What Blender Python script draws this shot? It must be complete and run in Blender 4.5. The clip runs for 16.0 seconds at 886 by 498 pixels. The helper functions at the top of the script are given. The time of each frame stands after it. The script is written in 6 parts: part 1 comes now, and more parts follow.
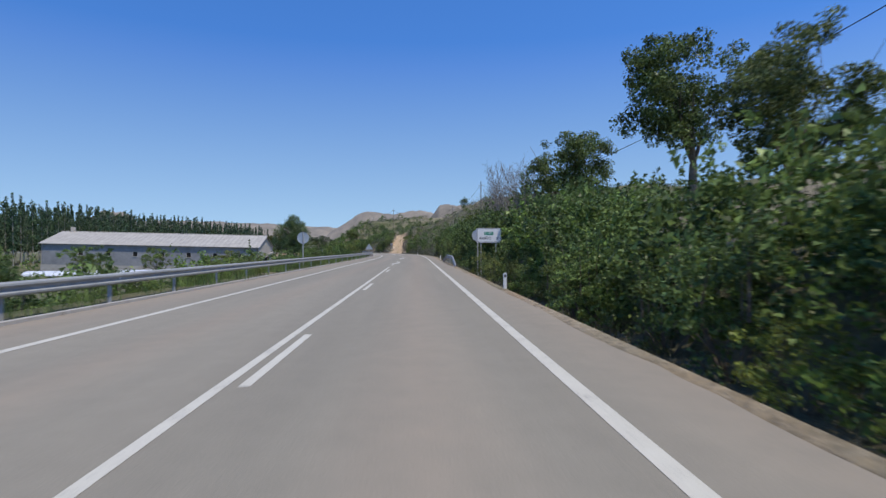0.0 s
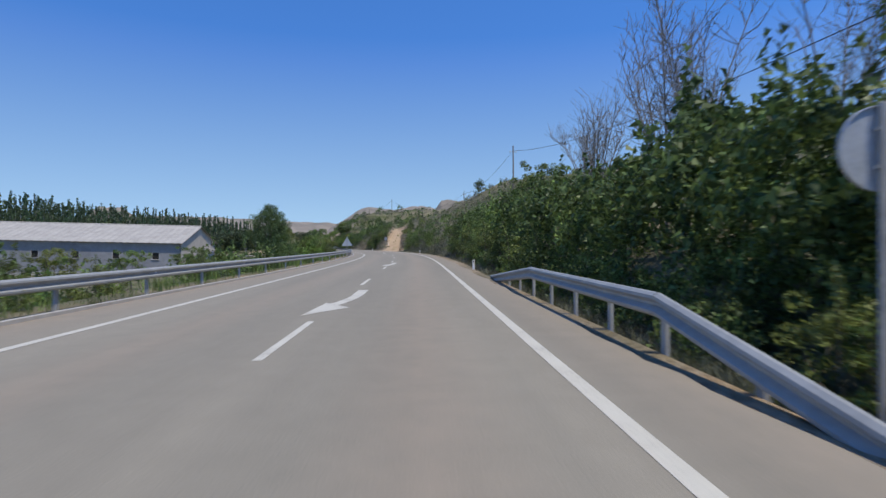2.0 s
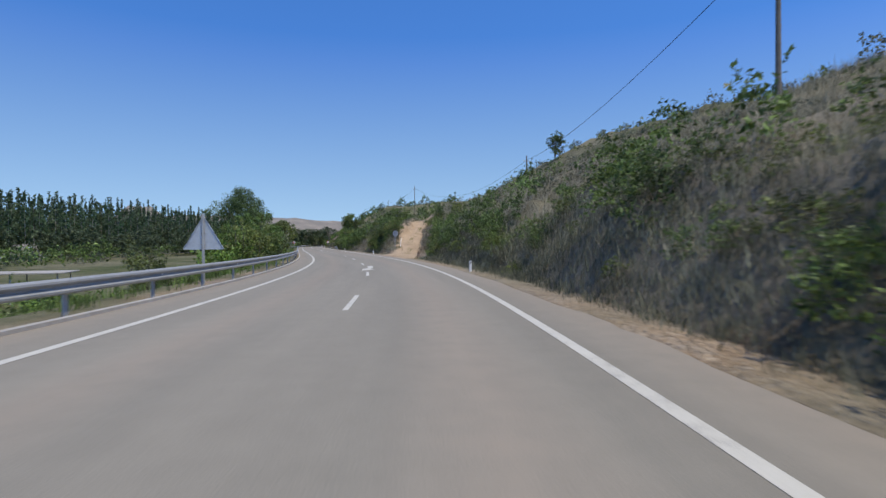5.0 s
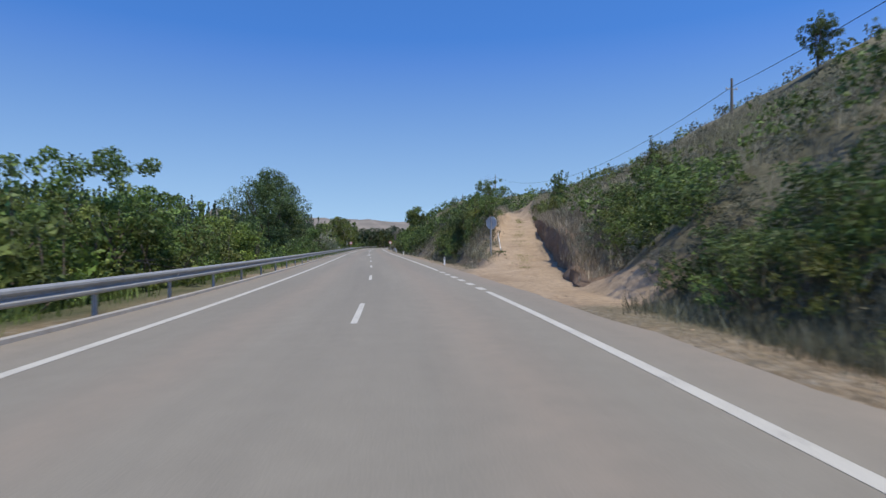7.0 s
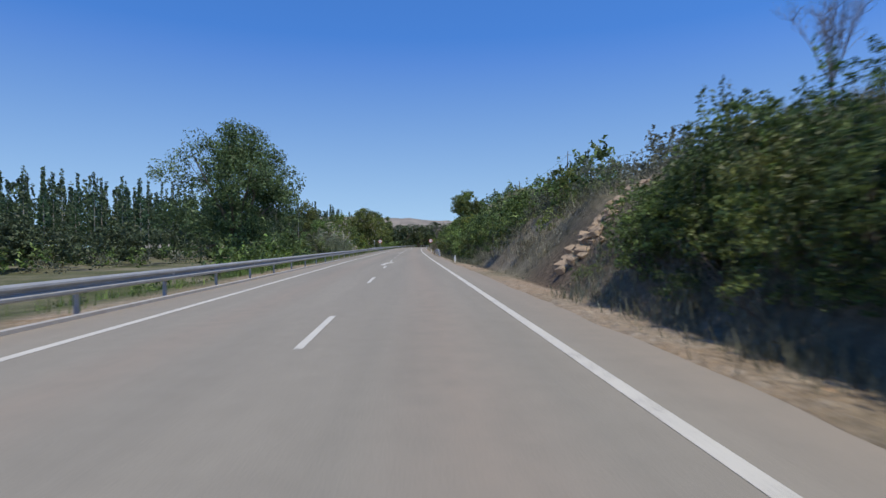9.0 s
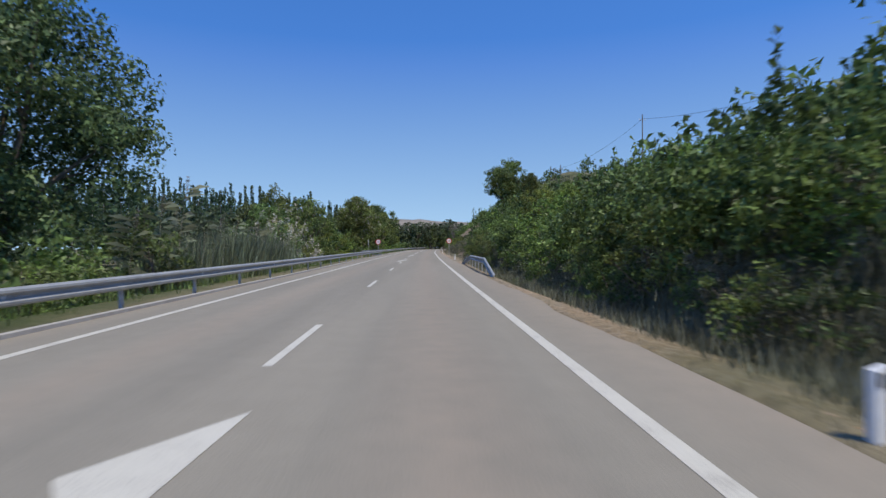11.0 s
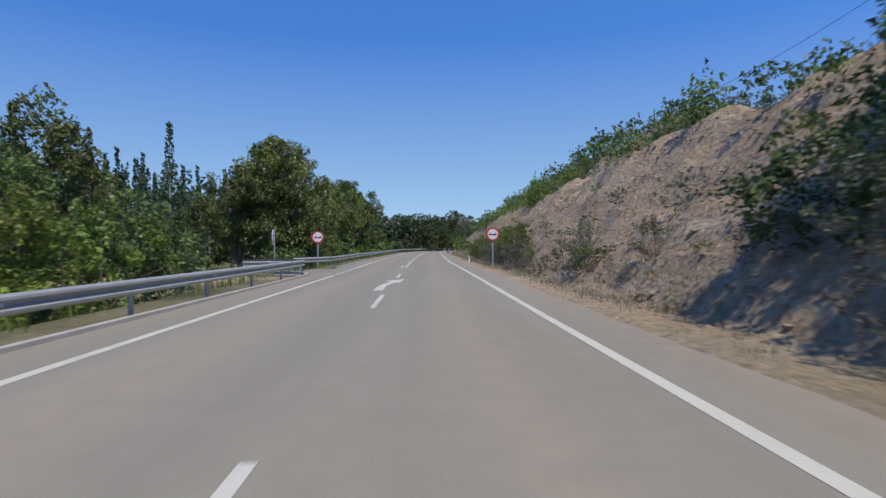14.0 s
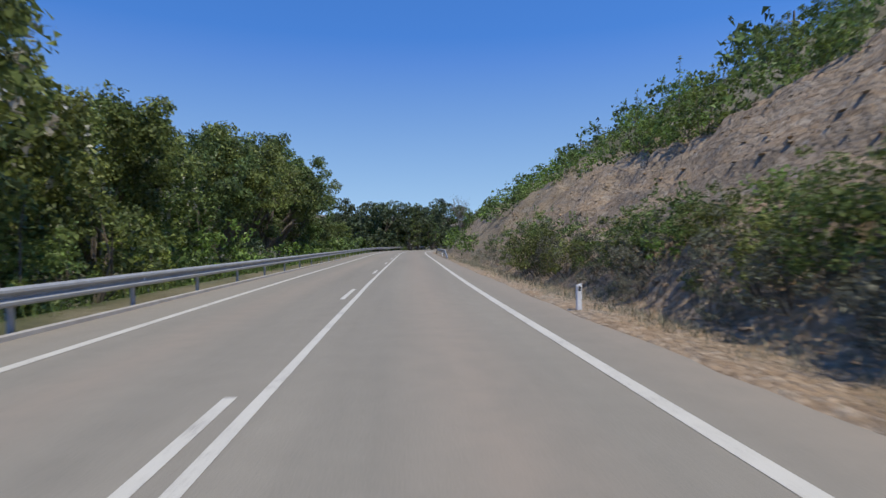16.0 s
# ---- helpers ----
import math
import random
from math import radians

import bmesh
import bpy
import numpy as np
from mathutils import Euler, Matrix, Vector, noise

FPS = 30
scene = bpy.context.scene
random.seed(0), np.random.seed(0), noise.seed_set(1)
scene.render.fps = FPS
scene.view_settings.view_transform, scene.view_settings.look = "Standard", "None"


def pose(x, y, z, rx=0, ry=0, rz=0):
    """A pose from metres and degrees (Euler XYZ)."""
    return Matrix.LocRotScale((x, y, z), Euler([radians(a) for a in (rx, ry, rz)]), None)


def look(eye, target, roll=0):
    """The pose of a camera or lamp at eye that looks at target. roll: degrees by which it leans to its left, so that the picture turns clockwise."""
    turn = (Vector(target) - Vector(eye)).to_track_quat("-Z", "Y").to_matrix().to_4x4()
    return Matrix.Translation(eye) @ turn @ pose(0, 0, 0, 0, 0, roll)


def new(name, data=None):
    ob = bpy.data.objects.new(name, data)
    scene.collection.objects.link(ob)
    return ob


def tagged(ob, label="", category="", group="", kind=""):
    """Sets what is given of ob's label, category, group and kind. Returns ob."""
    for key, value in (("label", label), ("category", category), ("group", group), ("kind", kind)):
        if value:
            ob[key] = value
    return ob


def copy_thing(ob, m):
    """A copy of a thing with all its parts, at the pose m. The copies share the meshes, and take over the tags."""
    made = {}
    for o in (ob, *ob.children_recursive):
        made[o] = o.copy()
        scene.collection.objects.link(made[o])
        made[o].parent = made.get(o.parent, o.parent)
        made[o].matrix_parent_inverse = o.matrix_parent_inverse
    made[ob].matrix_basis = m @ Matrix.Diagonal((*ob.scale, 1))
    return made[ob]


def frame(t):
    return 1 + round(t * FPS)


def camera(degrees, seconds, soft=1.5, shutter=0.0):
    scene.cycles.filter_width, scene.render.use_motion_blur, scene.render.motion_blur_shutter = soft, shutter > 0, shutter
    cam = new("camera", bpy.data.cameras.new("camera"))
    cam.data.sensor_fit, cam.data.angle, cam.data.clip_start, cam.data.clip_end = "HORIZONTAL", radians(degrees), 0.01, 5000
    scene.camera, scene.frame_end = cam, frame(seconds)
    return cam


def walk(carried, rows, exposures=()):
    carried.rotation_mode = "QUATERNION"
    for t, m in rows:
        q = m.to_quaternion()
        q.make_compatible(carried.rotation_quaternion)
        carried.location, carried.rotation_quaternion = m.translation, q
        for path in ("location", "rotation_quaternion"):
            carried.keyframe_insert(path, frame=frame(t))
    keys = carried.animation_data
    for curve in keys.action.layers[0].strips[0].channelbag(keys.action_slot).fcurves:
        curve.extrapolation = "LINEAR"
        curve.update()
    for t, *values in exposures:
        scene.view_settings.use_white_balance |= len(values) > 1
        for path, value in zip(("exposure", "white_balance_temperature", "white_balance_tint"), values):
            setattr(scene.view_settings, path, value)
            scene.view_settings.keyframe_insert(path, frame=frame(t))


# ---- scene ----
# ---------------------------------------------------------------- camera and its drive
cam = camera(75.94, 16.0, soft=1.45, shutter=0.18)
PATH = [
    (0.0, pose(1.918, -1.773, 1.377, 89.906, 0.4, -2.898)),
    (0.5, pose(1.997, 7.567, 1.377, 89.769, 0.4, -2.343)),
    (1.0, pose(2.005, 17.940, 1.377, 89.685, 0.4, -2.270)),
    (1.5, pose(2.003, 27.594, 1.377, 89.613, 0.4, -2.411)),
    (2.0, pose(2.011, 37.349, 1.377, 89.500, 0.4, -2.748)),
    (2.5, pose(2.044, 46.648, 1.377, 89.582, 0.4, -2.707)),
    (3.0, pose(2.080, 56.299, 1.377, 89.622, 0.4, -2.619)),
    (3.5, pose(2.130, 65.140, 1.377, 89.453, 0.4, -2.376)),
    (4.0, pose(2.015, 75.139, 1.377, 89.478, 0.4, -1.540)),
    (4.5, pose(1.734, 84.964, 1.377, 89.449, 0.4, -1.017)),
    (5.0, pose(1.306, 94.615, 1.377, 89.418, 0.4, -0.015)),
    (5.5, pose(0.648, 104.226, 1.377, 89.388, 0.4, 1.489)),
    (6.0, pose(-0.334, 113.926, 1.377, 89.357, 0.4, 3.486)),
    (6.5, pose(-1.749, 123.831, 1.377, 89.328, 0.4, 5.952)),
    (7.0, pose(-3.459, 133.941, 1.377, 89.568, 0.4, 7.205)),
    (7.5, pose(-5.300, 143.423, 1.377, 89.685, 0.4, 8.382)),
    (8.0, pose(-7.438, 153.711, 1.377, 89.604, 0.4, 9.660)),
    (8.5, pose(-9.577, 163.194, 1.377, 89.410, 0.4, 10.713)),
    (9.0, pose(-12.061, 173.352, 1.377, 89.490, 0.4, 11.313)),
    (9.5, pose(-14.539, 183.119, 1.377, 89.530, 0.4, 11.616)),
    (10.0, pose(-16.931, 192.522, 1.377, 89.569, 0.4, 11.901)),
    (10.5, pose(-19.292, 201.760, 1.377, 89.609, 0.4, 12.204)),
    (11.0, pose(-21.669, 211.032, 1.377, 89.648, 0.4, 12.431)),
    (11.5, pose(-24.099, 220.541, 1.377, 89.687, 0.4, 12.558)),
    (12.0, pose(-26.783, 230.238, 1.377, 89.562, 0.4, 13.039)),
    (12.5, pose(-29.226, 238.984, 1.377, 89.559, 0.4, 13.125)),
    (13.0, pose(-31.876, 248.559, 1.377, 89.622, 0.4, 12.776)),
    (13.5, pose(-34.201, 257.141, 1.377, 89.624, 0.4, 12.384)),
    (14.0, pose(-36.612, 266.226, 1.377, 89.696, 0.4, 11.791)),
    (14.5, pose(-38.734, 274.766, 1.377, 89.634, 0.4, 11.742)),
    (15.0, pose(-40.989, 283.777, 1.377, 89.569, 0.4, 11.005)),
    (15.5, pose(-42.861, 291.868, 1.377, 89.411, 0.4, 10.402)),
    (16.0, pose(-44.834, 300.227, 1.377, 89.428, 0.4, 9.594)),
]
walk(cam, PATH)

# ---------------------------------------------------------------- light
SUN_EL, SUN_AZ = radians(65), radians(133)      # azimuth from +y towards +x
world = bpy.data.worlds.new("sky")
scene.world = world
world.use_nodes = True
wn = world.node_tree
sky = wn.nodes.new("ShaderNodeTexSky")
sky.sky_type = "NISHITA"
sky.sun_disc = False
sky.sun_elevation, sky.sun_rotation = SUN_EL, SUN_AZ
sky.altitude, sky.air_density, sky.dust_density, sky.ozone_density = 600, 1.0, 0.1, 3.5
wn.nodes["Background"].inputs["Strength"].default_value = 0.22
# the dry, clear air keeps the sky blue down to the horizon: look a little higher up in the sky model
co = wn.nodes.new("ShaderNodeTexCoord")
lift, unit = wn.nodes.new("ShaderNodeVectorMath"), wn.nodes.new("ShaderNodeVectorMath")
lift.operation, unit.operation = "ADD", "NORMALIZE"
lift.inputs[1].default_value = (0, 0, 0.19)
wn.links.new(co.outputs["Generated"], lift.inputs[0])
wn.links.new(lift.outputs["Vector"], unit.inputs[0])
wn.links.new(unit.outputs["Vector"], sky.inputs["Vector"])
tone = wn.nodes.new("ShaderNodeHueSaturation")
# thin haze takes the colour out of the sky towards the horizon
up, haze = wn.nodes.new("ShaderNodeSeparateXYZ"), wn.nodes.new("ShaderNodeMapRange")
wn.links.new(co.outputs["Generated"], up.inputs["Vector"])
wn.links.new(up.outputs["Z"], haze.inputs["Value"])
for key, val in (("From Min", 0.0), ("From Max", 0.34), ("To Min", 0.82), ("To Max", 1.27)):
    haze.inputs[key].default_value = val
dim = wn.nodes.new("ShaderNodeMapRange")
wn.links.new(up.outputs["Z"], dim.inputs["Value"])
for key, val in (("From Min", 0.0), ("From Max", 0.3), ("To Min", 0.72), ("To Max", 0.95)):
    dim.inputs[key].default_value = val
wn.links.new(dim.outputs["Result"], tone.inputs["Value"])
cast = wn.nodes.new("ShaderNodeMapRange")
wn.links.new(up.outputs["Z"], cast.inputs["Value"])
for key, val in (("From Min", 0.0), ("From Max", 0.3), ("To Min", 0.484), ("To Max", 0.509)):
    cast.inputs[key].default_value = val
wn.links.new(cast.outputs["Result"], tone.inputs["Hue"])
wn.links.new(haze.outputs["Result"], tone.inputs["Saturation"])
wn.links.new(sky.outputs["Color"], tone.inputs["Color"])
wn.links.new(tone.outputs["Color"], wn.nodes["Background"].inputs["Color"])
sun = new("sun", bpy.data.lights.new("sun", "SUN"))
sun.data.energy, sun.data.angle, sun.data.color = 3.65, radians(0.53), (1.0, 0.93, 0.78)
sun.matrix_world = look((0, 0, 60), (-math.sin(SUN_AZ) * math.cos(SUN_EL), -math.cos(SUN_AZ) * math.cos(SUN_EL), 60 - math.sin(SUN_EL)))
scene.view_settings.exposure = 0.0

# ---------------------------------------------------------------- small tools
rng = np.random.default_rng(7)


def lattice(seed):
    return np.random.default_rng(seed).random((256, 256))


LAT = {k: lattice(k) for k in range(6)}


def vnoise(x, y, size, k=0):
    """Smooth noise from -1 to 1 with bumps of the given size."""
    x, y = np.asarray(x, float) / size + 400.0, np.asarray(y, float) / size + 400.0
    i, j = np.floor(x).astype(int), np.floor(y).astype(int)
    u, v = x - i, y - j
    u, v = u * u * (3 - 2 * u), v * v * (3 - 2 * v)
    g = LAT[k]
    a, b = g[i % 256, j % 256], g[(i + 1) % 256, j % 256]
    c, d = g[i % 256, (j + 1) % 256], g[(i + 1) % 256, (j + 1) % 256]
    return 2 * ((a * (1 - u) + b * u) * (1 - v) + (c * (1 - u) + d * u) * v) - 1


# the road's axis: bends in thousandths per metre, every 20 m along it
BENDS = [-0.477, 0.171, -0.109, 0.022, 1.091, 3.034, 4.764, 3.052, 0.965, 0.049, 0.159, -0.226, -0.209, -0.065, -0.641, 0.596,
         -1.3, 0.1, 0.0, -0.8, -9.0, -10.0, -8.0, -3.0, 0.0]
AX_S = np.arange(-120.0, 621.0, 1.0)
ax_k = np.interp(AX_S, 20.0 * np.arange(len(BENDS)), BENDS) * 1e-3
ax_k[AX_S < 0] = 0
AX_H = np.concatenate([[0], np.cumsum((ax_k[1:] + ax_k[:-1]) / 2)])
AX_H -= np.interp(0, AX_S, AX_H)
mid = (AX_H[1:] + AX_H[:-1]) / 2
AX_X = np.concatenate([[0], np.cumsum(-np.sin(mid))])
AX_Y = np.concatenate([[0], np.cumsum(np.cos(mid))])
AX_X -= np.interp(0, AX_S, AX_X)
AX_Y -= np.interp(0, AX_S, AX_Y)


def heading(s):
    return np.interp(s, AX_S, AX_H)


def flat(s, lat):
    """World x and y of a place s metres along the road and lat metres to the right of its axis."""
    h = heading(s)
    return np.interp(s, AX_S, AX_X) + lat * np.cos(h), np.interp(s, AX_S, AX_Y) + lat * np.sin(h)


# the banks of the road, by stretches
ST = [-120, 30, 62, 80, 95, 120, 145, 165, 200, 215, 240, 262, 274, 290, 310, 335, 370, 420, 520, 620]
RISE = [0.6, 0.6, 0.8, 1.7, 2.8, 3.4, 3.5, 3.4, 3.2, 1.3, 0.6, 2.0, 5.8, 6.7, 6.3, 4.8, 4.6, 4.2, 3.0, 2.5]
UPPER = [.26, .26, .28, .30, .38, .44, .46, .46, .44, .36, .34, .34, .22, .14, .22, .60, .66, .55, .3, .3]
DITCH = [.9, .9, .8, .25, .1, .1, .05, .05, .1, .15, .6, .3, .15, .1, .1, .15, .15, .2, .2, .2]
TRK_S, TRK_L, TRK_Z = [150, 156, 162, 166, 168, 172, 180, 190, 205, 230], [3.2, 5.6, 7.8, 8.7, 9.1, 10.0, 12.2, 15.0, 19.0, 25.0], [-.05, 0, .12, .42, .75, 1.5, 2.5, 3.3, 4.6, 6.5]


WALL_BACK = 0.85                # the ground steps up this far behind the track's edge, hidden by the earth wall


def WALL_H(s):
    return np.interp(s, [150, 153, 158, 162, 166, 185, 200, 212], [0.05, 0.25, 1.3, 1.85, 2.0, 0.75, 0.35, 0.1])


def track_half(s):
    return np.interp(s, [150, 156, 162, 170, 200], [3.2, 2.1, 1.8, 1.7, 1.6])


def bank(s, lat):
    rise, up, dt = np.interp(s, ST, RISE), np.interp(s, ST, UPPER), np.interp(s, ST, DITCH)
    wob = vnoise(s, lat * 0.3, 9, 1) * 0.7
    foot = 6.4 + 1.6 * np.minimum(dt, 1) + 0.4 * wob
    steep = np.interp(s, [66, 82, 112, 128, 140, 171, 178, 187, 191, 203], [0.95, 1.25, 1.25, 1.0, 0.9, 0.95, 1.3, 1.3, 1.15, 1.0])
    foot = foot - np.interp(s, [66, 80, 112, 128, 170, 176, 197, 203], [0, 0.5, 0.5, 0, 0, 0.45, 0.45, 0])
    a = np.maximum(lat - foot, 0) * steep
    x = np.maximum(lat - foot - rise / steep, 0)
    z = np.minimum(a, rise) + up * np.minimum(x, 20) + 0.07 * np.clip(x - 20, 0, 90)
    gully = vnoise(s * 1.0, lat * 0.25, 2.6, 2) * 0.42 + vnoise(s, lat, 1.1, 3) * 0.24 + vnoise(s, lat * 2.2, 1.7, 0) * 0.2
    gully = gully + vnoise(s + 0.3 * lat, lat * 0.12, 1.5, 5) * 0.22 * np.interp(s, [262, 276, 352, 420], [0.3, 1, 1, 0.4])
    # ledges of the bedded rock in the cutting
    cutting = np.interp(s, [264, 280, 345, 385], [0, 1, 1, 0.3]) * np.clip(z / 0.8, 0, 1) * np.clip(17 - lat, 0, 1)
    bed = (z + 0.035 * s) / 0.62 + 0.7 * vnoise(s, lat, 6, 1) + 0.18 * vnoise(s, lat, 1.6, 4)
    frac = bed - np.floor(bed)
    tread = np.clip((frac - 0.5) / 0.35, 0, 1)
    z = z + cutting * 0.62 * 0.6 * (tread * tread * (3 - 2 * tread) - frac)
    z = z + gully * np.clip(z / 2.0, 0, 1) + vnoise(s, lat, 14, 4) * np.clip(x / 8, 0, 1) * 0.9
    z = z - dt * np.clip((lat - 4.95) / 1.3, 0, 1) * np.clip((foot + 1.0 - lat) / 1.0, 0, 1)
    return z


def kerb_lat(s):
    return np.interp(s, [0, 40, 80, 150, 185, 240, 300, 320, 400], [-5.7, -5.4, -4.95, -4.8, -4.8, -4.42, -4.38, -4.42, -4.7])


def ground_z(s, lat):
    s, lat = np.asarray(s, float), np.asarray(lat, float)
    s, lat = np.broadcast_arrays(s, lat)
    right = bank(s, lat)
    # the dirt track that climbs away on the right
    tc, tz = np.interp(s, TRK_S, TRK_L), np.interp(s, TRK_S, TRK_Z)
    on = np.clip((s - 149) / 3, 0, 1) * np.clip((232 - s) / 10, 0, 1)
    half = track_half(s)
    w = np.clip((half + 0.5 - np.abs(lat - tc)) / 0.5, 0, 1) * on
    mouth = np.clip((s - 144) / 5, 0, 1) * np.clip((165.5 - s) / 1.5, 0, 1) * np.clip((tc + half - lat) / 1.0, 0, 1)
    w = np.maximum(w, mouth)
    w = w * w * (3 - 2 * w)
    # beyond the track: a cut earth wall, then the open slope
    away = lat - tc - half - WALL_BACK
    beyond = tz + WALL_H(s) * np.clip(away / 0.4, 0, 1) + 0.56 * np.maximum(away - 0.4, 0)
    beyond = beyond + (vnoise(s, lat, 1.3, 3) * 0.16 + vnoise(s, lat, 4.0, 2) * 0.35) * np.clip(away - 0.6, 0, 1)
    near = np.clip((s - 149) / 4, 0, 1) * np.clip((214 - s) / 14, 0, 1) * (lat > tc + 0.5 * half)
    right = right * (1 - near) + np.minimum(beyond, right + 3) * near
    right = right * (1 - w) + (tz * np.clip((lat - 4.9) / 2, 0, 1) + 0.06 * vnoise(s, lat, 1.2, 1)) * w
    # the left: verge, embankment and the fields below
    drop = 2.25 + 0.35 * vnoise(s, lat, 30, 2)
    left = -0.03 - drop * np.clip((-lat - 1.9 + kerb_lat(s)) / 3.6, 0, 1) + 0.12 * vnoise(s, lat, 3.1, 3) * np.clip((-lat - 6.4) / 2, 0, 1)
    side = np.clip((s - 294.5) / 2, 0, 1) * np.clip((307.5 - s) / 2, 0, 1) * np.clip((30 + lat) / 14, 0, 1)
    left = left * (1 - side) + side * -0.04
    z = np.where(lat > 0, right, left)
    inner = (lat > kerb_lat(s) - 0.12) & (lat < 4.6)
    z = np.where(inner, -0.14, z)
    edge = np.clip((lat - 4.6) / 0.4, 0, 1)
    z = np.where((lat >= 4.6) & (lat < 5.1), np.minimum(z, 0.2) * edge - 0.04 * (1 - edge), z)
    return z


def gz(s, lat):
    return float(ground_z(np.array([s]), np.array([lat]))[0])


def spot(s, lat, z=None, turn=0.0, scale=1.0):
    """A pose on the ground at a place along the road, turned from the road's heading."""
    x, y = flat(s, lat)
    z = gz(s, lat) if z is None else z
    return pose(float(x), float(y), z, 0, 0, math.degrees(float(heading(s))) + turn) @ Matrix.Scale(scale, 4)


class Build:
    """Collects corners and faces of one mesh."""

    def __init__(self):
        self.v, self.f = [], []

    def add(self, v, f):
        n = len(self.v)
        self.v.extend([tuple(p) for p in v])
        self.f.extend([tuple(i + n for i in q) for q in f])
        return self

    def box(self, c, size, bevel=0.0, m=None):
        bm = bmesh.new()
        bmesh.ops.create_cube(bm, size=1)
        bmesh.ops.scale(bm, vec=size, verts=bm.verts)
        if bevel:
            bmesh.ops.bevel(bm, geom=bm.edges[:], offset=bevel, segments=1, affect="EDGES")
        bmesh.ops.translate(bm, vec=c, verts=bm.verts)
        if m is not None:
            bmesh.ops.transform(bm, matrix=m, verts=bm.verts)
        bm.verts.index_update()
        self.add([v.co[:] for v in bm.verts], [[v.index for v in f.verts] for f in bm.faces])
        bm.free()
        return self

    def tube(self, pts, radii, n=8, cap=True):
        pts = [Vector(p) for p in pts]
        rings = []
        for i, p in enumerate(pts):
            d = (pts[min(i + 1, len(pts) - 1)] - pts[max(i - 1, 0)]).normalized()
            a = d.orthogonal().normalized() if abs(d.z) > 0.9 else d.cross(Vector((0, 0, 1))).normalized()
            b = d.cross(a)
            r = radii[i] if hasattr(radii, "__len__") else radii
            rings.append([p + (a * math.cos(2 * math.pi * k / n) + b * math.sin(2 * math.pi * k / n)) * r for k in range(n)])
        v = [q for ring in rings for q in ring]
        f = [(i * n + k, i * n + (k + 1) % n, (i + 1) * n + (k + 1) % n, (i + 1) * n + k) for i in range(len(pts) - 1) for k in range(n)]
        if cap:
            f += [tuple(range(n))[::-1], tuple((len(pts) - 1) * n + k for k in range(n))]
        return self.add(v, f)

    def sheet(self, outline, y0, y1):
        """A flat plate: an outline in x and z, from y0 to y1."""
        n = len(outline)
        v = [(x, y0, z) for x, z in outline] + [(x, y1, z) for x, z in outline]
        f = [tuple(range(n)), tuple(range(2 * n - 1, n - 1, -1))] + [(k, n + k, n + (k + 1) % n, (k + 1) % n) for k in range(n)]
        return self.add(v, f)

    def mesh(self, name, smooth=False):
        me = bpy.data.meshes.new(name)
        me.from_pydata(self.v, [], self.f)
        bm = bmesh.new()
        bm.from_mesh(me)
        bmesh.ops.recalc_face_normals(bm, faces=bm.faces)
        bm.to_mesh(me)
        bm.free()
        if smooth:
            me.polygons.foreach_set("use_smooth", [True] * len(me.polygons))
        return me


def part(name, build, material, parent=None, label="", smooth=False, m=None):
    me = build.mesh(name, smooth) if isinstance(build, Build) else build
    if not me.materials:
        me.materials.append(material)
    ob = new(name, me)
    ob.parent = parent
    if m is not None:
        ob.matrix_basis = m
    return tagged(ob, label)


def thing(name, label, category, group="", kind="", m=None):
    ob = new(name)
    ob.empty_display_size = 0.3
    if m is not None:
        ob.matrix_basis = m
    return tagged(ob, label, category, group, kind)


def ring(r, n, start=0.0):
    return [(r * math.cos(start + 2 * math.pi * k / n), r * math.sin(start + 2 * math.pi * k / n)) for k in range(n)]


# ---------------------------------------------------------------- materials
def node(nt, kind, **kw):
    n = nt.nodes.new(kind)
    for k, v in kw.items():
        n.inputs[k].default_value = v
    return n


def material(name, base, rough=0.8, metal=0.0, spec=0.3):
    m = bpy.data.materials.new(name)
    m.use_nodes = True
    b = m.node_tree.nodes["Principled BSDF"]
    b.inputs["Base Color"].default_value = (*base, 1)
    b.inputs["Roughness"].default_value, b.inputs["Metallic"].default_value = rough, metal
    b.inputs["Specular IOR Level"].default_value = spec
    return m, m.node_tree, b


def ramp(nt, stops):
    r = nt.nodes.new("ShaderNodeValToRGB")
    while len(r.color_ramp.elements) < len(stops):
        r.color_ramp.elements.new(0.5)
    for e, (p, c) in zip(r.color_ramp.elements, stops):
        e.position, e.color = p, (*c, 1)
    return r


def blend(nt, kind="MIX"):
    n = nt.nodes.new("ShaderNodeMix")
    n.data_type, n.blend_type = "RGBA", kind
    return n


def place(nt):
    return nt.nodes.new("ShaderNodeNewGeometry").outputs["Position"]


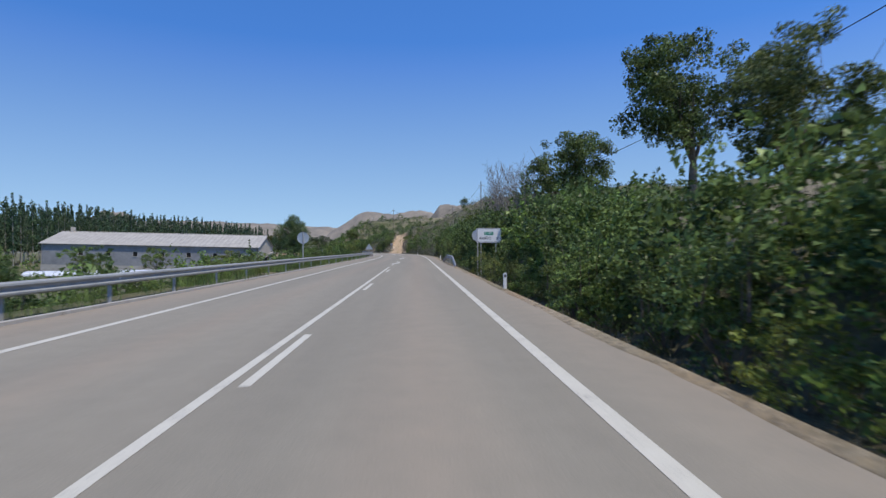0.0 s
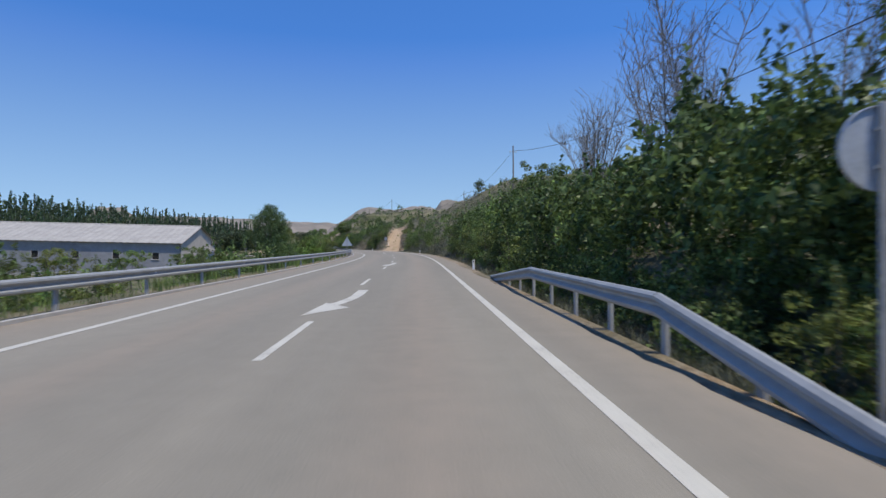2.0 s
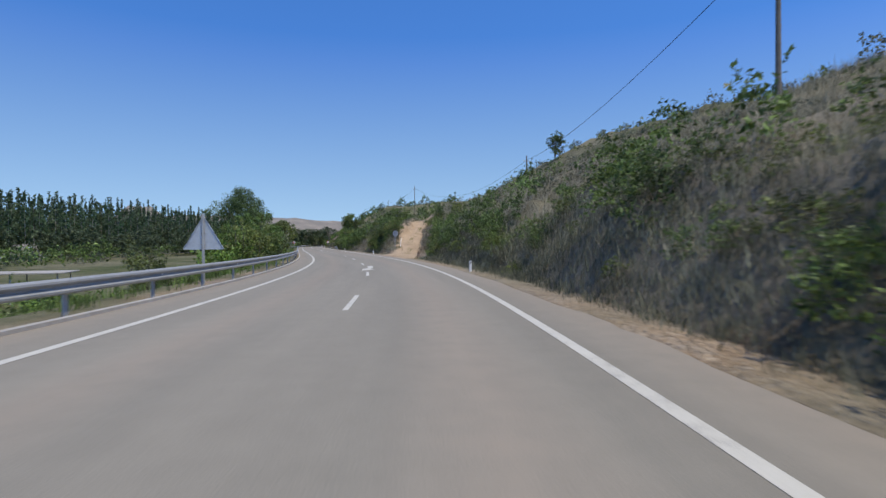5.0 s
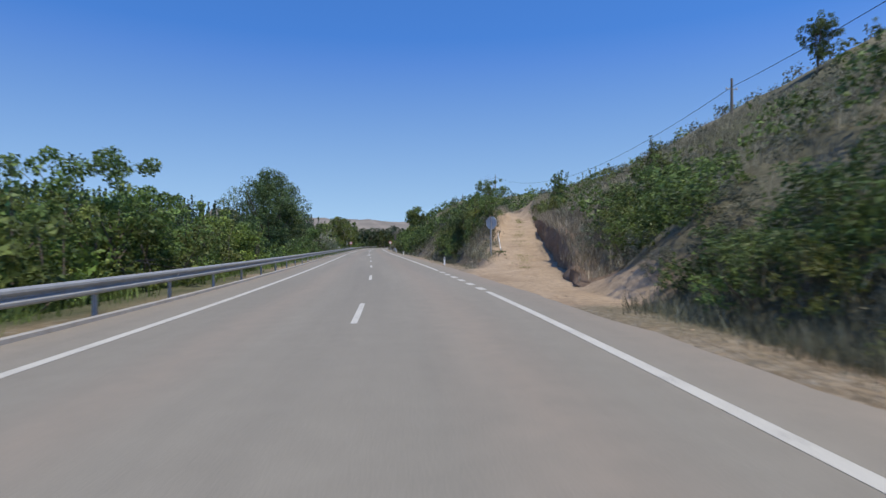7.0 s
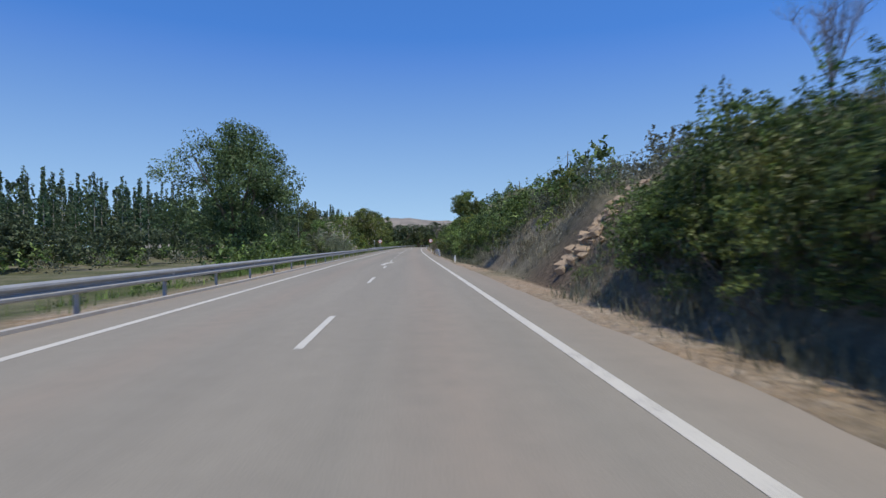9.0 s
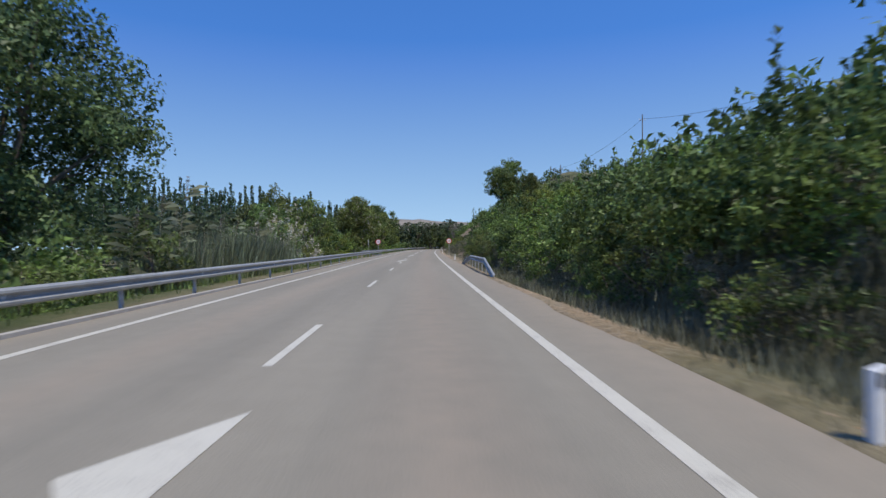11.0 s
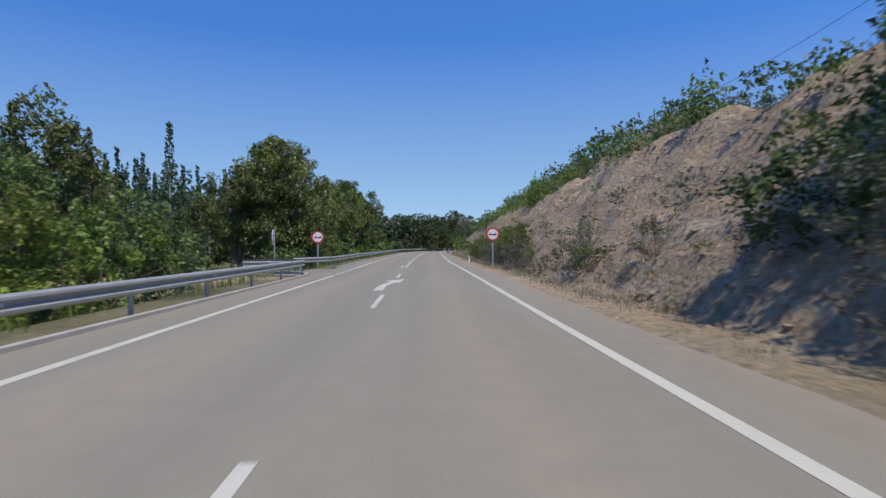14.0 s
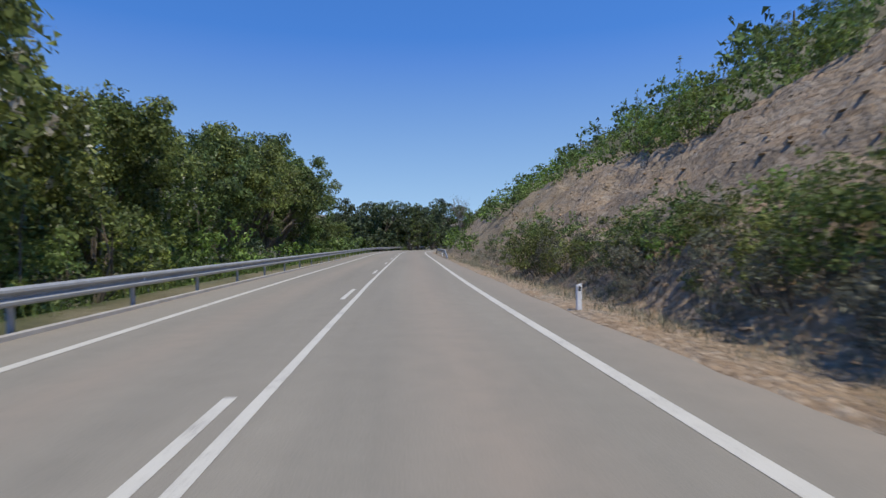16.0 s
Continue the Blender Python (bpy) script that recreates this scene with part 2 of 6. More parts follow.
def speckled(name, dark, light, size, rough=0.85, bump=0.3, fine=6.0, metal=0.0, spec=0.3, bump_at=0.02):
    """A surface with a coarse and a fine mottling, and relief."""
    m, nt, b = material(name, light, rough, metal, spec)
    p = place(nt)
    n1, n2 = node(nt, "ShaderNodeTexNoise", Scale=1 / size, Detail=5.0, Roughness=0.65), node(nt, "ShaderNodeTexNoise", Scale=fine / size, Detail=6.0, Roughness=0.7)
    nt.links.new(p, n1.inputs["Vector"])
    nt.links.new(p, n2.inputs["Vector"])
    mid_ = tuple((x + y) / 2 for x, y in zip(dark, light))
    r1, r2 = ramp(nt, [(0.35, dark), (0.65, light)]), ramp(nt, [(0.3, tuple(c * 0.72 for c in mid_)), (0.7, tuple(min(c * 1.22, 0.9) for c in mid_))])
    nt.links.new(n1.outputs["Fac"], r1.inputs["Fac"])
    nt.links.new(n2.outputs["Fac"], r2.inputs["Fac"])
    mx = blend(nt)
    mx.inputs["Factor"].default_value = 0.45
    nt.links.new(r1.outputs["Color"], mx.inputs["A"])
    nt.links.new(r2.outputs["Color"], mx.inputs["B"])
    nt.links.new(mx.outputs["Result"], b.inputs["Base Color"])
    bp = node(nt, "ShaderNodeBump", Strength=bump, Distance=bump_at)
    nt.links.new(n2.outputs["Fac"], bp.inputs["Height"])
    nt.links.new(bp.outputs["Normal"], b.inputs["Normal"])
    return m


def leafy(name, dark, light, gloss=0.45):
    """Leaves: each leaf and each plant of its own tone, light shining through."""
    m, nt, b = material(name, light, gloss, 0, 0.25)
    geo, ob = nt.nodes.new("ShaderNodeNewGeometry"), nt.nodes.new("ShaderNodeObjectInfo")
    r = ramp(nt, [(0.0, dark), (0.75, light), (1.0, tuple(min(c * 1.35, 0.5) for c in light))])
    nt.links.new(geo.outputs["Random Per Island"], r.inputs["Fac"])
    hs = nt.nodes.new("ShaderNodeHueSaturation")
    v1, v2 = node(nt, "ShaderNodeMapRange"), node(nt, "ShaderNodeMapRange")
    pt = node(nt, "ShaderNodeTexNoise", Scale=0.55, Detail=1.0)
    nt.links.new(geo.outputs["Position"], pt.inputs["Vector"])
    for v, lo, hi, key in ((v1, 0.47, 0.53, "Hue"), (v2, 0.55, 1.5, "Value")):
        v.inputs["To Min"].default_value, v.inputs["To Max"].default_value = lo, hi
        nt.links.new(ob.outputs["Random"] if key == "Hue" else pt.outputs["Fac"], v.inputs["Value"])
        nt.links.new(v.outputs["Result"], hs.inputs[key])
    v2.inputs["From Min"].default_value, v2.inputs["From Max"].default_value = 0.28, 0.72
    nt.links.new(r.outputs["Color"], hs.inputs["Color"])
    nt.links.new(hs.outputs["Color"], b.inputs["Base Color"])
    tr = nt.nodes.new("ShaderNodeBsdfTranslucent")
    nt.links.new(hs.outputs["Color"], tr.inputs["Color"])
    ad = nt.nodes.new("ShaderNodeMixShader")
    ad.inputs["Fac"].default_value = 0.30
    nt.links.new(b.outputs["BSDF"], ad.inputs[1])
    nt.links.new(tr.outputs["BSDF"], ad.inputs[2])
    nt.links.new(ad.outputs["Shader"], nt.nodes["Material Output"].inputs["Surface"])
    return m


def asphalt_material():
    m, nt, b = material("asphalt", (0.2, 0.2, 0.2), 0.85, 0, 0.25)
    p = place(nt)
    uv = nt.nodes.new("ShaderNodeUVMap")
    big, fine, grit = (node(nt, "ShaderNodeTexNoise", Scale=s_, Detail=d_, Roughness=r_) for s_, d_, r_ in ((0.22, 4.0, 0.6), (2.3, 5.0, 0.6), (55.0, 3.0, 0.7)))
    for n in (fine, grit):
        nt.links.new(p, n.inputs["Vector"])
    st = nt.nodes.new("ShaderNodeMapping")
    st.inputs["Scale"].default_value = (3.2, 0.16, 1.0)
    nt.links.new(uv.outputs["UV"], st.inputs["Vector"])
    nt.links.new(st.outputs["Vector"], big.inputs["Vector"])
    r1 = ramp(nt, [(0.3, (0.229, 0.207, 0.163)), (0.5, (0.257, 0.231, 0.181)), (0.72, (0.287, 0.257, 0.200))])
    nt.links.new(big.outputs["Fac"], r1.inputs["Fac"])
    r2 = ramp(nt, [(0.3, (0.92, 0.92, 0.92)), (0.7, (1.06, 1.06, 1.06))])
    nt.links.new(fine.outputs["Fac"], r2.inputs["Fac"])
    r3 = ramp(nt, [(0.3, (0.72, 0.72, 0.72)), (0.7, (1.25, 1.25, 1.25))])
    nt.links.new(grit.outputs["Fac"], r3.inputs["Fac"])
    a, c = blend(nt, "MULTIPLY"), blend(nt, "MULTIPLY")
    a.inputs["Factor"].default_value, c.inputs["Factor"].default_value = 0.6, 0.7
    nt.links.new(r1.outputs["Color"], a.inputs["A"])
    nt.links.new(r2.outputs["Color"], a.inputs["B"])
    nt.links.new(a.outputs["Result"], c.inputs["A"])
    nt.links.new(r3.outputs["Color"], c.inputs["B"])
    # dust along the edges and a reddish band between the wheel tracks
    sx = nt.nodes.new("ShaderNodeSeparateXYZ")
    nt.links.new(uv.outputs["UV"], sx.inputs["Vector"])
    band = ramp(nt, [(0.0, (1, 1, 1)), (0.10, (0.3, 0.3, 0.3)), (0.17, (0, 0, 0)), (0.26, (0, 0, 0)), (0.33, (0.7, 0.7, 0.7)), (0.41, (0, 0, 0)), (0.62, (0, 0, 0)), (0.71, (0.8, 0.8, 0.8)), (0.80, (0, 0, 0)), (0.87, (0.1, 0.1, 0.1)), (1.0, (1, 1, 1))])
    mr = node(nt, "ShaderNodeMapRange")
    mr.inputs["From Min"].default_value, mr.inputs["From Max"].default_value = -5.3, 4.95
    nt.links.new(sx.outputs["X"], mr.inputs["Value"])
    nt.links.new(mr.outputs["Result"], band.inputs["Fac"])
    mu = nt.nodes.new("ShaderNodeMath")
    mu.operation = "MULTIPLY"
    nt.links.new(band.outputs["Color"], mu.inputs[0])
    nt.links.new(fine.outputs["Fac"], mu.inputs[1])
    # sand carried from the dirt track over the shoulder
    al, ac = node(nt, "ShaderNodeMapRange"), node(nt, "ShaderNodeMapRange")
    for n_, lo_, hi_, src_ in ((al, 9.5, 5.0, None), (ac, 3.5, 4.9, "X")):
        n_.inputs["From Min"].default_value, n_.inputs["From Max"].default_value = lo_, hi_
    off_ = nt.nodes.new("ShaderNodeMath")
    off_.operation = "SUBTRACT"
    off_.inputs[1].default_value = 159.0
    ab_ = nt.nodes.new("ShaderNodeMath")
    ab_.operation = "ABSOLUTE"
    nt.links.new(sx.outputs["Y"], off_.inputs[0])
    nt.links.new(off_.outputs["Value"], ab_.inputs[0])
    nt.links.new(ab_.outputs["Value"], al.inputs["Value"])
    nt.links.new(sx.outputs["X"], ac.inputs["Value"])
    sp_, sq_, mxx = (nt.nodes.new("ShaderNodeMath") for _ in range(3))
    sp_.operation, sq_.operation, mxx.operation = "MULTIPLY", "MULTIPLY", "MAXIMUM"
    nt.links.new(al.outputs["Result"], sp_.inputs[0])
    nt.links.new(ac.outputs["Result"], sp_.inputs[1])
    nt.links.new(sp_.outputs["Value"], sq_.inputs[0])
    sq_.inputs[1].default_value = 0.9
    nt.links.new(sq_.outputs["Value"], mxx.inputs[0])
    nt.links.new(mu.outputs["Value"], mxx.inputs[1])
    d = blend(nt)
    d.inputs["B"].default_value = (0.33, 0.262, 0.195, 1)
    nt.links.new(mxx.outputs["Value"], d.inputs["Factor"])
    nt.links.new(c.outputs["Result"], d.inputs["A"])
    nt.links.new(d.outputs["Result"], b.inputs["Base Color"])
    bp = node(nt, "ShaderNodeBump", Strength=0.35, Distance=0.006)
    nt.links.new(grit.outputs["Fac"], bp.inputs["Height"])
    nt.links.new(bp.outputs["Normal"], b.inputs["Normal"])
    return m


def paint_material(name, tone, worn):
    m, nt, b = material(name, tone, 0.6, 0, 0.3)
    p = place(nt)
    n1, n2 = node(nt, "ShaderNodeTexNoise", Scale=1.4, Detail=6.0, Roughness=0.7), node(nt, "ShaderNodeTexNoise", Scale=30.0, Detail=4.0, Roughness=0.7)
    ad = nt.nodes.new("ShaderNodeMath")
    ad.operation = "ADD"
    for k, n in enumerate((n1, n2)):
        nt.links.new(p, n.inputs["Vector"])
        nt.links.new(n.outputs["Fac"], ad.inputs[k])
    r = ramp(nt, [(0.36, worn), (0.46, tuple(c * 0.9 for c in tone)), (0.62, tone)])
    hv = nt.nodes.new("ShaderNodeMath")
    hv.operation = "MULTIPLY"
    hv.inputs[1].default_value = 0.5
    nt.links.new(ad.outputs["Value"], hv.inputs[0])
    nt.links.new(hv.outputs["Value"], r.inputs["Fac"])
    nt.links.new(r.outputs["Color"], b.inputs["Base Color"])
    return m


def ground_material():
    """Bare earth, dry grass and green field, mixed by where each lies."""
    m, nt, b = material("earth_and_grass", (0.3, 0.25, 0.18), 0.95, 0, 0.15)
    p = place(nt)
    n1 = node(nt, "ShaderNodeTexNoise", Scale=0.35, Detail=6.0, Roughness=0.65)
    n2 = node(nt, "ShaderNodeTexNoise", Scale=4.5, Detail=6.0, Roughness=0.7)
    n3 = node(nt, "ShaderNodeTexNoise", Scale=26.0, Detail=5.0, Roughness=0.7)
    # bedding of the cut: layers that dip along the road
    mp = nt.nodes.new("ShaderNodeMapping")
    mp.inputs["Rotation"].default_value = (radians(12), radians(-9), 0)
    mp.inputs["Scale"].default_value = (0.12, 0.12, 1.6)
    nt.links.new(p, mp.inputs["Vector"])
    lay = node(nt, "ShaderNodeTexNoise", Scale=1.0, Detail=5.0, Roughness=0.6)
    nt.links.new(mp.outputs["Vector"], lay.inputs["Vector"])
    for n in (n1, n2, n3):
        nt.links.new(p, n.inputs["Vector"])
    earth = ramp(nt, [(0.32, (0.155, 0.118, 0.082)), (0.44, (0.29, 0.225, 0.155)), (0.53, (0.36, 0.235, 0.128)), (0.58, (0.32, 0.257, 0.187)), (0.68, (0.45, 0.375, 0.28))])
    nt.links.new(lay.outputs["Fac"], earth.inputs["Fac"])
    spk = ramp(nt, [(0.3, (0.5, 0.5, 0.5)), (0.5, (1, 1, 1)), (0.7, (1.35, 1.32, 1.28))])
    nt.links.new(n2.outputs["Fac"], spk.inputs["Fac"])
    spk2 = ramp(nt, [(0.3, (0.7, 0.7, 0.7)), (0.7, (1.3, 1.3, 1.3))])
    nt.links.new(n3.outputs["Fac"], spk2.inputs["Fac"])
    dry = ramp(nt, [(0.3, (0.14, 0.12, 0.078)), (0.5, (0.245, 0.21, 0.148)), (0.7, (0.33, 0.29, 0.21))])
    nt.links.new(n1.outputs["Fac"], dry.inputs["Fac"])
    green = ramp(nt, [(0.3, (0.048, 0.060, 0.022)), (0.5, (0.082, 0.094, 0.036)), (0.7, (0.135, 0.125, 0.062))])
    nt.links.new(n1.outputs["Fac"], green.inputs["Fac"])
    at1, at2 = nt.nodes.new("ShaderNodeAttribute"), nt.nodes.new("ShaderNodeAttribute")
    at1.attribute_name, at2.attribute_name = "bare", "green"
    m1, m2 = blend(nt), blend(nt)
    nt.links.new(dry.outputs["Color"], m1.inputs["A"])
    nt.links.new(green.outputs["Color"], m1.inputs["B"])
    nt.links.new(at2.outputs["Fac"], m1.inputs["Factor"])
    nt.links.new(m1.outputs["Result"], m2.inputs["A"])
    nt.links.new(at1.outputs["Fac"], m2.inputs["Factor"])
    # brown bank earth, made darker to stand in for shade on the bank
    at4 = nt.nodes.new("ShaderNodeAttribute")
    at4.attribute_name = "shaded_soil"
    shaded_soil = ramp(nt, [(0.3, (0.065, 0.044, 0.030)), (0.5, (0.115, 0.080, 0.053)), (0.7, (0.20, 0.15, 0.105))])
    nt.links.new(n2.outputs["Fac"], shaded_soil.inputs["Fac"])
    # broken stone of two sizes, each piece of its own tone
    v1, v2 = node(nt, "ShaderNodeTexVoronoi", Scale=5.5, Randomness=1.0), node(nt, "ShaderNodeTexVoronoi", Scale=15.0, Randomness=1.0)
    wob = nt.nodes.new("ShaderNodeVectorMath")
    wob.operation = "ADD"
    nt.links.new(p, wob.inputs[0])
    sc_ = nt.nodes.new("ShaderNodeVectorMath")
    sc_.operation = "SCALE"
    sc_.inputs["Scale"].default_value = 0.22
    nt.links.new(n2.outputs["Color"], sc_.inputs[0])
    nt.links.new(sc_.outputs["Vector"], wob.inputs[1])
    tones = []
    for v_ in (v1, v2):
        nt.links.new(wob.outputs["Vector"], v_.inputs["Vector"])
        rp_ = ramp(nt, [(0.15, (0.16, 0.12, 0.085)), (0.4, (0.34, 0.255, 0.172)), (0.62, (0.41, 0.295, 0.19)), (0.85, (0.58, 0.51, 0.41))])
        nt.links.new(v_.outputs["Color"], rp_.inputs["Fac"])
        tones.append(rp_)
    mv, mw = blend(nt), blend(nt)
    mv.inputs["Factor"].default_value, mw.inputs["Factor"].default_value = 0.5, 0.55
    nt.links.new(tones[0].outputs["Color"], mv.inputs["A"])
    nt.links.new(tones[1].outputs["Color"], mv.inputs["B"])
    nt.links.new(earth.outputs["Color"], mw.inputs["A"])
    nt.links.new(mv.outputs["Result"], mw.inputs["B"])
    m4 = blend(nt)
    nt.links.new(mw.outputs["Result"], m4.inputs["A"])
    nt.links.new(shaded_soil.outputs["Color"], m4.inputs["B"])
    nt.links.new(at4.outputs["Fac"], m4.inputs["Factor"])
    nt.links.new(m4.outputs["Result"], m2.inputs["B"])
    at3 = nt.nodes.new("ShaderNodeAttribute")
    at3.attribute_name = "sand"
    sand = ramp(nt, [(0.3, (0.30, 0.215, 0.138)), (0.45, (0.40, 0.295, 0.190)), (0.62, (0.46, 0.345, 0.228))])
    nt.links.new(n1.outputs["Fac"], sand.inputs["Fac"])
    m3 = blend(nt)
    nt.links.new(m2.outputs["Result"], m3.inputs["A"])
    nt.links.new(sand.outputs["Color"], m3.inputs["B"])
    nt.links.new(at3.outputs["Fac"], m3.inputs["Factor"])
    x1, x2 = blend(nt, "MULTIPLY"), blend(nt, "MULTIPLY")
    x1.inputs["Factor"].default_value, x2.inputs["Factor"].default_value = 0.6, 0.6
    nt.links.new(m3.outputs["Result"], x1.inputs["A"])
    nt.links.new(spk.outputs["Color"], x1.inputs["B"])
    nt.links.new(x1.outputs["Result"], x2.inputs["A"])
    nt.links.new(spk2.outputs["Color"], x2.inputs["B"])
    nt.links.new(x2.outputs["Result"], b.inputs["Base Color"])
    bp, bq = node(nt, "ShaderNodeBump", Strength=0.7, Distance=0.12), node(nt, "ShaderNodeBump", Strength=0.6, Distance=0.03)
    nt.links.new(n2.outputs["Fac"], bp.inputs["Height"])
    nt.links.new(n3.outputs["Fac"], bq.inputs["Height"])
    nt.links.new(bp.outputs["Normal"], bq.inputs["Normal"])
    br = node(nt, "ShaderNodeBump", Distance=0.10)
    ns_ = nt.nodes.new("ShaderNodeMath")
    ns_.operation = "SUBTRACT"
    ns_.use_clamp = True
    nt.links.new(at1.outputs["Fac"], ns_.inputs[0])
    nt.links.new(at3.outputs["Fac"], ns_.inputs[1])
    nh_ = nt.nodes.new("ShaderNodeMath")
    nh_.operation = "MULTIPLY"
    nh_.inputs[1].default_value = 0.55
    nt.links.new(ns_.outputs["Value"], nh_.inputs[0])
    nt.links.new(nh_.outputs["Value"], br.inputs["Strength"])
    nt.links.new(v1.outputs["Distance"], br.inputs["Height"])
    br.invert = True
    nt.links.new(bq.outputs["Normal"], br.inputs["Normal"])
    nt.links.new(br.outputs["Normal"], b.inputs["Normal"])
    return m


ASPHALT = asphalt_material()
PAINT = paint_material("road_paint", (0.60, 0.565, 0.47), (0.34, 0.31, 0.26))
GROUND = ground_material()
CONCRETE = speckled("concrete", (0.34, 0.31, 0.27), (0.47, 0.44, 0.39), 0.8)
STEEL = speckled("galvanised_steel", (0.27, 0.275, 0.27), (0.40, 0.40, 0.385), 0.5, rough=0.55, bump=0.05, metal=0.1, spec=0.4)
POSTSTEEL = speckled("post_steel", (0.30, 0.305, 0.30), (0.44, 0.44, 0.43), 0.4, rough=0.55, bump=0.05, metal=0.1)
PLATE = speckled("bare_aluminium", (0.42, 0.45, 0.48), (0.54, 0.57, 0.60), 0.3, rough=0.5, bump=0.03, metal=0.3)
WHITE = speckled("white_sheeting", (0.72, 0.73, 0.74), (0.80, 0.81, 0.82), 0.4, rough=0.45, bump=0.02)
BLACK = speckled("black_sheeting", (0.012, 0.012, 0.014), (0.025, 0.025, 0.028), 0.2, rough=0.5, bump=0.02)
RED = speckled("red_sheeting", (0.46, 0.035, 0.02), (0.56, 0.05, 0.03), 0.3, rough=0.45, bump=0.02)
GREENSHEET = speckled("green_sheeting", (0.0, 0.20, 0.11), (0.01, 0.26, 0.15), 0.3, rough=0.45, bump=0.02)
BARK = speckled("bark", (0.10, 0.08, 0.06), (0.20, 0.17, 0.13), 0.15, rough=0.95, bump=0.8)
PALEBARK = speckled("pale_bark", (0.26, 0.25, 0.21), (0.42, 0.40, 0.35), 0.3, rough=0.9, bump=0.5)
DEADWOOD = speckled("grey_dead_wood", (0.16, 0.14, 0.12), (0.28, 0.25, 0.22), 0.2, rough=0.95, bump=0.5)
REDEARTH = speckled("red_brown_earth", (0.15, 0.098, 0.062), (0.30, 0.205, 0.128), 0.7, rough=0.95, bump=0.9, bump_at=0.08)
STONE = speckled("pale_stone", (0.30, 0.235, 0.17), (0.50, 0.42, 0.32), 0.5, rough=0.9, bump=0.8, bump_at=0.05)
sn_ = STONE.node_tree
si_, sm_ = ramp(sn_, [(0.0, (0.5, 0.46, 0.42)), (0.5, (0.95, 0.88, 0.78)), (0.8, (1.1, 0.86, 0.6)), (1.0, (1.25, 1.22, 1.16))]), blend(sn_, "MULTIPLY")
sm_.inputs["Factor"].default_value = 1.0
sn_.links.new(sn_.nodes.new("ShaderNodeNewGeometry").outputs["Random Per Island"], si_.inputs["Fac"])
sn_.links.new(sn_.nodes["Principled BSDF"].inputs["Base Color"].links[0].from_socket, sm_.inputs["A"])
sn_.links.new(si_.outputs["Color"], sm_.inputs["B"])
sn_.links.new(sm_.outputs["Result"], sn_.nodes["Principled BSDF"].inputs["Base Color"])
POLEWOOD = speckled("pole_wood", (0.13, 0.11, 0.09), (0.24, 0.21, 0.17), 0.3, rough=0.9, bump=0.4)
CABLE, _, _ = material("cable", (0.02, 0.02, 0.022), 0.6)
PLASTER = speckled("barn_render", (0.44, 0.385, 0.32), (0.58, 0.52, 0.44), 2.2, rough=0.95)
BLOCK = speckled("grey_render", (0.20, 0.20, 0.205), (0.32, 0.32, 0.32), 2.5, rough=0.95)
FIBRE = speckled("fibre_cement_sheet", (0.31, 0.29, 0.26), (0.46, 0.43, 0.385), 1.6, rough=0.9)
# near-black, so the barn's inner shade is put into the colour
INNER_SHADE = speckled("painted_inner_shade", (0.02, 0.018, 0.016), (0.04, 0.036, 0.03), 1.0)
PLASTIC = speckled("white_plastic_sheet", (0.55, 0.58, 0.62), (0.74, 0.76, 0.80), 0.9, rough=0.4)
DELWHITE = speckled("white_post_plastic", (0.72, 0.72, 0.70), (0.82, 0.82, 0.80), 0.3, rough=0.5, bump=0.03)
LEAF_DARK = leafy("dark_green_leaves", (0.044, 0.060, 0.020), (0.142, 0.184, 0.056))
LEAF_MID = leafy("green_leaves", (0.060, 0.082, 0.022), (0.196, 0.246, 0.068))
LEAF_LIGHT = leafy("yellow_green_leaves", (0.080, 0.108, 0.020), (0.222, 0.280, 0.060))
LEAF_GREY = leafy("grey_green_leaves", (0.073, 0.079, 0.052), (0.200, 0.200, 0.137), 0.7)
LEAF_POPLAR = leafy("poplar_leaves", (0.038, 0.066, 0.034), (0.092, 0.138, 0.064))
LEAF_DRY = leafy("dry_grass_blades", (0.16, 0.142, 0.098), (0.33, 0.298, 0.214), 0.8)
LEAF_HAY = leafy("grey_hay", (0.141, 0.132, 0.087), (0.313, 0.294, 0.207), 0.8)
LEAF_REED = leafy("reed_leaves", (0.095, 0.108, 0.056), (0.25, 0.262, 0.156), 0.7)
LEAF_WALNUT = leafy("walnut_leaves", (0.048, 0.068, 0.026), (0.155, 0.200, 0.076))
LEAF_FAR = leafy("far_leaves", (0.038, 0.054, 0.028), (0.104, 0.138, 0.066))
BLOSSOM = leafy("cream_blossom", (0.36, 0.34, 0.25), (0.55, 0.52, 0.40), 0.7)
HILLSIDE = speckled("far_hillside", (0.15, 0.14, 0.12), (0.33, 0.28, 0.225), 90.0, rough=1.0, fine=9.0, bump=0.6, bump_at=2.0)

# ---------------------------------------------------------------- ground, one sheet to the horizon
def sheet_columns():
    left = [-170, -140, -115, -95, -80, -66, -55, -46, -39, -33, -28, -24, -21, -18.5, -16.5, -14.8, -13.4, -12.2, -11.2, -10.4, -9.7, -9.0, -8.3, -7.6, -7.1, -6.7, -6.4, -6.0, -5.7, -5.5, -5.3, -5.1, -4.95, -4.8, -4.65, -4.5, -4.35]
    right = [4.56, 4.66, 4.8, 4.95, 5.15, 5.4] + list(np.arange(5.75, 17.0, 0.27)) + [17.6, 18.4, 19.4, 20.6, 22, 24, 26.5, 29.5, 33, 37, 42, 48, 56, 66, 80, 100, 130, 170]
    return np.array(left + [-3.0, 0.0, 3.0] + right)


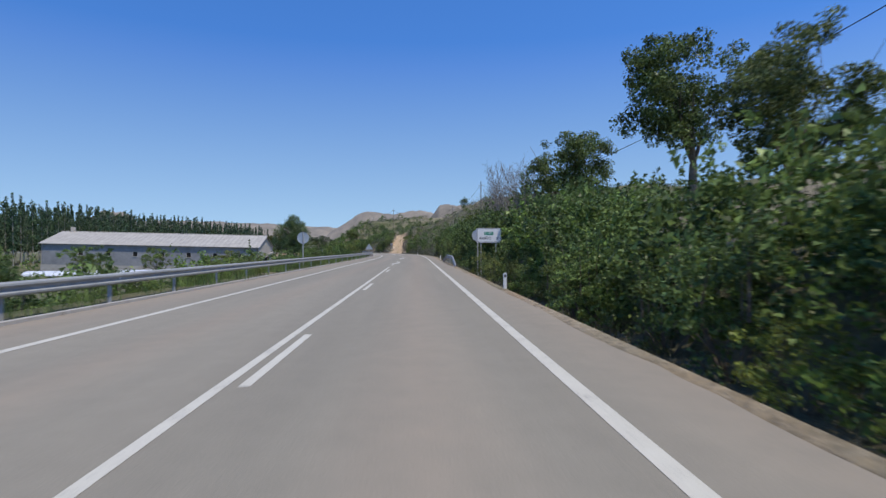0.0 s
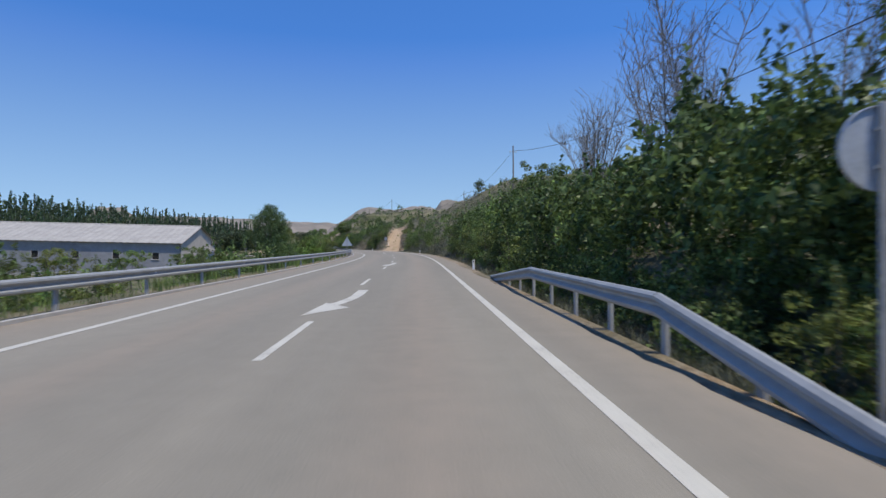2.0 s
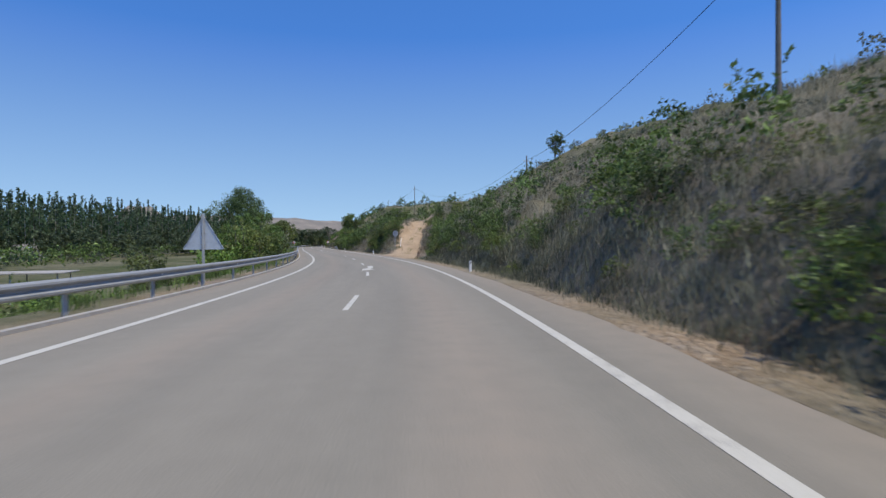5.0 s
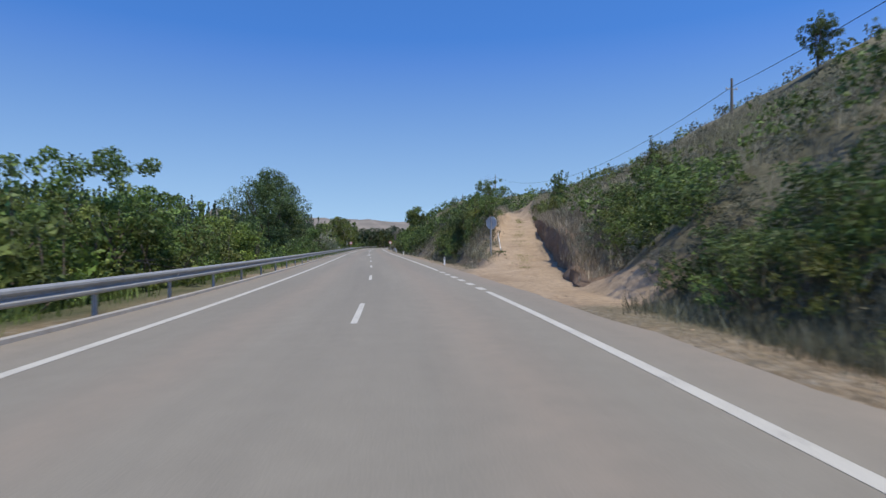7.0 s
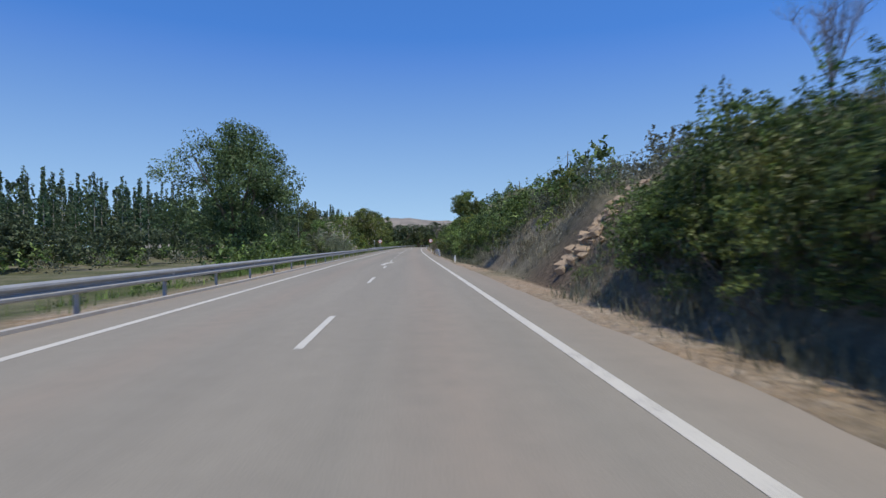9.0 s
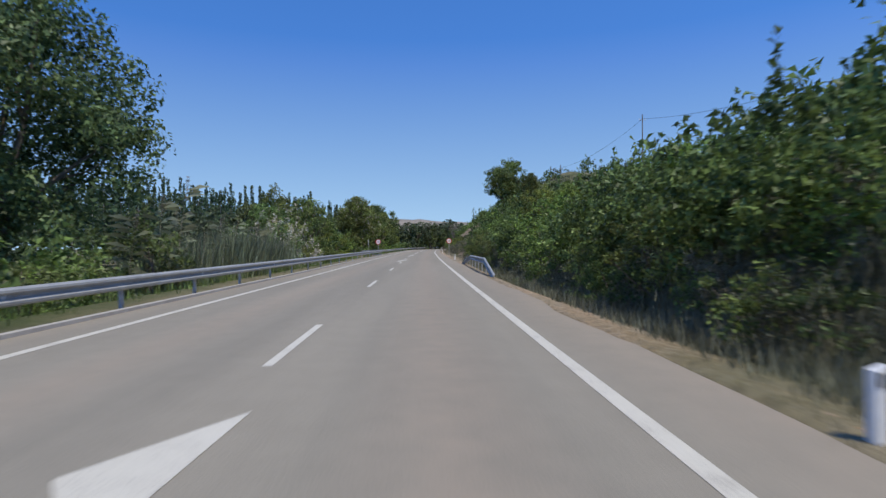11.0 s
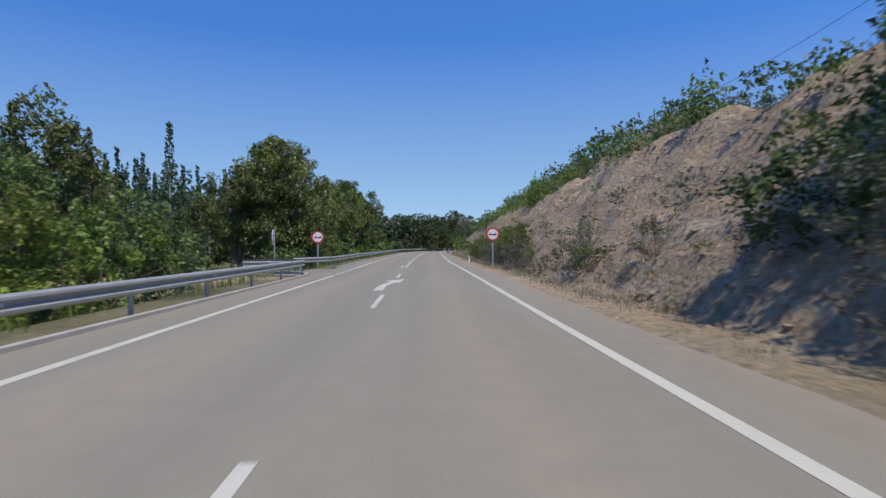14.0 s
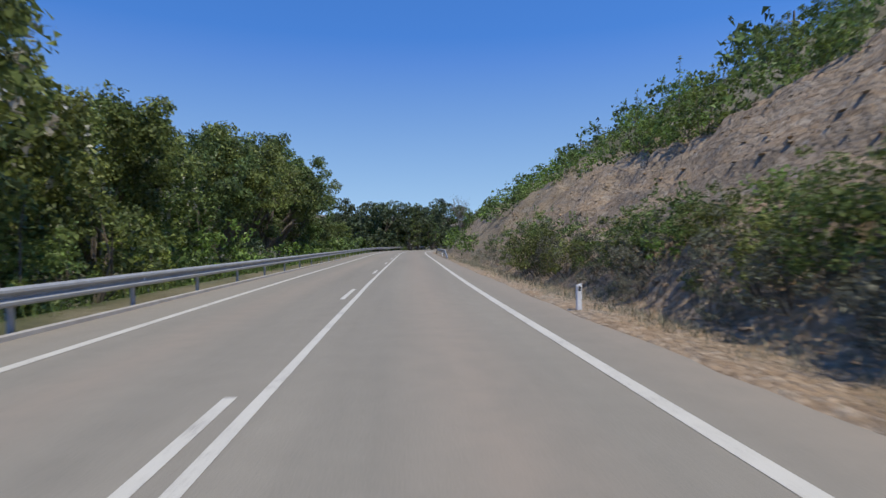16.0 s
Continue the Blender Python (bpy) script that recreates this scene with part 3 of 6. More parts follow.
def build_ground():
    lats = sheet_columns()
    ss = np.concatenate([np.arange(-110, -10, 4.0), np.arange(-10, 150, 1.0), np.arange(150, 216, 0.5), np.arange(216, 266, 1.0), np.arange(266, 346, 0.36), np.arange(346, 440, 1.0), np.arange(440, 616, 5.0)])
    S, L = np.meshgrid(ss, lats, indexing="ij")
    # the sheet draws in on the inside of the last bend
    L = np.where(L > 20, 20 + (L - 20) * np.interp(S, [340, 380], [1.0, 0.3]), L)
    X, Y = flat(S.ravel(), L.ravel())
    s, lat = S.ravel(), L.ravel()
    Z = ground_z(s, lat)
    nr, nc = S.shape
    idx = np.arange(nr * nc).reshape(nr, nc)
    quads = np.stack([idx[:-1, :-1], idx[:-1, 1:], idx[1:, 1:], idx[1:, :-1]], -1).reshape(-1, 4)
    # the rim runs out to the horizon
    rim = np.concatenate([idx[:, 0], idx[-1, 1:], idx[::-1, -1][1:], idx[0, ::-1][1:-1]])
    cx, cy = -20.0, 230.0
    dx, dy = X[rim] - cx, Y[rim] - cy
    r = np.hypot(dx, dy)
    fx, fy = cx + dx / r * 3600, cy + dy / r * 3600
    base = len(X)
    n = len(rim)
    far = np.stack([fx, fy, np.full(n, -6.0)], 1)
    ring_faces = np.stack([rim, np.roll(rim, -1), base + (np.arange(n) + 1) % n, base + np.arange(n)], 1)
    verts = np.concatenate([np.stack([X, Y, Z], 1), far])
    me = bpy.data.meshes.new("ground")
    me.from_pydata(verts.tolist(), [], np.concatenate([quads, ring_faces]).tolist())
    big, small = vnoise(s, lat, 11, 5), vnoise(s, lat, 3.0, 0)
    bare = np.zeros(len(s))
    cut = np.interp(s, [268, 277, 284, 330, 352, 420, 480], [0, .55, 1, .95, .6, .45, .1]) * np.clip((16.2 + 0.8 * big - lat) / 1.2, 0, 1)
    rock = np.exp(-((s - 193) / 6) ** 2) * np.clip((10 - lat) / 2, 0, 1) * 0.9
    low = np.interp(s, [60, 95, 150, 165, 180, 215], [0.1, .4, .45, .6, .7, .2]) * np.clip((9.6 - lat) / 2.0, 0, 1) * np.clip(0.6 + 0.7 * small, 0, 1)
    verge = np.clip((6.6 + 0.3 * small - lat) / 0.8, 0, 1) * np.clip(0.55 + 0.5 * small, 0.15, 0.9)
    tc = np.interp(s, TRK_S, TRK_L)
    track = np.clip((np.interp(s, [150, 156, 162, 170, 200], [3.9, 2.8, 2.4, 2.2, 2.0]) + 0.8 - np.abs(lat - tc)) / 0.8, 0, 1) * ((s > 146) & (s < 232))
    wall = np.clip((2.2 - np.abs(lat - tc - 2.6) * 1.5) / 1.0, 0, 1) * ((s > 156) & (s < 200)) * 0.9
    bare = np.where(lat > 0, np.maximum.reduce([cut, rock, low, verge, track, wall]), np.clip((1.5 - kerb_lat(s) + lat + 0.4 * small) / 0.6, 0, 1) * (0.55 + 0.45 * small) * np.interp(s, [40, 70, 215, 235], [0.4, 1, 1, 0.3]))
    apron = (lat < 0) & (s > 295) & (s < 307) & (lat > -25)
    bare = np.where(apron, 0.8, bare)
    green = np.where(lat > 0, np.clip(0.30 + 0.5 * big + 0.4 * np.clip((lat - 18) / 10, 0, 1), 0, 0.9), np.clip(0.75 + 0.5 * big, 0.1, 1))
    for name, val in (("bare", bare), ("green", green), ("sand", track * (lat > 0)), ("shaded_soil", np.interp(s, [60, 75, 255, 275], [0.2, 1, 1, 0]) * (lat > 6.0))):
        at = me.attributes.new(name, "FLOAT", "POINT")
        at.data.foreach_set("value", np.concatenate([np.clip(val, 0, 1), np.full(n, {"green": 0.35, "bare": 0.25}.get(name, 0.0))]).astype(np.float32))
    me.polygons.foreach_set("use_smooth", [True] * len(me.polygons))
    me.materials.append(GROUND)
    return tagged(new("ground", me), "dry grassy ground with ochre road cuttings and green fields", "ground", kind="structure")


build_ground()


def earth_wall():
    """The cut earth wall on the far side of the dirt track: steep, lumpy, its top lapping onto the slope."""
    ss = np.arange(151.0, 208.0, 0.22)
    b = Build()
    rows = [(0.0, -0.25, 0), (0.02, 0.15, 1), (0.10, 0.33, 1), (0.13, 0.5, 1), (0.2, 0.68, 1), (0.24, 0.84, 1), (0.24, 0.96, 1), (0.42, 1.03, 0.6), (1.0, None, 0), (1.5, None, 0)]
    v = []
    for k, s in enumerate(ss):
        edge = float(np.interp(s, TRK_S, TRK_L) + track_half(s)) + 0.12 + 0.22 * float(vnoise(s, 0.0, 3.0, 1)) + 0.1 * float(vnoise(s, 5.0, 0.9, 2))
        z0, h = float(np.interp(s, TRK_S, TRK_Z)), float(WALL_H(s)) * (1 + 0.07 * float(vnoise(s, 9.0, 3.2, 4)) + 0.04 * float(vnoise(s, 3.0, 0.6, 1)))
        for off, up, rough in rows:
            lump = rough * (0.16 * float(vnoise(s, (up or 0) * h * 1.6, 0.8, 3)) + 0.16 * float(vnoise(s, (up or 0) * h, 2.0, 0)) + 0.09 * float(vnoise(s, (up or 0) * h, 0.35, 2)))
            lat = edge + off + lump
            z = z0 + h * up if up is not None else max(float(ground_z(s, lat)), z0 + h * 0.8) - (0.05 if off > 1.2 else -0.06)
            x, y = flat(s, lat)
            v.append((float(x), float(y), z))
    n = len(rows)
    b.add(v, [(i * n + j, i * n + j + 1, (i + 1) * n + j + 1, (i + 1) * n + j) for i in range(len(ss) - 1) for j in range(n - 1)])
    me = b.mesh("earth_wall", smooth=True)
    return tagged(part("earth_wall", me, REDEARTH), "steep reddish-brown earth wall beside the dirt track", "earth bank", kind="structure")


earth_wall()


# ---------------------------------------------------------------- road and its markings
def left_line(s):
    return np.interp(s, [0, 40, 80, 222, 240, 290, 320, 400], [-3.75, -3.65, -3.5, -3.5, -3.32, -3.15, -3.15, -3.3])


def ribbon(name, s0, s1, lat0, lat1, z, mat, parent=None, step=2.0, depth=0.0, label="", uv=False):
    """A strip that follows the road between two offsets (numbers or functions of s)."""
    n = max(2, int(math.ceil((s1 - s0) / step)) + 1)
    ss = np.linspace(s0, s1, n)
    a = lat0(ss) if callable(lat0) else np.full(n, lat0)
    b = lat1(ss) if callable(lat1) else np.full(n, lat1)
    xa, ya = flat(ss, a)
    xb, yb = flat(ss, b)
    cols = [(xa, ya, z), (xb, yb, z)]
    if depth:
        cols = [(xa, ya, z - depth), (xa, ya, z), (xb, yb, z), (xb, yb, z - depth)]
    v = [(float(x[i]), float(y[i]), zz) for i in range(n) for x, y, zz in cols]
    k = len(cols)
    f = [(i * k + j, i * k + j + 1, (i + 1) * k + j + 1, (i + 1) * k + j) for i in range(n - 1) for j in range(k - 1)]
    if depth:
        f += [(0, k - 1, k - 2, 1), ((n - 1) * k, (n - 1) * k + 1, (n - 1) * k + 2, (n - 1) * k + 3)]
    me = bpy.data.meshes.new(name)
    me.from_pydata(v, [], f)
    if uv:
        lay = me.uv_layers.new(name="UVMap")
        la = [a, b] if not depth else [a, a, b, b]
        for loop in me.loops:
            i, j = divmod(loop.vertex_index, k)
            lay.data[loop.index].uv = (float(la[j][i]), float(ss[i]))
    bm = bmesh.new()
    bm.from_mesh(me)
    bmesh.ops.recalc_face_normals(bm, faces=bm.faces)
    if not depth and bm.faces[:] and sum(f_.normal.z for f_ in bm.faces) < 0:
        bmesh.ops.reverse_faces(bm, faces=bm.faces)
    bm.to_mesh(me)
    bm.free()
    me.materials.append(mat)
    ob = new(name, me)
    ob.parent = parent
    return tagged(ob, label)


def road_left(s):
    return kerb_lat(s)


def road_right(s):
    return 4.66 + 0.08 * vnoise(s, s * 0, 2.5, 1) + 0.06 * vnoise(s, s * 0, 0.8, 2)


road = tagged(ribbon("road", -110, 600, road_left, road_right, 0.0, ASPHALT, depth=0.2, step=0.7, uv=True), "worn grey asphalt road with white markings", "road", kind="structure")
EDGE_W = 0.085
for a, b in ((-110, 150.3), (163.9, 600)):
    ribbon("edge_line", a, b, 3.5 - EDGE_W, 3.5 + EDGE_W, 0.004, PAINT, road)
for a, b in ((-110, 297.7), (307.2, 600)):
    ribbon("edge_line", a, b, lambda s: left_line(s) - EDGE_W, lambda s: left_line(s) + EDGE_W, 0.004, PAINT, road)
for k in range(6):
    a = 151.0 + 2.1 * k
    ribbon("junction_dash", a, a + 0.98, 3.5 - 0.12, 3.5 + 0.12, 0.004, PAINT, road)
for k in range(5):
    a = 298.85 + 1.76 * k
    ribbon("junction_dash", a, a + 0.85, lambda s: left_line(s) - 0.11, lambda s: left_line(s) + 0.11, 0.004, PAINT, road)
DASHES = [-21.0, -8.5, 4.0, 17.2, 31.7, 44.2, 56.8, 69.2, 81.4, 93.9, 106.4, 119.0, 131.7, 144.1, 156.7, 169.4, 181.9, 194.8, 207.3, 219.8, 232.4, 245.0, 257.7, 270.6, 283.1, 295.3]
for a in DASHES:
    off = 0.2 if a < 40 else 0.0
    ribbon("centre_dash", a, a + 3.45, off - 0.06, off + 0.06, 0.004, PAINT, road, step=1.2)
for k in range(16):
    a = 307.4 + 12.2 * k
    ribbon("centre_dash", a, a + 3.2, lambda s: np.interp(s, [307, 312, 325], [-.33, -.30, -.22]), lambda s: np.interp(s, [307, 312, 325], [-.21, -.18, -.10]), 0.004, PAINT, road, step=1.2)
ribbon("solid_centre_line", -110, 40.2, -0.10, 0.02, 0.004, PAINT, road)
ribbon("solid_centre_line", 307.6, 600, lambda s: np.interp(s, [307, 312, 320], [-.06, 0.0, .06]), lambda s: np.interp(s, [307, 312, 320], [.06, .12, .18]), 0.004, PAINT, road)


def arrow_outline():
    left, right = [], []
    for k in range(9):
        y = 0.54 * k
        bendx = 0.30 * max(0.0, (y - 1.9) / 2.4) ** 1.6
        w = 0.15 if y < 2 else 0.13
        left.append((-0.285 + bendx - w, y))
        right.append((-0.285 + bendx + w, y - 0.12 * min(1, y / 2)))
    left[-1], right[-1] = (-0.115, 4.288), (0.145, 3.894)
    return left + [(-0.42, 4.75), (0.36, 6.1), (0.24, 3.75)] + right[::-1]


def arrow(s, back):
    pts = arrow_outline()
    b = Build()
    n = len(pts)
    h = 9
    left, right = pts[:h], pts[h + 3:][::-1]
    v = [(x, y, 0) for p, q in zip(left, right) for x, y in (p, q)]
    f = [(2 * i, 2 * i + 1, 2 * i + 3, 2 * i + 2) for i in range(h - 1)]
    b.add(v, f)
    b.add([(x, y, 0) for x, y in pts[h:h + 3]], [(0, 2, 1)])
    me = bpy.data.meshes.new("return_arrow")
    me.from_pydata(b.v, [], b.f)
    me.materials.append(PAINT)
    ob = new("return_arrow", me)
    ob.parent = road
    ob.matrix_basis = spot(s, 0, 0.005, 180 if back else 0)


for s_, back in ((54.6, True), (79.7, True), (129.95, True), (211.9, False), (262.7, False), (288.1, False)):
    arrow(s_, back)

# concrete edging along the left shoulder
for a, b in ((-110, 297.5), (308, 600)):
    tagged(ribbon("concrete_edging", a, b, lambda s: road_left(s) - 0.16, lambda s: road_left(s) - 0.004, 0.07, CONCRETE, depth=0.3, step=1.5), "low pale concrete edging beside the asphalt", "kerb", kind="structure")


# ---------------------------------------------------------------- guard rails
def wave_profile():
    """Half-height waves of the beam: out towards the traffic and up."""
    pts = [(0.0, -0.155), (0.03, -0.150), (0.075, -0.115), (0.08, -0.075), (0.035, -0.045), (0.0, -0.018), (0.0, 0.018), (0.035, 0.045), (0.08, 0.075), (0.075, 0.115), (0.03, 0.150), (0.0, 0.155)]
    return pts + [(x - 0.006, z) for x, z in pts[::-1]]


def beam_mesh(length):
    pr = wave_profile()
    n = len(pr)
    b = Build()
    v = [(x, y, z) for y in (-0.0, length) for x, z in pr]
    f = [(k, (k + 1) % n, n + (k + 1) % n, n + k) for k in range(n)] + [tuple(range(n)), tuple(range(n, 2 * n))[::-1]]
    return b.add(v, f).mesh("beam")


def rail_post_mesh():
    b = Build()
    b.box((0, 0.0, -0.22), (0.055, 0.11, 1.36), 0.006)
    b.box((-0.0, 0.075, -0.22), (0.05, 0.012, 1.36))
    return b.mesh("post")


def spacer_mesh():
    return Build().box((0.03, 0, 0), (0.075, 0.10, 0.20), 0.012).mesh("spacer")


BEAM, RAILPOST, SPACER = beam_mesh(4.0), rail_post_mesh(), spacer_mesh()
STUD = Build().tube([(0.0, 0, 0), (0.012, 0, 0)], 0.02, 6).mesh("bolt")
for me_ in (BEAM, RAILPOST, SPACER, STUD):
    me_.materials.append(POSTSTEEL if me_.name != "beam" else STEEL)
RAIL_TOP = 0.60


def guard_rail(s0, count, lat, side, label, ends=(0, 0), marks=False, mid=False):
    """count panels of 4 m from s0; side +1 faces to the right; ends: panels at either end that slope to the ground."""
    latf = lat if callable(lat) else (lambda s: lat)
    root = thing("guard_rail", label, "guard rail", m=spot(s0, float(latf(s0)), 0.0))
    inv = root.matrix_basis.inverted()

    def height(i):
        a = min(1.0, i / ends[0]) if ends[0] else 1.0
        b = min(1.0, (count - i) / ends[1]) if ends[1] else 1.0
        return RAIL_TOP * min(a, b) - 0.05 * (1 - min(a, b))

    for i in range(count + 1):
        s = s0 + 4.0 * i
        x, y = flat(s, float(latf(s)))
        h = math.degrees(float(heading(s)))
        flip = 0 if side > 0 else 180
        if i < count:
            s2 = s + 4.0
            x2, y2 = flat(s2, float(latf(s2)))
            a, b = Vector((float(x), float(y), height(i))), Vector((float(x2), float(y2), height(i + 1)))
            if side < 0:
                a, b = b, a
            d = b - a
            across = d.cross(Vector((0, 0, 1))).normalized()
            m = Matrix((across, d.normalized(), across.cross(d.normalized()))).transposed().to_4x4()
            m.translation = a + across * 0.075
            m = m @ Matrix.Diagonal((1, (d.length + 0.0) / 4.0 * 0.9985, 1, 1))
            part("beam", BEAM, STEEL, root, m=inv @ m)
            zm = (height(i) + height(i + 1)) / 2
            if mid and zm > 0.25:
                xm, ym = flat(s + 2.0, float(latf(s + 2.0)))
                pm = part("post", RAILPOST, POSTSTEEL, root, m=inv @ pose(float(xm), float(ym), zm - RAIL_TOP + 0.14, 0, 0, h + flip))
                part("spacer", SPACER, POSTSTEEL, pm, m=Matrix.Translation((0.012, 0, RAIL_TOP - 0.14)))
        zt = height(i)
        if zt > 0.2:
            g = pose(float(x), float(y), zt - RAIL_TOP + 0.14, 0, 0, h + flip)
            p = part("post", RAILPOST, POSTSTEEL, root, m=inv @ g)
            part("spacer", SPACER, POSTSTEEL, p, m=Matrix.Translation((0.012, 0, RAIL_TOP - 0.14)))
            part("bolt", STUD, POSTSTEEL, root, m=inv @ pose(float(x), float(y), zt, 0, 0, h + flip) @ Matrix.Translation((0.077, 0.0, 0)))
            if marks and i % 2 == 0:
                part("reflector", Build().box((0, 0, 0), (0.012, 0.06, 0.11), 0.003), DELWHITE, root, m=inv @ pose(float(x), float(y), zt, 0, 0, h + flip) @ Matrix.Translation((0.088, 0.4, 0)))
    return root


def rail_lat(s):
    return np.interp(s, [0, 40, 80, 150, 185, 240, 302.6, 306.6, 320, 400], [-6.5, -6.1, -5.4, -5.25, -5.15, -4.75, -4.72, -4.72, -4.75, -5.1])


guard_rail(-66.0, 91, rail_lat, 1, "long galvanised steel guard rail beside the fields", marks=True)
guard_rail(302.6, 63, lambda s: rail_lat(s) - 1.55 * np.clip((306.6 - s) / 4.0, 0, 1), 1, "galvanised steel guard rail past the side road", marks=True)
guard_rail(40.3, 5, 5.0, -1, "short galvanised guard rail with ends sloped to the ground", ends=(1, 2), mid=True)
guard_rail(237.4, 5, 5.0, -1, "short galvanised guard rail with sloped ends over a culvert", ends=(1, 2), mid=True)
guard_rail(356.5, 6, 5.0, -1, "short galvanised guard rail where the road bends away", ends=(1, 1), mid=True)


def rail_return():
    """The rail's curved end at the side road."""
    root = thing("guard_rail_end", "curved end of the guard rail at the side road", "guard rail", m=spot(298.0, -4.8, 0))
    inv = root.matrix_basis.inverted()
    pts = [(298.05, -4.72), (299.0, -4.95), (299.7, -5.6), (299.9, -6.6), (299.5, -8.0)]
    pr = wave_profile()
    n = len(pr)
    b = Build()
    v = []
    for i, (s, l) in enumerate(pts):
        p = Vector((*[float(c) for c in flat(s, l)], RAIL_TOP))
        q0 = Vector((*[float(c) for c in flat(*pts[max(i - 1, 0)])], RAIL_TOP))
        q1 = Vector((*[float(c) for c in flat(*pts[min(i + 1, len(pts) - 1)])], RAIL_TOP))
        ac = (q1 - q0).cross(Vector((0, 0, 1))).normalized()
        v += [inv @ (p + ac * (x + 0.075) + Vector((0, 0, z))) for x, z in pr]
    f = [(i * n + k, i * n + (k + 1) % n, (i + 1) * n + (k + 1) % n, (i + 1) * n + k) for i in range(len(pts) - 1) for k in range(n)]
    f += [tuple(range(n)), tuple(range((len(pts) - 1) * n, len(pts) * n))[::-1]]
    b.add(v, f)
    part("beam", b, STEEL, root)
    for s, l in ((299.0, -5.0), (299.9, -6.6)):
        part("post", RAILPOST, POSTSTEEL, root, m=inv @ pose(*[float(c) for c in flat(s, l)], 0.14, 0, 0, 20))


rail_return()
# kerb that rounds the corner of the side road
kb = Build()
cor = [(297.5, -4.46), (298.5, -4.55), (299.4, -4.95), (300.1, -5.7), (300.4, -6.8), (300.3, -8.2)]
for (s_, l_), (s2_, l2_) in zip(cor[:-1], cor[1:]):
    a_, b_ = Vector((*[float(c) for c in flat(s_, l_)], -0.02)), Vector((*[float(c) for c in flat(s2_, l2_)], -0.02))
    d_ = (b_ - a_)
    kb.box((0, d_.length / 2, 0), (0.16, d_.length - 0.012, 0.26), 0.02, Matrix.Translation(a_) @ d_.to_track_quat("Y", "Z").to_matrix().to_4x4())
tagged(part("corner_kerb", kb, CONCRETE), "pale concrete kerb rounding the side road corner", "kerb", kind="structure")


def side_road():
    b = Build()
    n = 14
    v = []
    for i in range(n):
        u = i / (n - 1)
        lat = -4.3 - 26 * u
        w0, w1 = 297.6 + 3.0 * min(1, u * 4), 305.5 - 2.0 * min(1, u * 4)
        for s in (w0, w1):
            x, y = flat(s - 4 * u, lat)
            v.append((float(x), float(y), 0.006 - 0.03 * u))
    b.add(v, [(2 * i, 2 * i + 1, 2 * i + 3, 2 * i + 2) for i in range(n - 1)])
    me = b.mesh("side_road")
    ob = part("side_road", me, SIDEMAT)
    if me.polygons[0].normal.z < 0:
        me.flip_normals()
    return tagged(ob, "dusty grey asphalt side road", "road", kind="structure")


SIDEMAT = speckled("dusty_asphalt", (0.19, 0.175, 0.16), (0.29, 0.25, 0.20), 1.6)
side_road()


# ---------------------------------------------------------------- marker posts and signs
def marker_post(s, lat):
    root = thing("marker_post", "white plastic roadside marker post with a small black mark", "marker post", "marker posts", m=spot(s, lat, gz(s, lat) - 0.02))
    out = [(-0.055, 0.04), (-0.06, 0.0), (-0.045, -0.04), (0.045, -0.04), (0.06, 0.0), (0.055, 0.04)]
    n = len(out)
    b = Build()
    v = [(x, y, z) for z in (-0.2, 0.37) for x, y in out]
    b.add(v, [(k, (k + 1) % n, n + (k + 1) % n, n + k) for k in range(n)] + [tuple(range(n, 2 * n))])
    part("body", b, DELWHITE, root)
    c = Build()
    c.add([(x, y, z - (0.04 if z > 0.5 and x < 0 else 0)) for z in (0.37, 0.56) for x, y in out], [(k, (k + 1) % n, n + (k + 1) % n, n + k) for k in range(n)] + [tuple(range(n, 2 * n))])
    part("cap", c, DELWHITE, root)
    part("band", Build().box((0, -0.043, 0.455), (0.05, 0.012, 0.10), 0.004), BLACK, root, "small black mark")


for s_ in (17.3, 67.8, 121.5, 172.2, 217.0, 268.9, 316.8, 366.0):
    marker_post(s_, 4.93)


def post_tube(root, x, z0, z1, mat=POSTSTEEL, w=0.09, y=0.05):
    b = Build().box((x, y, (z0 + z1) / 2), (w, 0.05, z1 - z0), 0.008)
    return part("post", b, mat, root)


def disc(r, n=28, start=0.0):
    return ring(r, n, start)


def sign_back(name, s, lat, zc, outline, label, base, ht, face=WHITE, turn=0.0):
    """A sign seen from behind: plate, folded rim, clamps and post."""
    root = thing(name, label, "road sign", m=spot(s, lat, base, turn))
    o = [(x, z + zc - base) for x, z in outline]
    part("plate", Build().sheet(o, 0.0, 0.012), PLATE, root)
    n = len(o)
    rim = Build()
    inner = [(x * 0.975, (z - zc + base) * 0.975 + zc - base) for x, z in o]
    v = [(x, -0.03, z) for x, z in o] + [(x, -0.03, z) for x, z in inner] + [(x, 0.0, z) for x, z in o] + [(x, 0.0, z) for x, z in inner]
    rim.add(v, [(k, (k + 1) % n, n + (k + 1) % n, n + k) for k in range(n)] + [(k, 2 * n + k, 2 * n + (k + 1) % n, (k + 1) % n) for k in range(n)] + [(n + k, n + (k + 1) % n, 3 * n + (k + 1) % n, 3 * n + k) for k in range(n)])
    part("rim", rim, PLATE, root)
    part("face", Build().sheet([(x * 0.99, (z - zc + base) * 0.99 + zc - base) for x, z in o], 0.012, 0.016), face, root)
    post_tube(root, 0, -0.4, ht - base, y=-0.06)
    for dz in (-0.2, 0.2):
        part("clamp", Build().box((0, -0.045, zc - base + dz), (0.16, 0.04, 0.04), 0.005), POSTSTEEL, root)
    return root


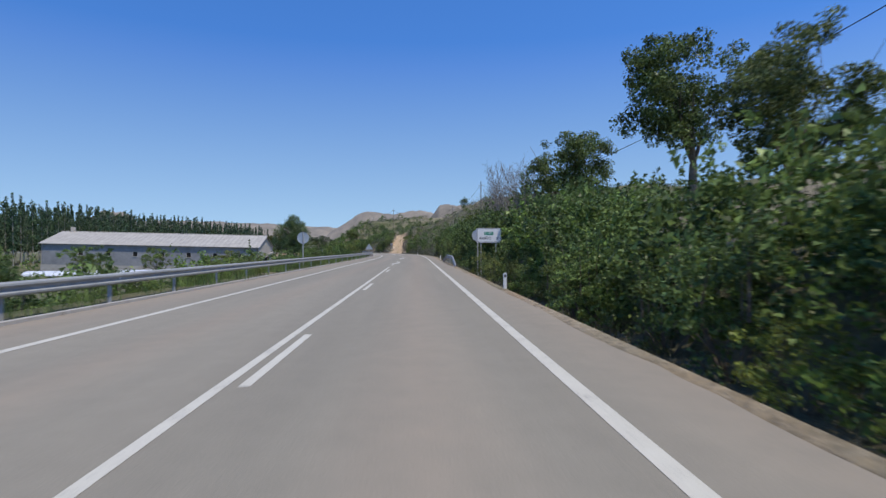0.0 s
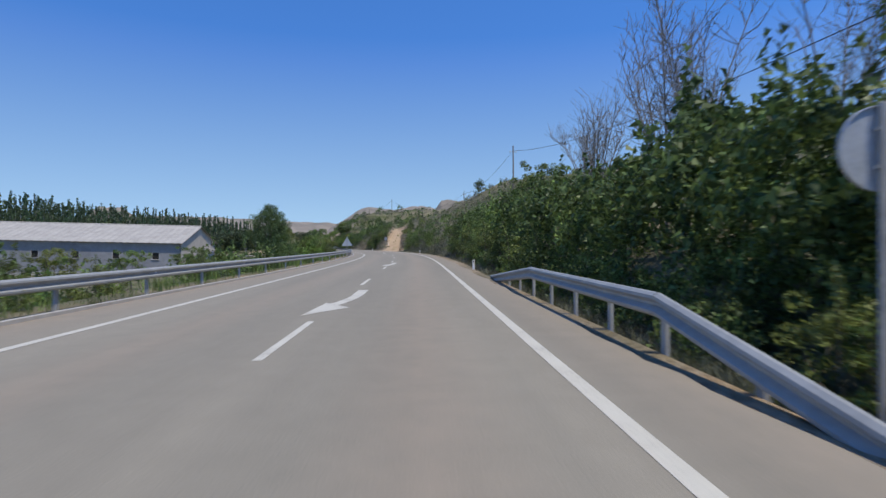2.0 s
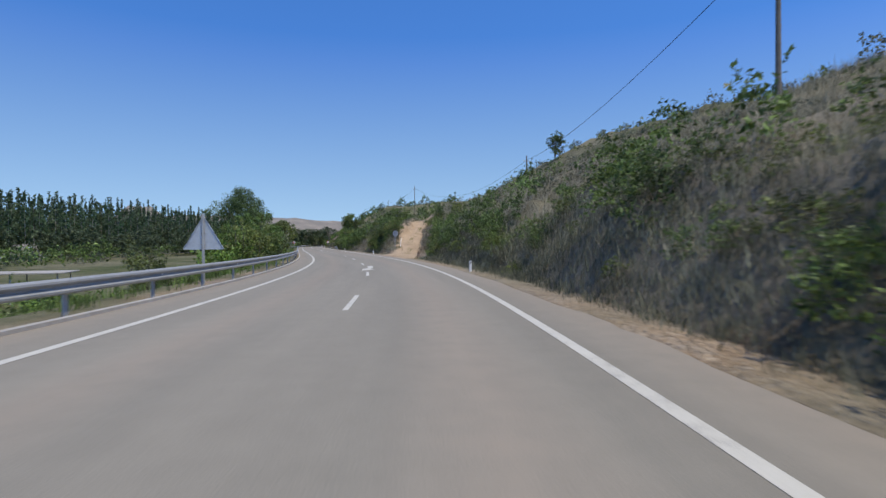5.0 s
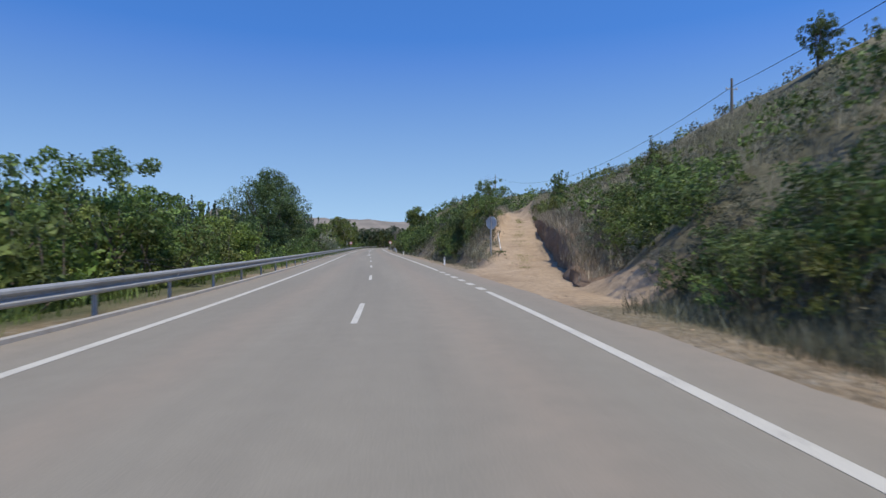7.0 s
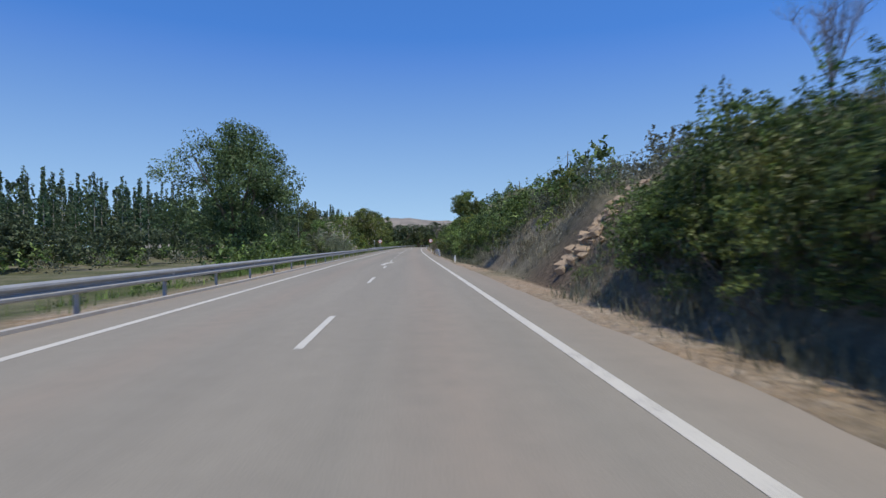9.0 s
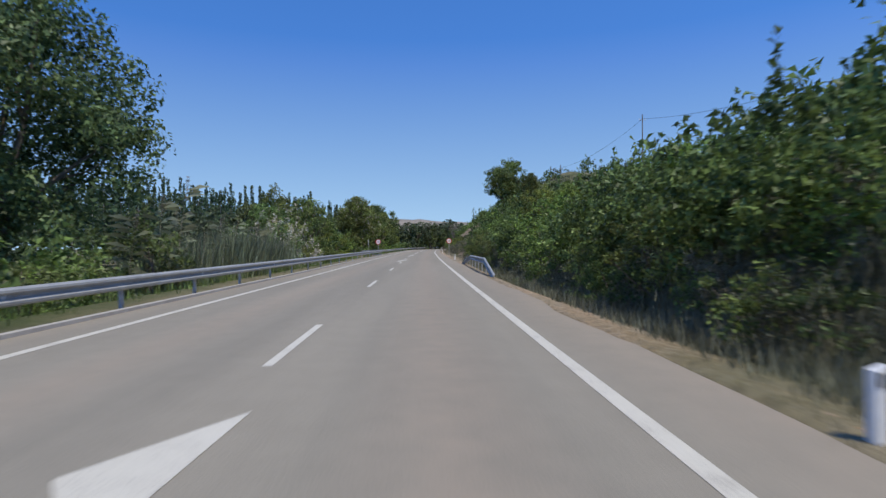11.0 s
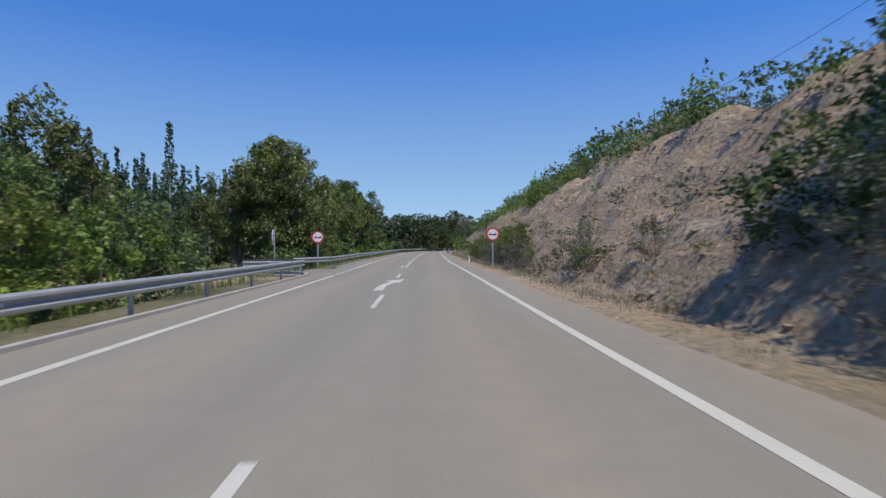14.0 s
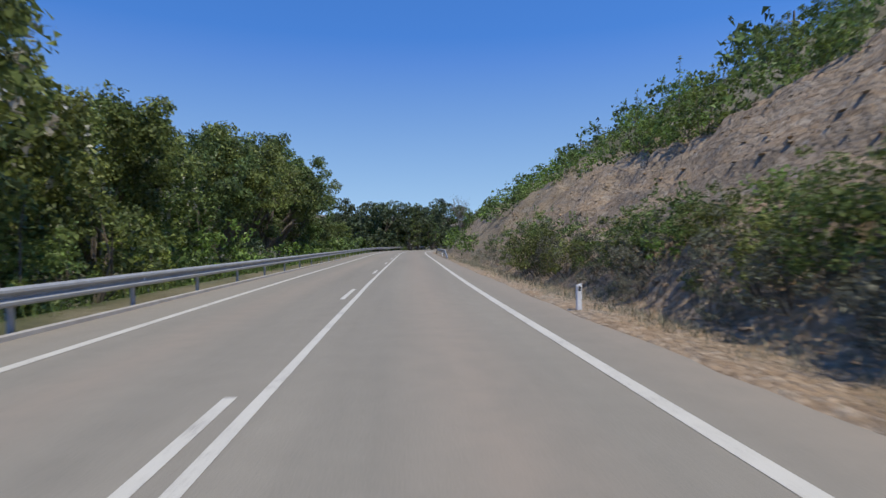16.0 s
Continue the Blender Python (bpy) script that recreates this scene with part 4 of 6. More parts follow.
TRI = [(-0.68, -0.39), (0.68, -0.39), (0.70, -0.35), (0.03, 0.79), (-0.03, 0.79), (-0.70, -0.35)]
sign_back("round_sign", 43.2, 6.85, 2.36, disc(0.46), "grey metal back of a round road sign on a steel post", gz(43.2, 6.85), 2.85)
sign_back("round_sign", 44.3, -7.1, 2.27, disc(0.47), "grey metal back of a round road sign beyond the rail", gz(44.3, -7.1), 2.75)
sign_back("triangle_sign", 115.8, -5.8, 1.6, TRI, "grey metal back of a triangular road sign", gz(116, -6.0), 2.5)
sign_back("stop_sign", 167.6, 7.2, 2.68, ring(0.40, 8, math.pi / 8), "grey metal back of an octagonal stop sign by the dirt track", gz(168, 7.2), 3.05, turn=-48)
sign_back("stop_sign", 301.6, -7.0, 1.90, ring(0.45, 8, math.pi / 8), "grey metal back of an octagonal stop sign by the side road", gz(301.6, -7), 2.35, turn=96)


def no_overtaking(s, lat, zc):
    base = gz(s, lat)
    root = thing("no_overtaking_sign", "round white no overtaking sign with a red rim", "road sign", "no overtaking signs", m=spot(s, lat, base))
    c = zc - base
    part("plate", Build().sheet([(x, z + c) for x, z in disc(0.45, 36)], 0.0, 0.015), PLATE, root)
    n = 36
    o, i = disc(0.45, n), disc(0.345, n)
    b = Build()
    b.add([(x, -0.004, z + c) for x, z in o] + [(x, -0.004, z + c) for x, z in i] + [(x, 0.0, z + c) for x, z in o], [(k, (k + 1) % n, n + (k + 1) % n, n + k) for k in range(n)] + [(k, 2 * n + k, 2 * n + (k + 1) % n, (k + 1) % n) for k in range(n)])
    part("red_rim", b, RED, root, "red rim")
    part("white_field", Build().sheet([(x, z + c) for x, z in disc(0.345, n)], -0.003, 0.0), WHITE, root)
    car_ = [(x * 1.2, z * 1.25) for x, z in [(-0.11, -0.05), (0.11, -0.05), (0.115, 0.0), (0.07, 0.015), (0.05, 0.065), (-0.05, 0.065), (-0.07, 0.015), (-0.115, 0.0)]]
    for dx, mat in ((-0.145, RED), (0.145, BLACK)):
        body = Build().sheet([(x + dx, z + c - 0.01) for x, z in car_], -0.008, -0.003)
        for wx in (-0.075, 0.075):
            body.sheet([(x + dx + wx, z + c - 0.075) for x, z in [(-0.028, -0.02), (0.028, -0.02), (0.028, 0.02), (-0.028, 0.02)]], -0.008, -0.003)
        part("car_symbol", body, mat, root)
        part("symbol_window", Build().sheet([(x + dx, z + c + 0.022) for x, z in [(-0.05, -0.015), (0.05, -0.015), (0.035, 0.025), (-0.035, 0.025)]], -0.012, -0.009), WHITE, root)
    post_tube(root, 0, -0.4, c + 0.4, y=0.05, w=0.085)
    for dz in (-0.15, 0.15):
        part("clamp", Build().box((0, 0.022, c + dz), (0.16, 0.02, 0.04), 0.004), POSTSTEEL, root)


no_overtaking(307.8, 5.77, 2.14)
no_overtaking(310.75, -6.26, 2.07)


def letters(name, text, size, mat, root, x, y, z):
    cu = bpy.data.curves.new(name, "FONT")
    cu.body, cu.size, cu.extrude, cu.align_x, cu.align_y = text, size, 0.002, "CENTER", "CENTER"
    tmp = bpy.data.objects.new(name, cu)
    me = bpy.data.meshes.new_from_object(tmp)
    bpy.data.objects.remove(tmp)
    me.materials.clear()
    me.materials.append(mat)
    return part(name, me, mat, root, m=pose(x, y, z, 90, 0, 0))


def rounded(w, h, r, n=5):
    pts = []
    for cx, cz, a0 in ((w / 2 - r, h / 2 - r, 0), (-w / 2 + r, h / 2 - r, 90), (-w / 2 + r, -h / 2 + r, 180), (w / 2 - r, -h / 2 + r, 270)):
        pts += [(cx + r * math.cos(radians(a0 + 90 * k / n)), cz + r * math.sin(radians(a0 + 90 * k / n))) for k in range(n + 1)]
    return pts


def distance_sign():
    s, lat, base = 41.6, 7.55, -0.95
    root = thing("distance_sign", "white distance sign with black town name and green road number", "road sign", m=spot(s, lat, base, 3))
    c = 2.33 - base
    W, H = 1.92, 1.12
    out = rounded(W, H, 0.10)
    part("plate", Build().sheet([(x, z + c) for x, z in out], 0.0, 0.03), PLATE, root)
    part("white_field", Build().sheet([(x, z + c) for x, z in out], -0.004, 0.0), WHITE, root)
    o, i = rounded(W - 0.07, H - 0.07, 0.08), rounded(W - 0.13, H - 0.13, 0.06)
    n = len(o)
    part("border", Build().add([(x, -0.007, z + c) for x, z in o] + [(x, -0.007, z + c) for x, z in i], [(k, (k + 1) % n, n + (k + 1) % n, n + k) for k in range(n)]), BLACK, root)
    part("road_number_panel", Build().sheet([(x - 0.02, z + c + 0.14) for x, z in rounded(0.72, 0.23, 0.02)], -0.008, -0.004), GREENSHEET, root, "green panel")
    letters("road_number", "A-1401", 0.21, WHITE, root, -0.02, -0.010, c + 0.14)
    letters("town_name", "ARI\u00d1O", 0.31, BLACK, root, -0.30, -0.008, c - 0.24)
    letters("distance", "8", 0.31, BLACK, root, 0.66, -0.008, c - 0.24)
    for x in (-0.62, 0.55):
        post_tube(root, x, -0.4, c + 0.45, y=0.06, w=0.08)


distance_sign()


# ---------------------------------------------------------------- power line
POLES = [(-34, 18.5, 15.7), (118, 18.3, 15.7), (178, 30, 15.1), (244, 37, 15.0), (308, 38.5, 23.2), (352, 34.2, 20.9), (415, 30, 20.0)]
tops = []
for s_, l_, zt_ in POLES:
    g_ = gz(s_, l_)
    p_ = thing("power_pole", "thin wooden power pole with a crossarm on the hillside", "power pole", "power poles", m=spot(s_, l_, g_))
    part("pole", Build().tube([(0, 0, -0.5), (0, 0, (zt_ - g_) * 0.5), (0, 0, zt_ - g_)], [0.13, 0.11, 0.085], 8), POLEWOOD, p_)
    part("crossarm", Build().box((0, 0, zt_ - g_ - 0.9), (1.1, 0.07, 0.07), 0.01), POSTSTEEL, p_)
    for dx_ in (-0.48, 0.0, 0.48):
        part("insulator", Build().tube([(dx_, 0, zt_ - g_ - 0.87), (dx_, 0, zt_ - g_ - 0.72)], [0.04, 0.03], 6), DELWHITE, p_)
    x_, y_ = flat(s_, l_)
    tops.append(Vector((float(x_), float(y_), zt_ - 0.72)))
for a_, b_ in zip(tops[:-1], tops[1:]):
    n_ = 24
    slack_ = 6.3 if (b_ - a_).length > 120 else 1.3
    pts_ = [a_.lerp(b_, k / n_) - Vector((0, 0, slack_ * 4 * (k / n_) * (1 - k / n_))) for k in range(n_ + 1)]
    tagged(part("power_cable", Build().tube(pts_, 0.022, 5), CABLE), "black power cable sagging between poles", "cable", "power cables")


# ---------------------------------------------------------------- plants: how they are grown
def leaf_mesh(name, pos, out, size, r, aspect=0.55, up=0.35):
    """Leaves as pointed three-cornered blades at pos, facing more or less along out."""
    n = len(pos)
    nor = out + r.normal(0, 0.75, (n, 3)) + np.array([0, 0, up])
    nor /= np.linalg.norm(nor, axis=1)[:, None] + 1e-9
    t = np.cross(nor, r.normal(0, 1, (n, 3)))
    t /= np.linalg.norm(t, axis=1)[:, None] + 1e-9
    w = np.cross(nor, t)
    L = size * r.uniform(0.6, 1.35, (n, 1))
    fold = nor * L * 0.16
    v = np.stack([pos - t * L * 0.5, pos + w * L * aspect * 0.85 + fold + t * L * r.uniform(-0.2, 0.2, (n, 1)), pos + t * L * 0.5], 1).reshape(-1, 3)
    return v


def blades_to_mesh(name, v, mat, c=3):
    """Loose leaves or blades of c corners each as one mesh."""
    n = len(v) // c
    me = bpy.data.meshes.new(name)
    me.vertices.add(len(v))
    me.vertices.foreach_set("co", v.astype(np.float32).ravel())
    me.loops.add(c * n)
    me.loops.foreach_set("vertex_index", np.arange(c * n, dtype=np.int32))
    me.polygons.add(n)
    me.polygons.foreach_set("loop_start", np.arange(0, c * n, c, dtype=np.int32))
    me.update(calc_edges=True)
    me.validate()
    me.materials.append(mat)
    return me


def clump_points(centres, radii, per, r):
    pos, out = [], []
    for c, rad in zip(centres, radii):
        d = r.normal(0, 1, (per, 3))
        d /= np.linalg.norm(d, axis=1)[:, None]
        q = rad * r.uniform(0.35, 1.0, (per, 1)) ** 0.6
        pos.append(c + d * q * np.array([1, 1, 0.8]))
        out.append(d)
    return np.concatenate(pos), np.concatenate(out)


def dome(n, rx, ry, rz, z0, r, low=-0.35, inner=0.45):
    """Places inside the upper part of a rounded, uneven body."""
    d = r.normal(0, 1, (n * 3, 3))
    d /= np.linalg.norm(d, axis=1)[:, None]
    d = d[d[:, 2] > low][:n]
    k = r.uniform(inner, 1.0, (len(d), 1)) * (1 + 0.22 * np.sin(3.1 * d[:, :1] * 2 + 1.7) * np.cos(2.3 * d[:, 1:2] * 2))
    return np.array([0, 0, z0]) + d * k * np.array([rx, ry, rz])


def twigs(b, base, ends, r0, r):
    for e in ends:
        e = Vector(e)
        base_ = Vector(base)
        mid_ = base_.lerp(e, 0.5) + Vector(r.normal(0, 0.12, 3)) * (e - base_).length * 0.5
        b.tube([base_, mid_, e], [r0, r0 * 0.6, r0 * 0.2], 5, cap=False)


def shrub(seed, leafmat, h, w, clumps, per, leaf, label, kind_name="shrub", spikes=0, flowers=0, sparse=1.0):
    """A shrub: stems and a crown of leaf clumps, standing on z = 0."""
    r = np.random.default_rng(seed)
    cs = dome(clumps, w, w * r.uniform(0.8, 1.1), h * 0.55, h * 0.45, r, low=-0.75)
    rad = r.uniform(0.13, 0.26, len(cs)) * w * sparse
    pos, out = clump_points(cs, rad, per, r)
    shoots = []
    for _ in range(spikes):
        x, y = r.uniform(-0.6, 0.6, 2) * w
        p0, p1 = np.array([x, y, h * 0.72]), np.array([x * 1.35 + r.normal(0, .1), y * 1.35 + r.normal(0, .1), h * r.uniform(0.98, 1.16)])
        k = r.uniform(0, 1, (70, 1))
        dd = r.normal(0, 1, (70, 3))
        pos = np.concatenate([pos, p0 + (p1 - p0) * k + dd * (0.13 - 0.09 * k) * w * 0.6])
        out = np.concatenate([out, dd / np.linalg.norm(dd, axis=1)[:, None]])
        shoots.append((p0, p1))
    pos[:, 2] = np.maximum(pos[:, 2], 0.02)
    root = thing(kind_name, label, kind_name.replace("_", " "))
    part("crown", blades_to_mesh("crown", leaf_mesh("crown", pos, out, leaf, r), leafmat), leafmat, root)
    b = Build()
    twigs(b, (0, 0, -0.25), cs[r.permutation(len(cs))[:9]], 0.045 * h / 3, r)
    for p0, p1 in shoots:
        b.tube([Vector(p0) - Vector((0, 0, h * 0.3)), Vector(p0), Vector(p1)], [0.025, 0.018, 0.006], 4, cap=False)
    part("stem", b, BARK, root)
    if flowers:
        fc = cs[r.integers(0, len(cs), flowers)]
        fp = []
        for c in fc:
            dv = r.normal(0, 1, 3)
            base_ = c + dv / np.linalg.norm(dv) * 0.26 * w
            k = np.linspace(0, 1, 7)[:, None]
            fp.append(base_ - k * np.array([0, 0, 0.28]) + r.normal(0, 0.035, (7, 3)))
        fp = np.concatenate(fp)
        part("blossom", blades_to_mesh("blossom", leaf_mesh("b", fp, np.tile([0, 0, 1.0], (len(fp), 1)), 0.17, r, 0.8), BLOSSOM), BLOSSOM, root, "hanging cream blossom")
    return root


def tree(seed, leafmat, h, w, clumps, per, leaf, label, trunk=0.18, bark=BARK, kind_name="tree", low=0.30, flowers=0):
    r = np.random.default_rng(seed)
    zc = h * (1 + low) / 2 - 0.03 * h
    # a crown of rounded boughs, each a shell of leaf clumps with dark gaps between
    boughs = dome(16 if w < 6 else 34, w * 0.76, w * 0.76, h * (1 - low) / 2 * 0.78, zc, r, low=-0.95, inner=0.72)
    boughs = np.concatenate([boughs, [[0, 0, zc + h * (1 - low) * 0.30], [0, 0, zc]]])
    d_ = r.normal(0, 1, (clumps, 3))
    d_ /= np.linalg.norm(d_, axis=1)[:, None]
    d_[:, 2] = np.where(d_[:, 2] < -0.75, -d_[:, 2], d_[:, 2])
    which = r.integers(0, len(boughs), clumps)
    cs = boughs[which] + d_ * (r.uniform(0.28, 0.44, len(boughs))[which] * w * r.uniform(0.7, 1.0, clumps))[:, None]
    rad = r.uniform(0.11, 0.20, len(cs)) * w
    pos, out = clump_points(cs, rad, per, r)
    root = thing(kind_name, label, kind_name.replace("_", " "))
    part("crown", blades_to_mesh("crown", leaf_mesh("crown", pos, out, leaf, r), leafmat), leafmat, root)
    b = Build()
    fork = Vector((r.normal(0, 0.1), r.normal(0, 0.1), h * max(low, 0.22)))
    b.tube([(0, 0, -0.4), (0.03, 0.0, h * 0.1), fork], [trunk * 1.25, trunk, trunk * 0.85], 8)
    for c in cs[r.permutation(len(cs))[:11]]:
        e = Vector(c)
        m1 = fork.lerp(e, 0.45) + Vector((r.normal(0, .25), r.normal(0, .25), 0.4))
        b.tube([fork, m1, e], [trunk * 0.55, trunk * 0.3, trunk * 0.08], 6, cap=False)
        twigs(b, m1, [e + Vector(r.normal(0, 0.5, 3)) for _ in range(2)], trunk * 0.16, r)
    part("trunk", b, bark, root)
    if flowers:
        fp = np.concatenate([c + r.normal(0, 0.28, (1, 3)) - np.linspace(0, 1, 6)[:, None] * np.array([0, 0, 0.25]) for c in cs[r.integers(0, len(cs), flowers)]])
        part("blossom", blades_to_mesh("blossom", leaf_mesh("b", fp, np.tile([0, 0, 1.0], (len(fp), 1)), 0.17, r, 0.8), BLOSSOM), BLOSSOM, root, "hanging cream blossom")
    return root


def bare_tree(seed, h, w, label):
    """A leafless tree of fine grey twigs."""
    r = np.random.default_rng(seed)
    root = thing("bare_tree", label, "bare tree")
    b = Build()
    b.tube([(0, 0, -0.4), (0.05, 0, h * 0.3)], [0.085, 0.065], 6)
    fine = Build()
    for _ in range(9):
        a = r.uniform(0, 2 * math.pi)
        e = Vector((math.cos(a) * w * r.uniform(.3, .8), math.sin(a) * w * r.uniform(.3, .8), h * r.uniform(.7, 1.0)))
        s0 = Vector((0.03, 0, h * r.uniform(.12, .3)))
        m1 = s0.lerp(e, 0.5) + Vector((0, 0, 0.25))
        b.tube([s0, m1, e], [0.036, 0.022, 0.009], 5, cap=False)
        for k in range(14):
            u = r.uniform(.3, 1)
            p = (s0.lerp(m1, u * 2) if u < .5 else m1.lerp(e, u * 2 - 1))
            q = p + Vector((r.normal(0, .45), r.normal(0, .45), r.uniform(.3, 1.2)))
            fine.tube([p, p.lerp(q, .5) + Vector(r.normal(0, .08, 3)), q], [0.014, 0.010, 0.004], 3, cap=False)
            for _ in range(3):
                q2 = p.lerp(q, r.uniform(.3, .9))
                fine.tube([q2, q2 + Vector((r.normal(0, .25), r.normal(0, .25), r.uniform(.1, .6)))], [0.007, 0.003], 3, cap=False)
    part("trunk", b, DEADWOOD, root)
    part("branchwork", fine, DEADWOOD, root)
    return root


def poplar(seed, h, label, per=34, leaf=0.55, width=1.0, name="poplar", group="poplar plantation"):
    """A slender tree: a full crown below and a thin leader above it."""
    r = np.random.default_rng(seed)
    root = thing(name, label, "poplar tree", group)
    n = per * 16
    u = np.concatenate([r.uniform(0.22, 0.76, int(n * 0.8)), r.uniform(0.7, 1.0, n - int(n * 0.8))])
    prof = np.interp(u, [0.22, 0.34, 0.58, 0.72, 0.78, 1.0], [0.6, 1.2, 1.1, 0.6, 0.30, 0.16]) * width * 1.15
    prof = prof * (1 + 0.25 * np.sin(u * 40 + seed) * (u < 0.75))
    d_ = r.normal(0, 1, (n, 3)) * np.array([1, 1, 0.5])
    d_ /= np.linalg.norm(d_, axis=1)[:, None]
    pos = d_ * (prof * r.uniform(0.3, 1.0, n) ** 0.5)[:, None]
    pos[:, 2] = pos[:, 2] * 0.4 + u * h
    out = d_
    part("crown", blades_to_mesh("crown", leaf_mesh("c", pos, out, leaf, r), LEAF_POPLAR), LEAF_POPLAR, root)
    part("trunk", Build().tube([(0, 0, -0.4), (0, 0, h * 0.5), (0, 0, h * 0.95)], [0.13, 0.09, 0.02], 6), PALEBARK, root)
    return root


def tuft_field(name, places, height, blades, mat, label, category, r, spread=0.22, lean=0.5, wide=1.0):
    """Many grass tufts as one sheet of blades; places: rows of x, y, z, size."""
    n = len(places)
    p = np.repeat(places, blades, 0)
    m = len(p)
    base = p[:, :3] + np.stack([r.normal(0, spread, m) * p[:, 3], r.normal(0, spread, m) * p[:, 3], np.full(m, -0.05)], 1)
    a = r.uniform(0, 2 * np.pi, m)
    hh = height * p[:, 3] * r.uniform(0.5, 1.2, m)
    tip = base + np.stack([np.cos(a) * hh * lean * r.uniform(0.1, 1, m), np.sin(a) * hh * lean * r.uniform(0.1, 1, m), hh], 1)
    w = np.stack([-np.sin(a), np.cos(a), np.zeros(m)], 1) * (0.006 + 0.011 * height) * wide * p[:, 3:4]
    v = np.stack([base - w * 1.2, base + w * 1.2, tip], 1).reshape(-1, 3)
    ob = part(name, blades_to_mesh(name, v, mat), mat)
    return tagged(ob, label, category, kind="stuff")


# ---------------------------------------------------------------- plants: the kinds
LB = {"dark": "dense dark green shrub on the roadside bank", "mid": "leafy green shrub beside the road", "light": "yellow-green leafy shrub beside the road", "grey": "dry grey-green shrub on the bank", "low": "low rounded green bush"}
KIND = {
    "bigfar": [tree(84, LEAF_FAR, 11.0, 4.4, 100, 56, 0.40, "tall green tree beyond the bend", 0.26, low=0.1), tree(85, LEAF_FAR, 10.0, 4.6, 100, 56, 0.40, "broad green tree beyond the bend", 0.24, low=0.1)],
    "dark": [shrub(11, LEAF_DARK, 3.2, 1.7, 50, 50, 0.142, LB["dark"]), shrub(12, LEAF_DARK, 3.6, 1.6, 48, 50, 0.142, LB["dark"], spikes=3)],
    "mid": [shrub(21, LEAF_MID, 3.0, 1.6, 48, 50, 0.138, LB["mid"]), shrub(22, LEAF_MID, 3.4, 1.5, 46, 50, 0.138, LB["mid"], spikes=3)],
    "light": [shrub(31, LEAF_LIGHT, 2.8, 1.6, 46, 50, 0.133, LB["light"]), shrub(32, LEAF_LIGHT, 3.2, 1.5, 46, 50, 0.133, LB["light"], spikes=3)],
    "grey": [shrub(41, LEAF_GREY, 1.5, 1.2, 34, 60, 0.085, LB["grey"], sparse=0.9), shrub(42, LEAF_GREY, 1.8, 1.1, 34, 60, 0.085, LB["grey"], spikes=4)],
    "low": [shrub(51, LEAF_MID, 1.3, 1.1, 30, 60, 0.095, LB["low"]), shrub(52, LEAF_DARK, 1.2, 1.2, 30, 60, 0.095, LB["low"])],
    "locust": [shrub(61, LEAF_MID, 4.6, 2.0, 56, 70, 0.14, "flowering shrub with hanging cream blossom", "flowering_shrub", spikes=5, flowers=240)],
    "ash": [tree(71, LEAF_MID, 6.0, 2.3, 70, 110, 0.135, "young green roadside tree", 0.10, low=0.15), tree(72, LEAF_LIGHT, 5.6, 2.2, 66, 110, 0.135, "young yellow-green roadside tree", 0.10, low=0.12)],
    "big": [tree(81, LEAF_MID, 11.0, 4.2, 130, 60, 0.29, "tall green broadleaf tree", 0.26, low=0.16), tree(82, LEAF_DARK, 10.0, 3.8, 125, 60, 0.28, "tall dark green broadleaf tree", 0.24, low=0.18),
            tree(83, LEAF_MID, 10.5, 3.7, 125, 60, 0.28, "tall broadleaf tree with cream blossom", 0.24, low=0.14, flowers=420)],
    "bigfine": [tree(86, LEAF_MID, 10.6, 3.8, 170, 120, 0.20, "tall leafy broadleaf tree at the roadside", 0.24, low=0.14), tree(87, LEAF_DARK, 10.0, 3.8, 170, 120, 0.20, "tall dark green roadside tree", 0.24, low=0.18),
                tree(88, LEAF_MID, 10.5, 3.7, 170, 120, 0.20, "tall roadside tree with cream blossom", 0.24, low=0.14, flowers=420)],
    "walnut": [tree(91, LEAF_WALNUT, 16.6, 7.8, 420, 100, 0.30, "large spreading walnut tree at the field edge", 0.42, low=0.06)],
    "bare": [bare_tree(101, 7.0, 2.6, "leafless grey tree among the shrubs"), bare_tree(102, 6.0, 2.2, "leafless grey tree among the shrubs")],
    "poplar": [poplar(111, 16.0, "slender plantation poplar with a pale trunk"), poplar(112, 15.0, "slender plantation poplar with a pale trunk"), poplar(113, 16.8, "slender plantation poplar with a pale trunk", width=0.9)],
    "column": [poplar(121, 13.0, "slim column-shaped poplar behind the trees", per=70, leaf=0.32, width=0.95, group="column poplars")],
    "cypress": [shrub(131, LEAF_DARK, 5.0, 1.5, 60, 44, 0.19, "dark conical evergreen on the hillside", "evergreen_tree", spikes=6)],
}
used = {}
REST = {}


def plant(kind, s, lat, size, variant=None, turn=None, sink=0.12, z=None, joined=False, fine=2):
    """Stands a copy of a kind at a place along the road; the first copy is the original itself."""
    pool = KIND[kind]
    v = int(rng.integers(len(pool))) if variant is None else variant
    src = pool[v]
    t = float(rng.uniform(0, 360)) if turn is None else turn
    m = spot(s, lat, (gz(s, lat) if z is None else z) - sink, t, size)
    if joined:
        REST.setdefault((kind, v, fine), []).append(np.array(m))
        return None
    if (kind, v) not in used:
        used[(kind, v)] = True
        src.matrix_basis = m
        return src
    c = copy_thing(src, Matrix.Identity(4))
    c.matrix_basis = m
    return c


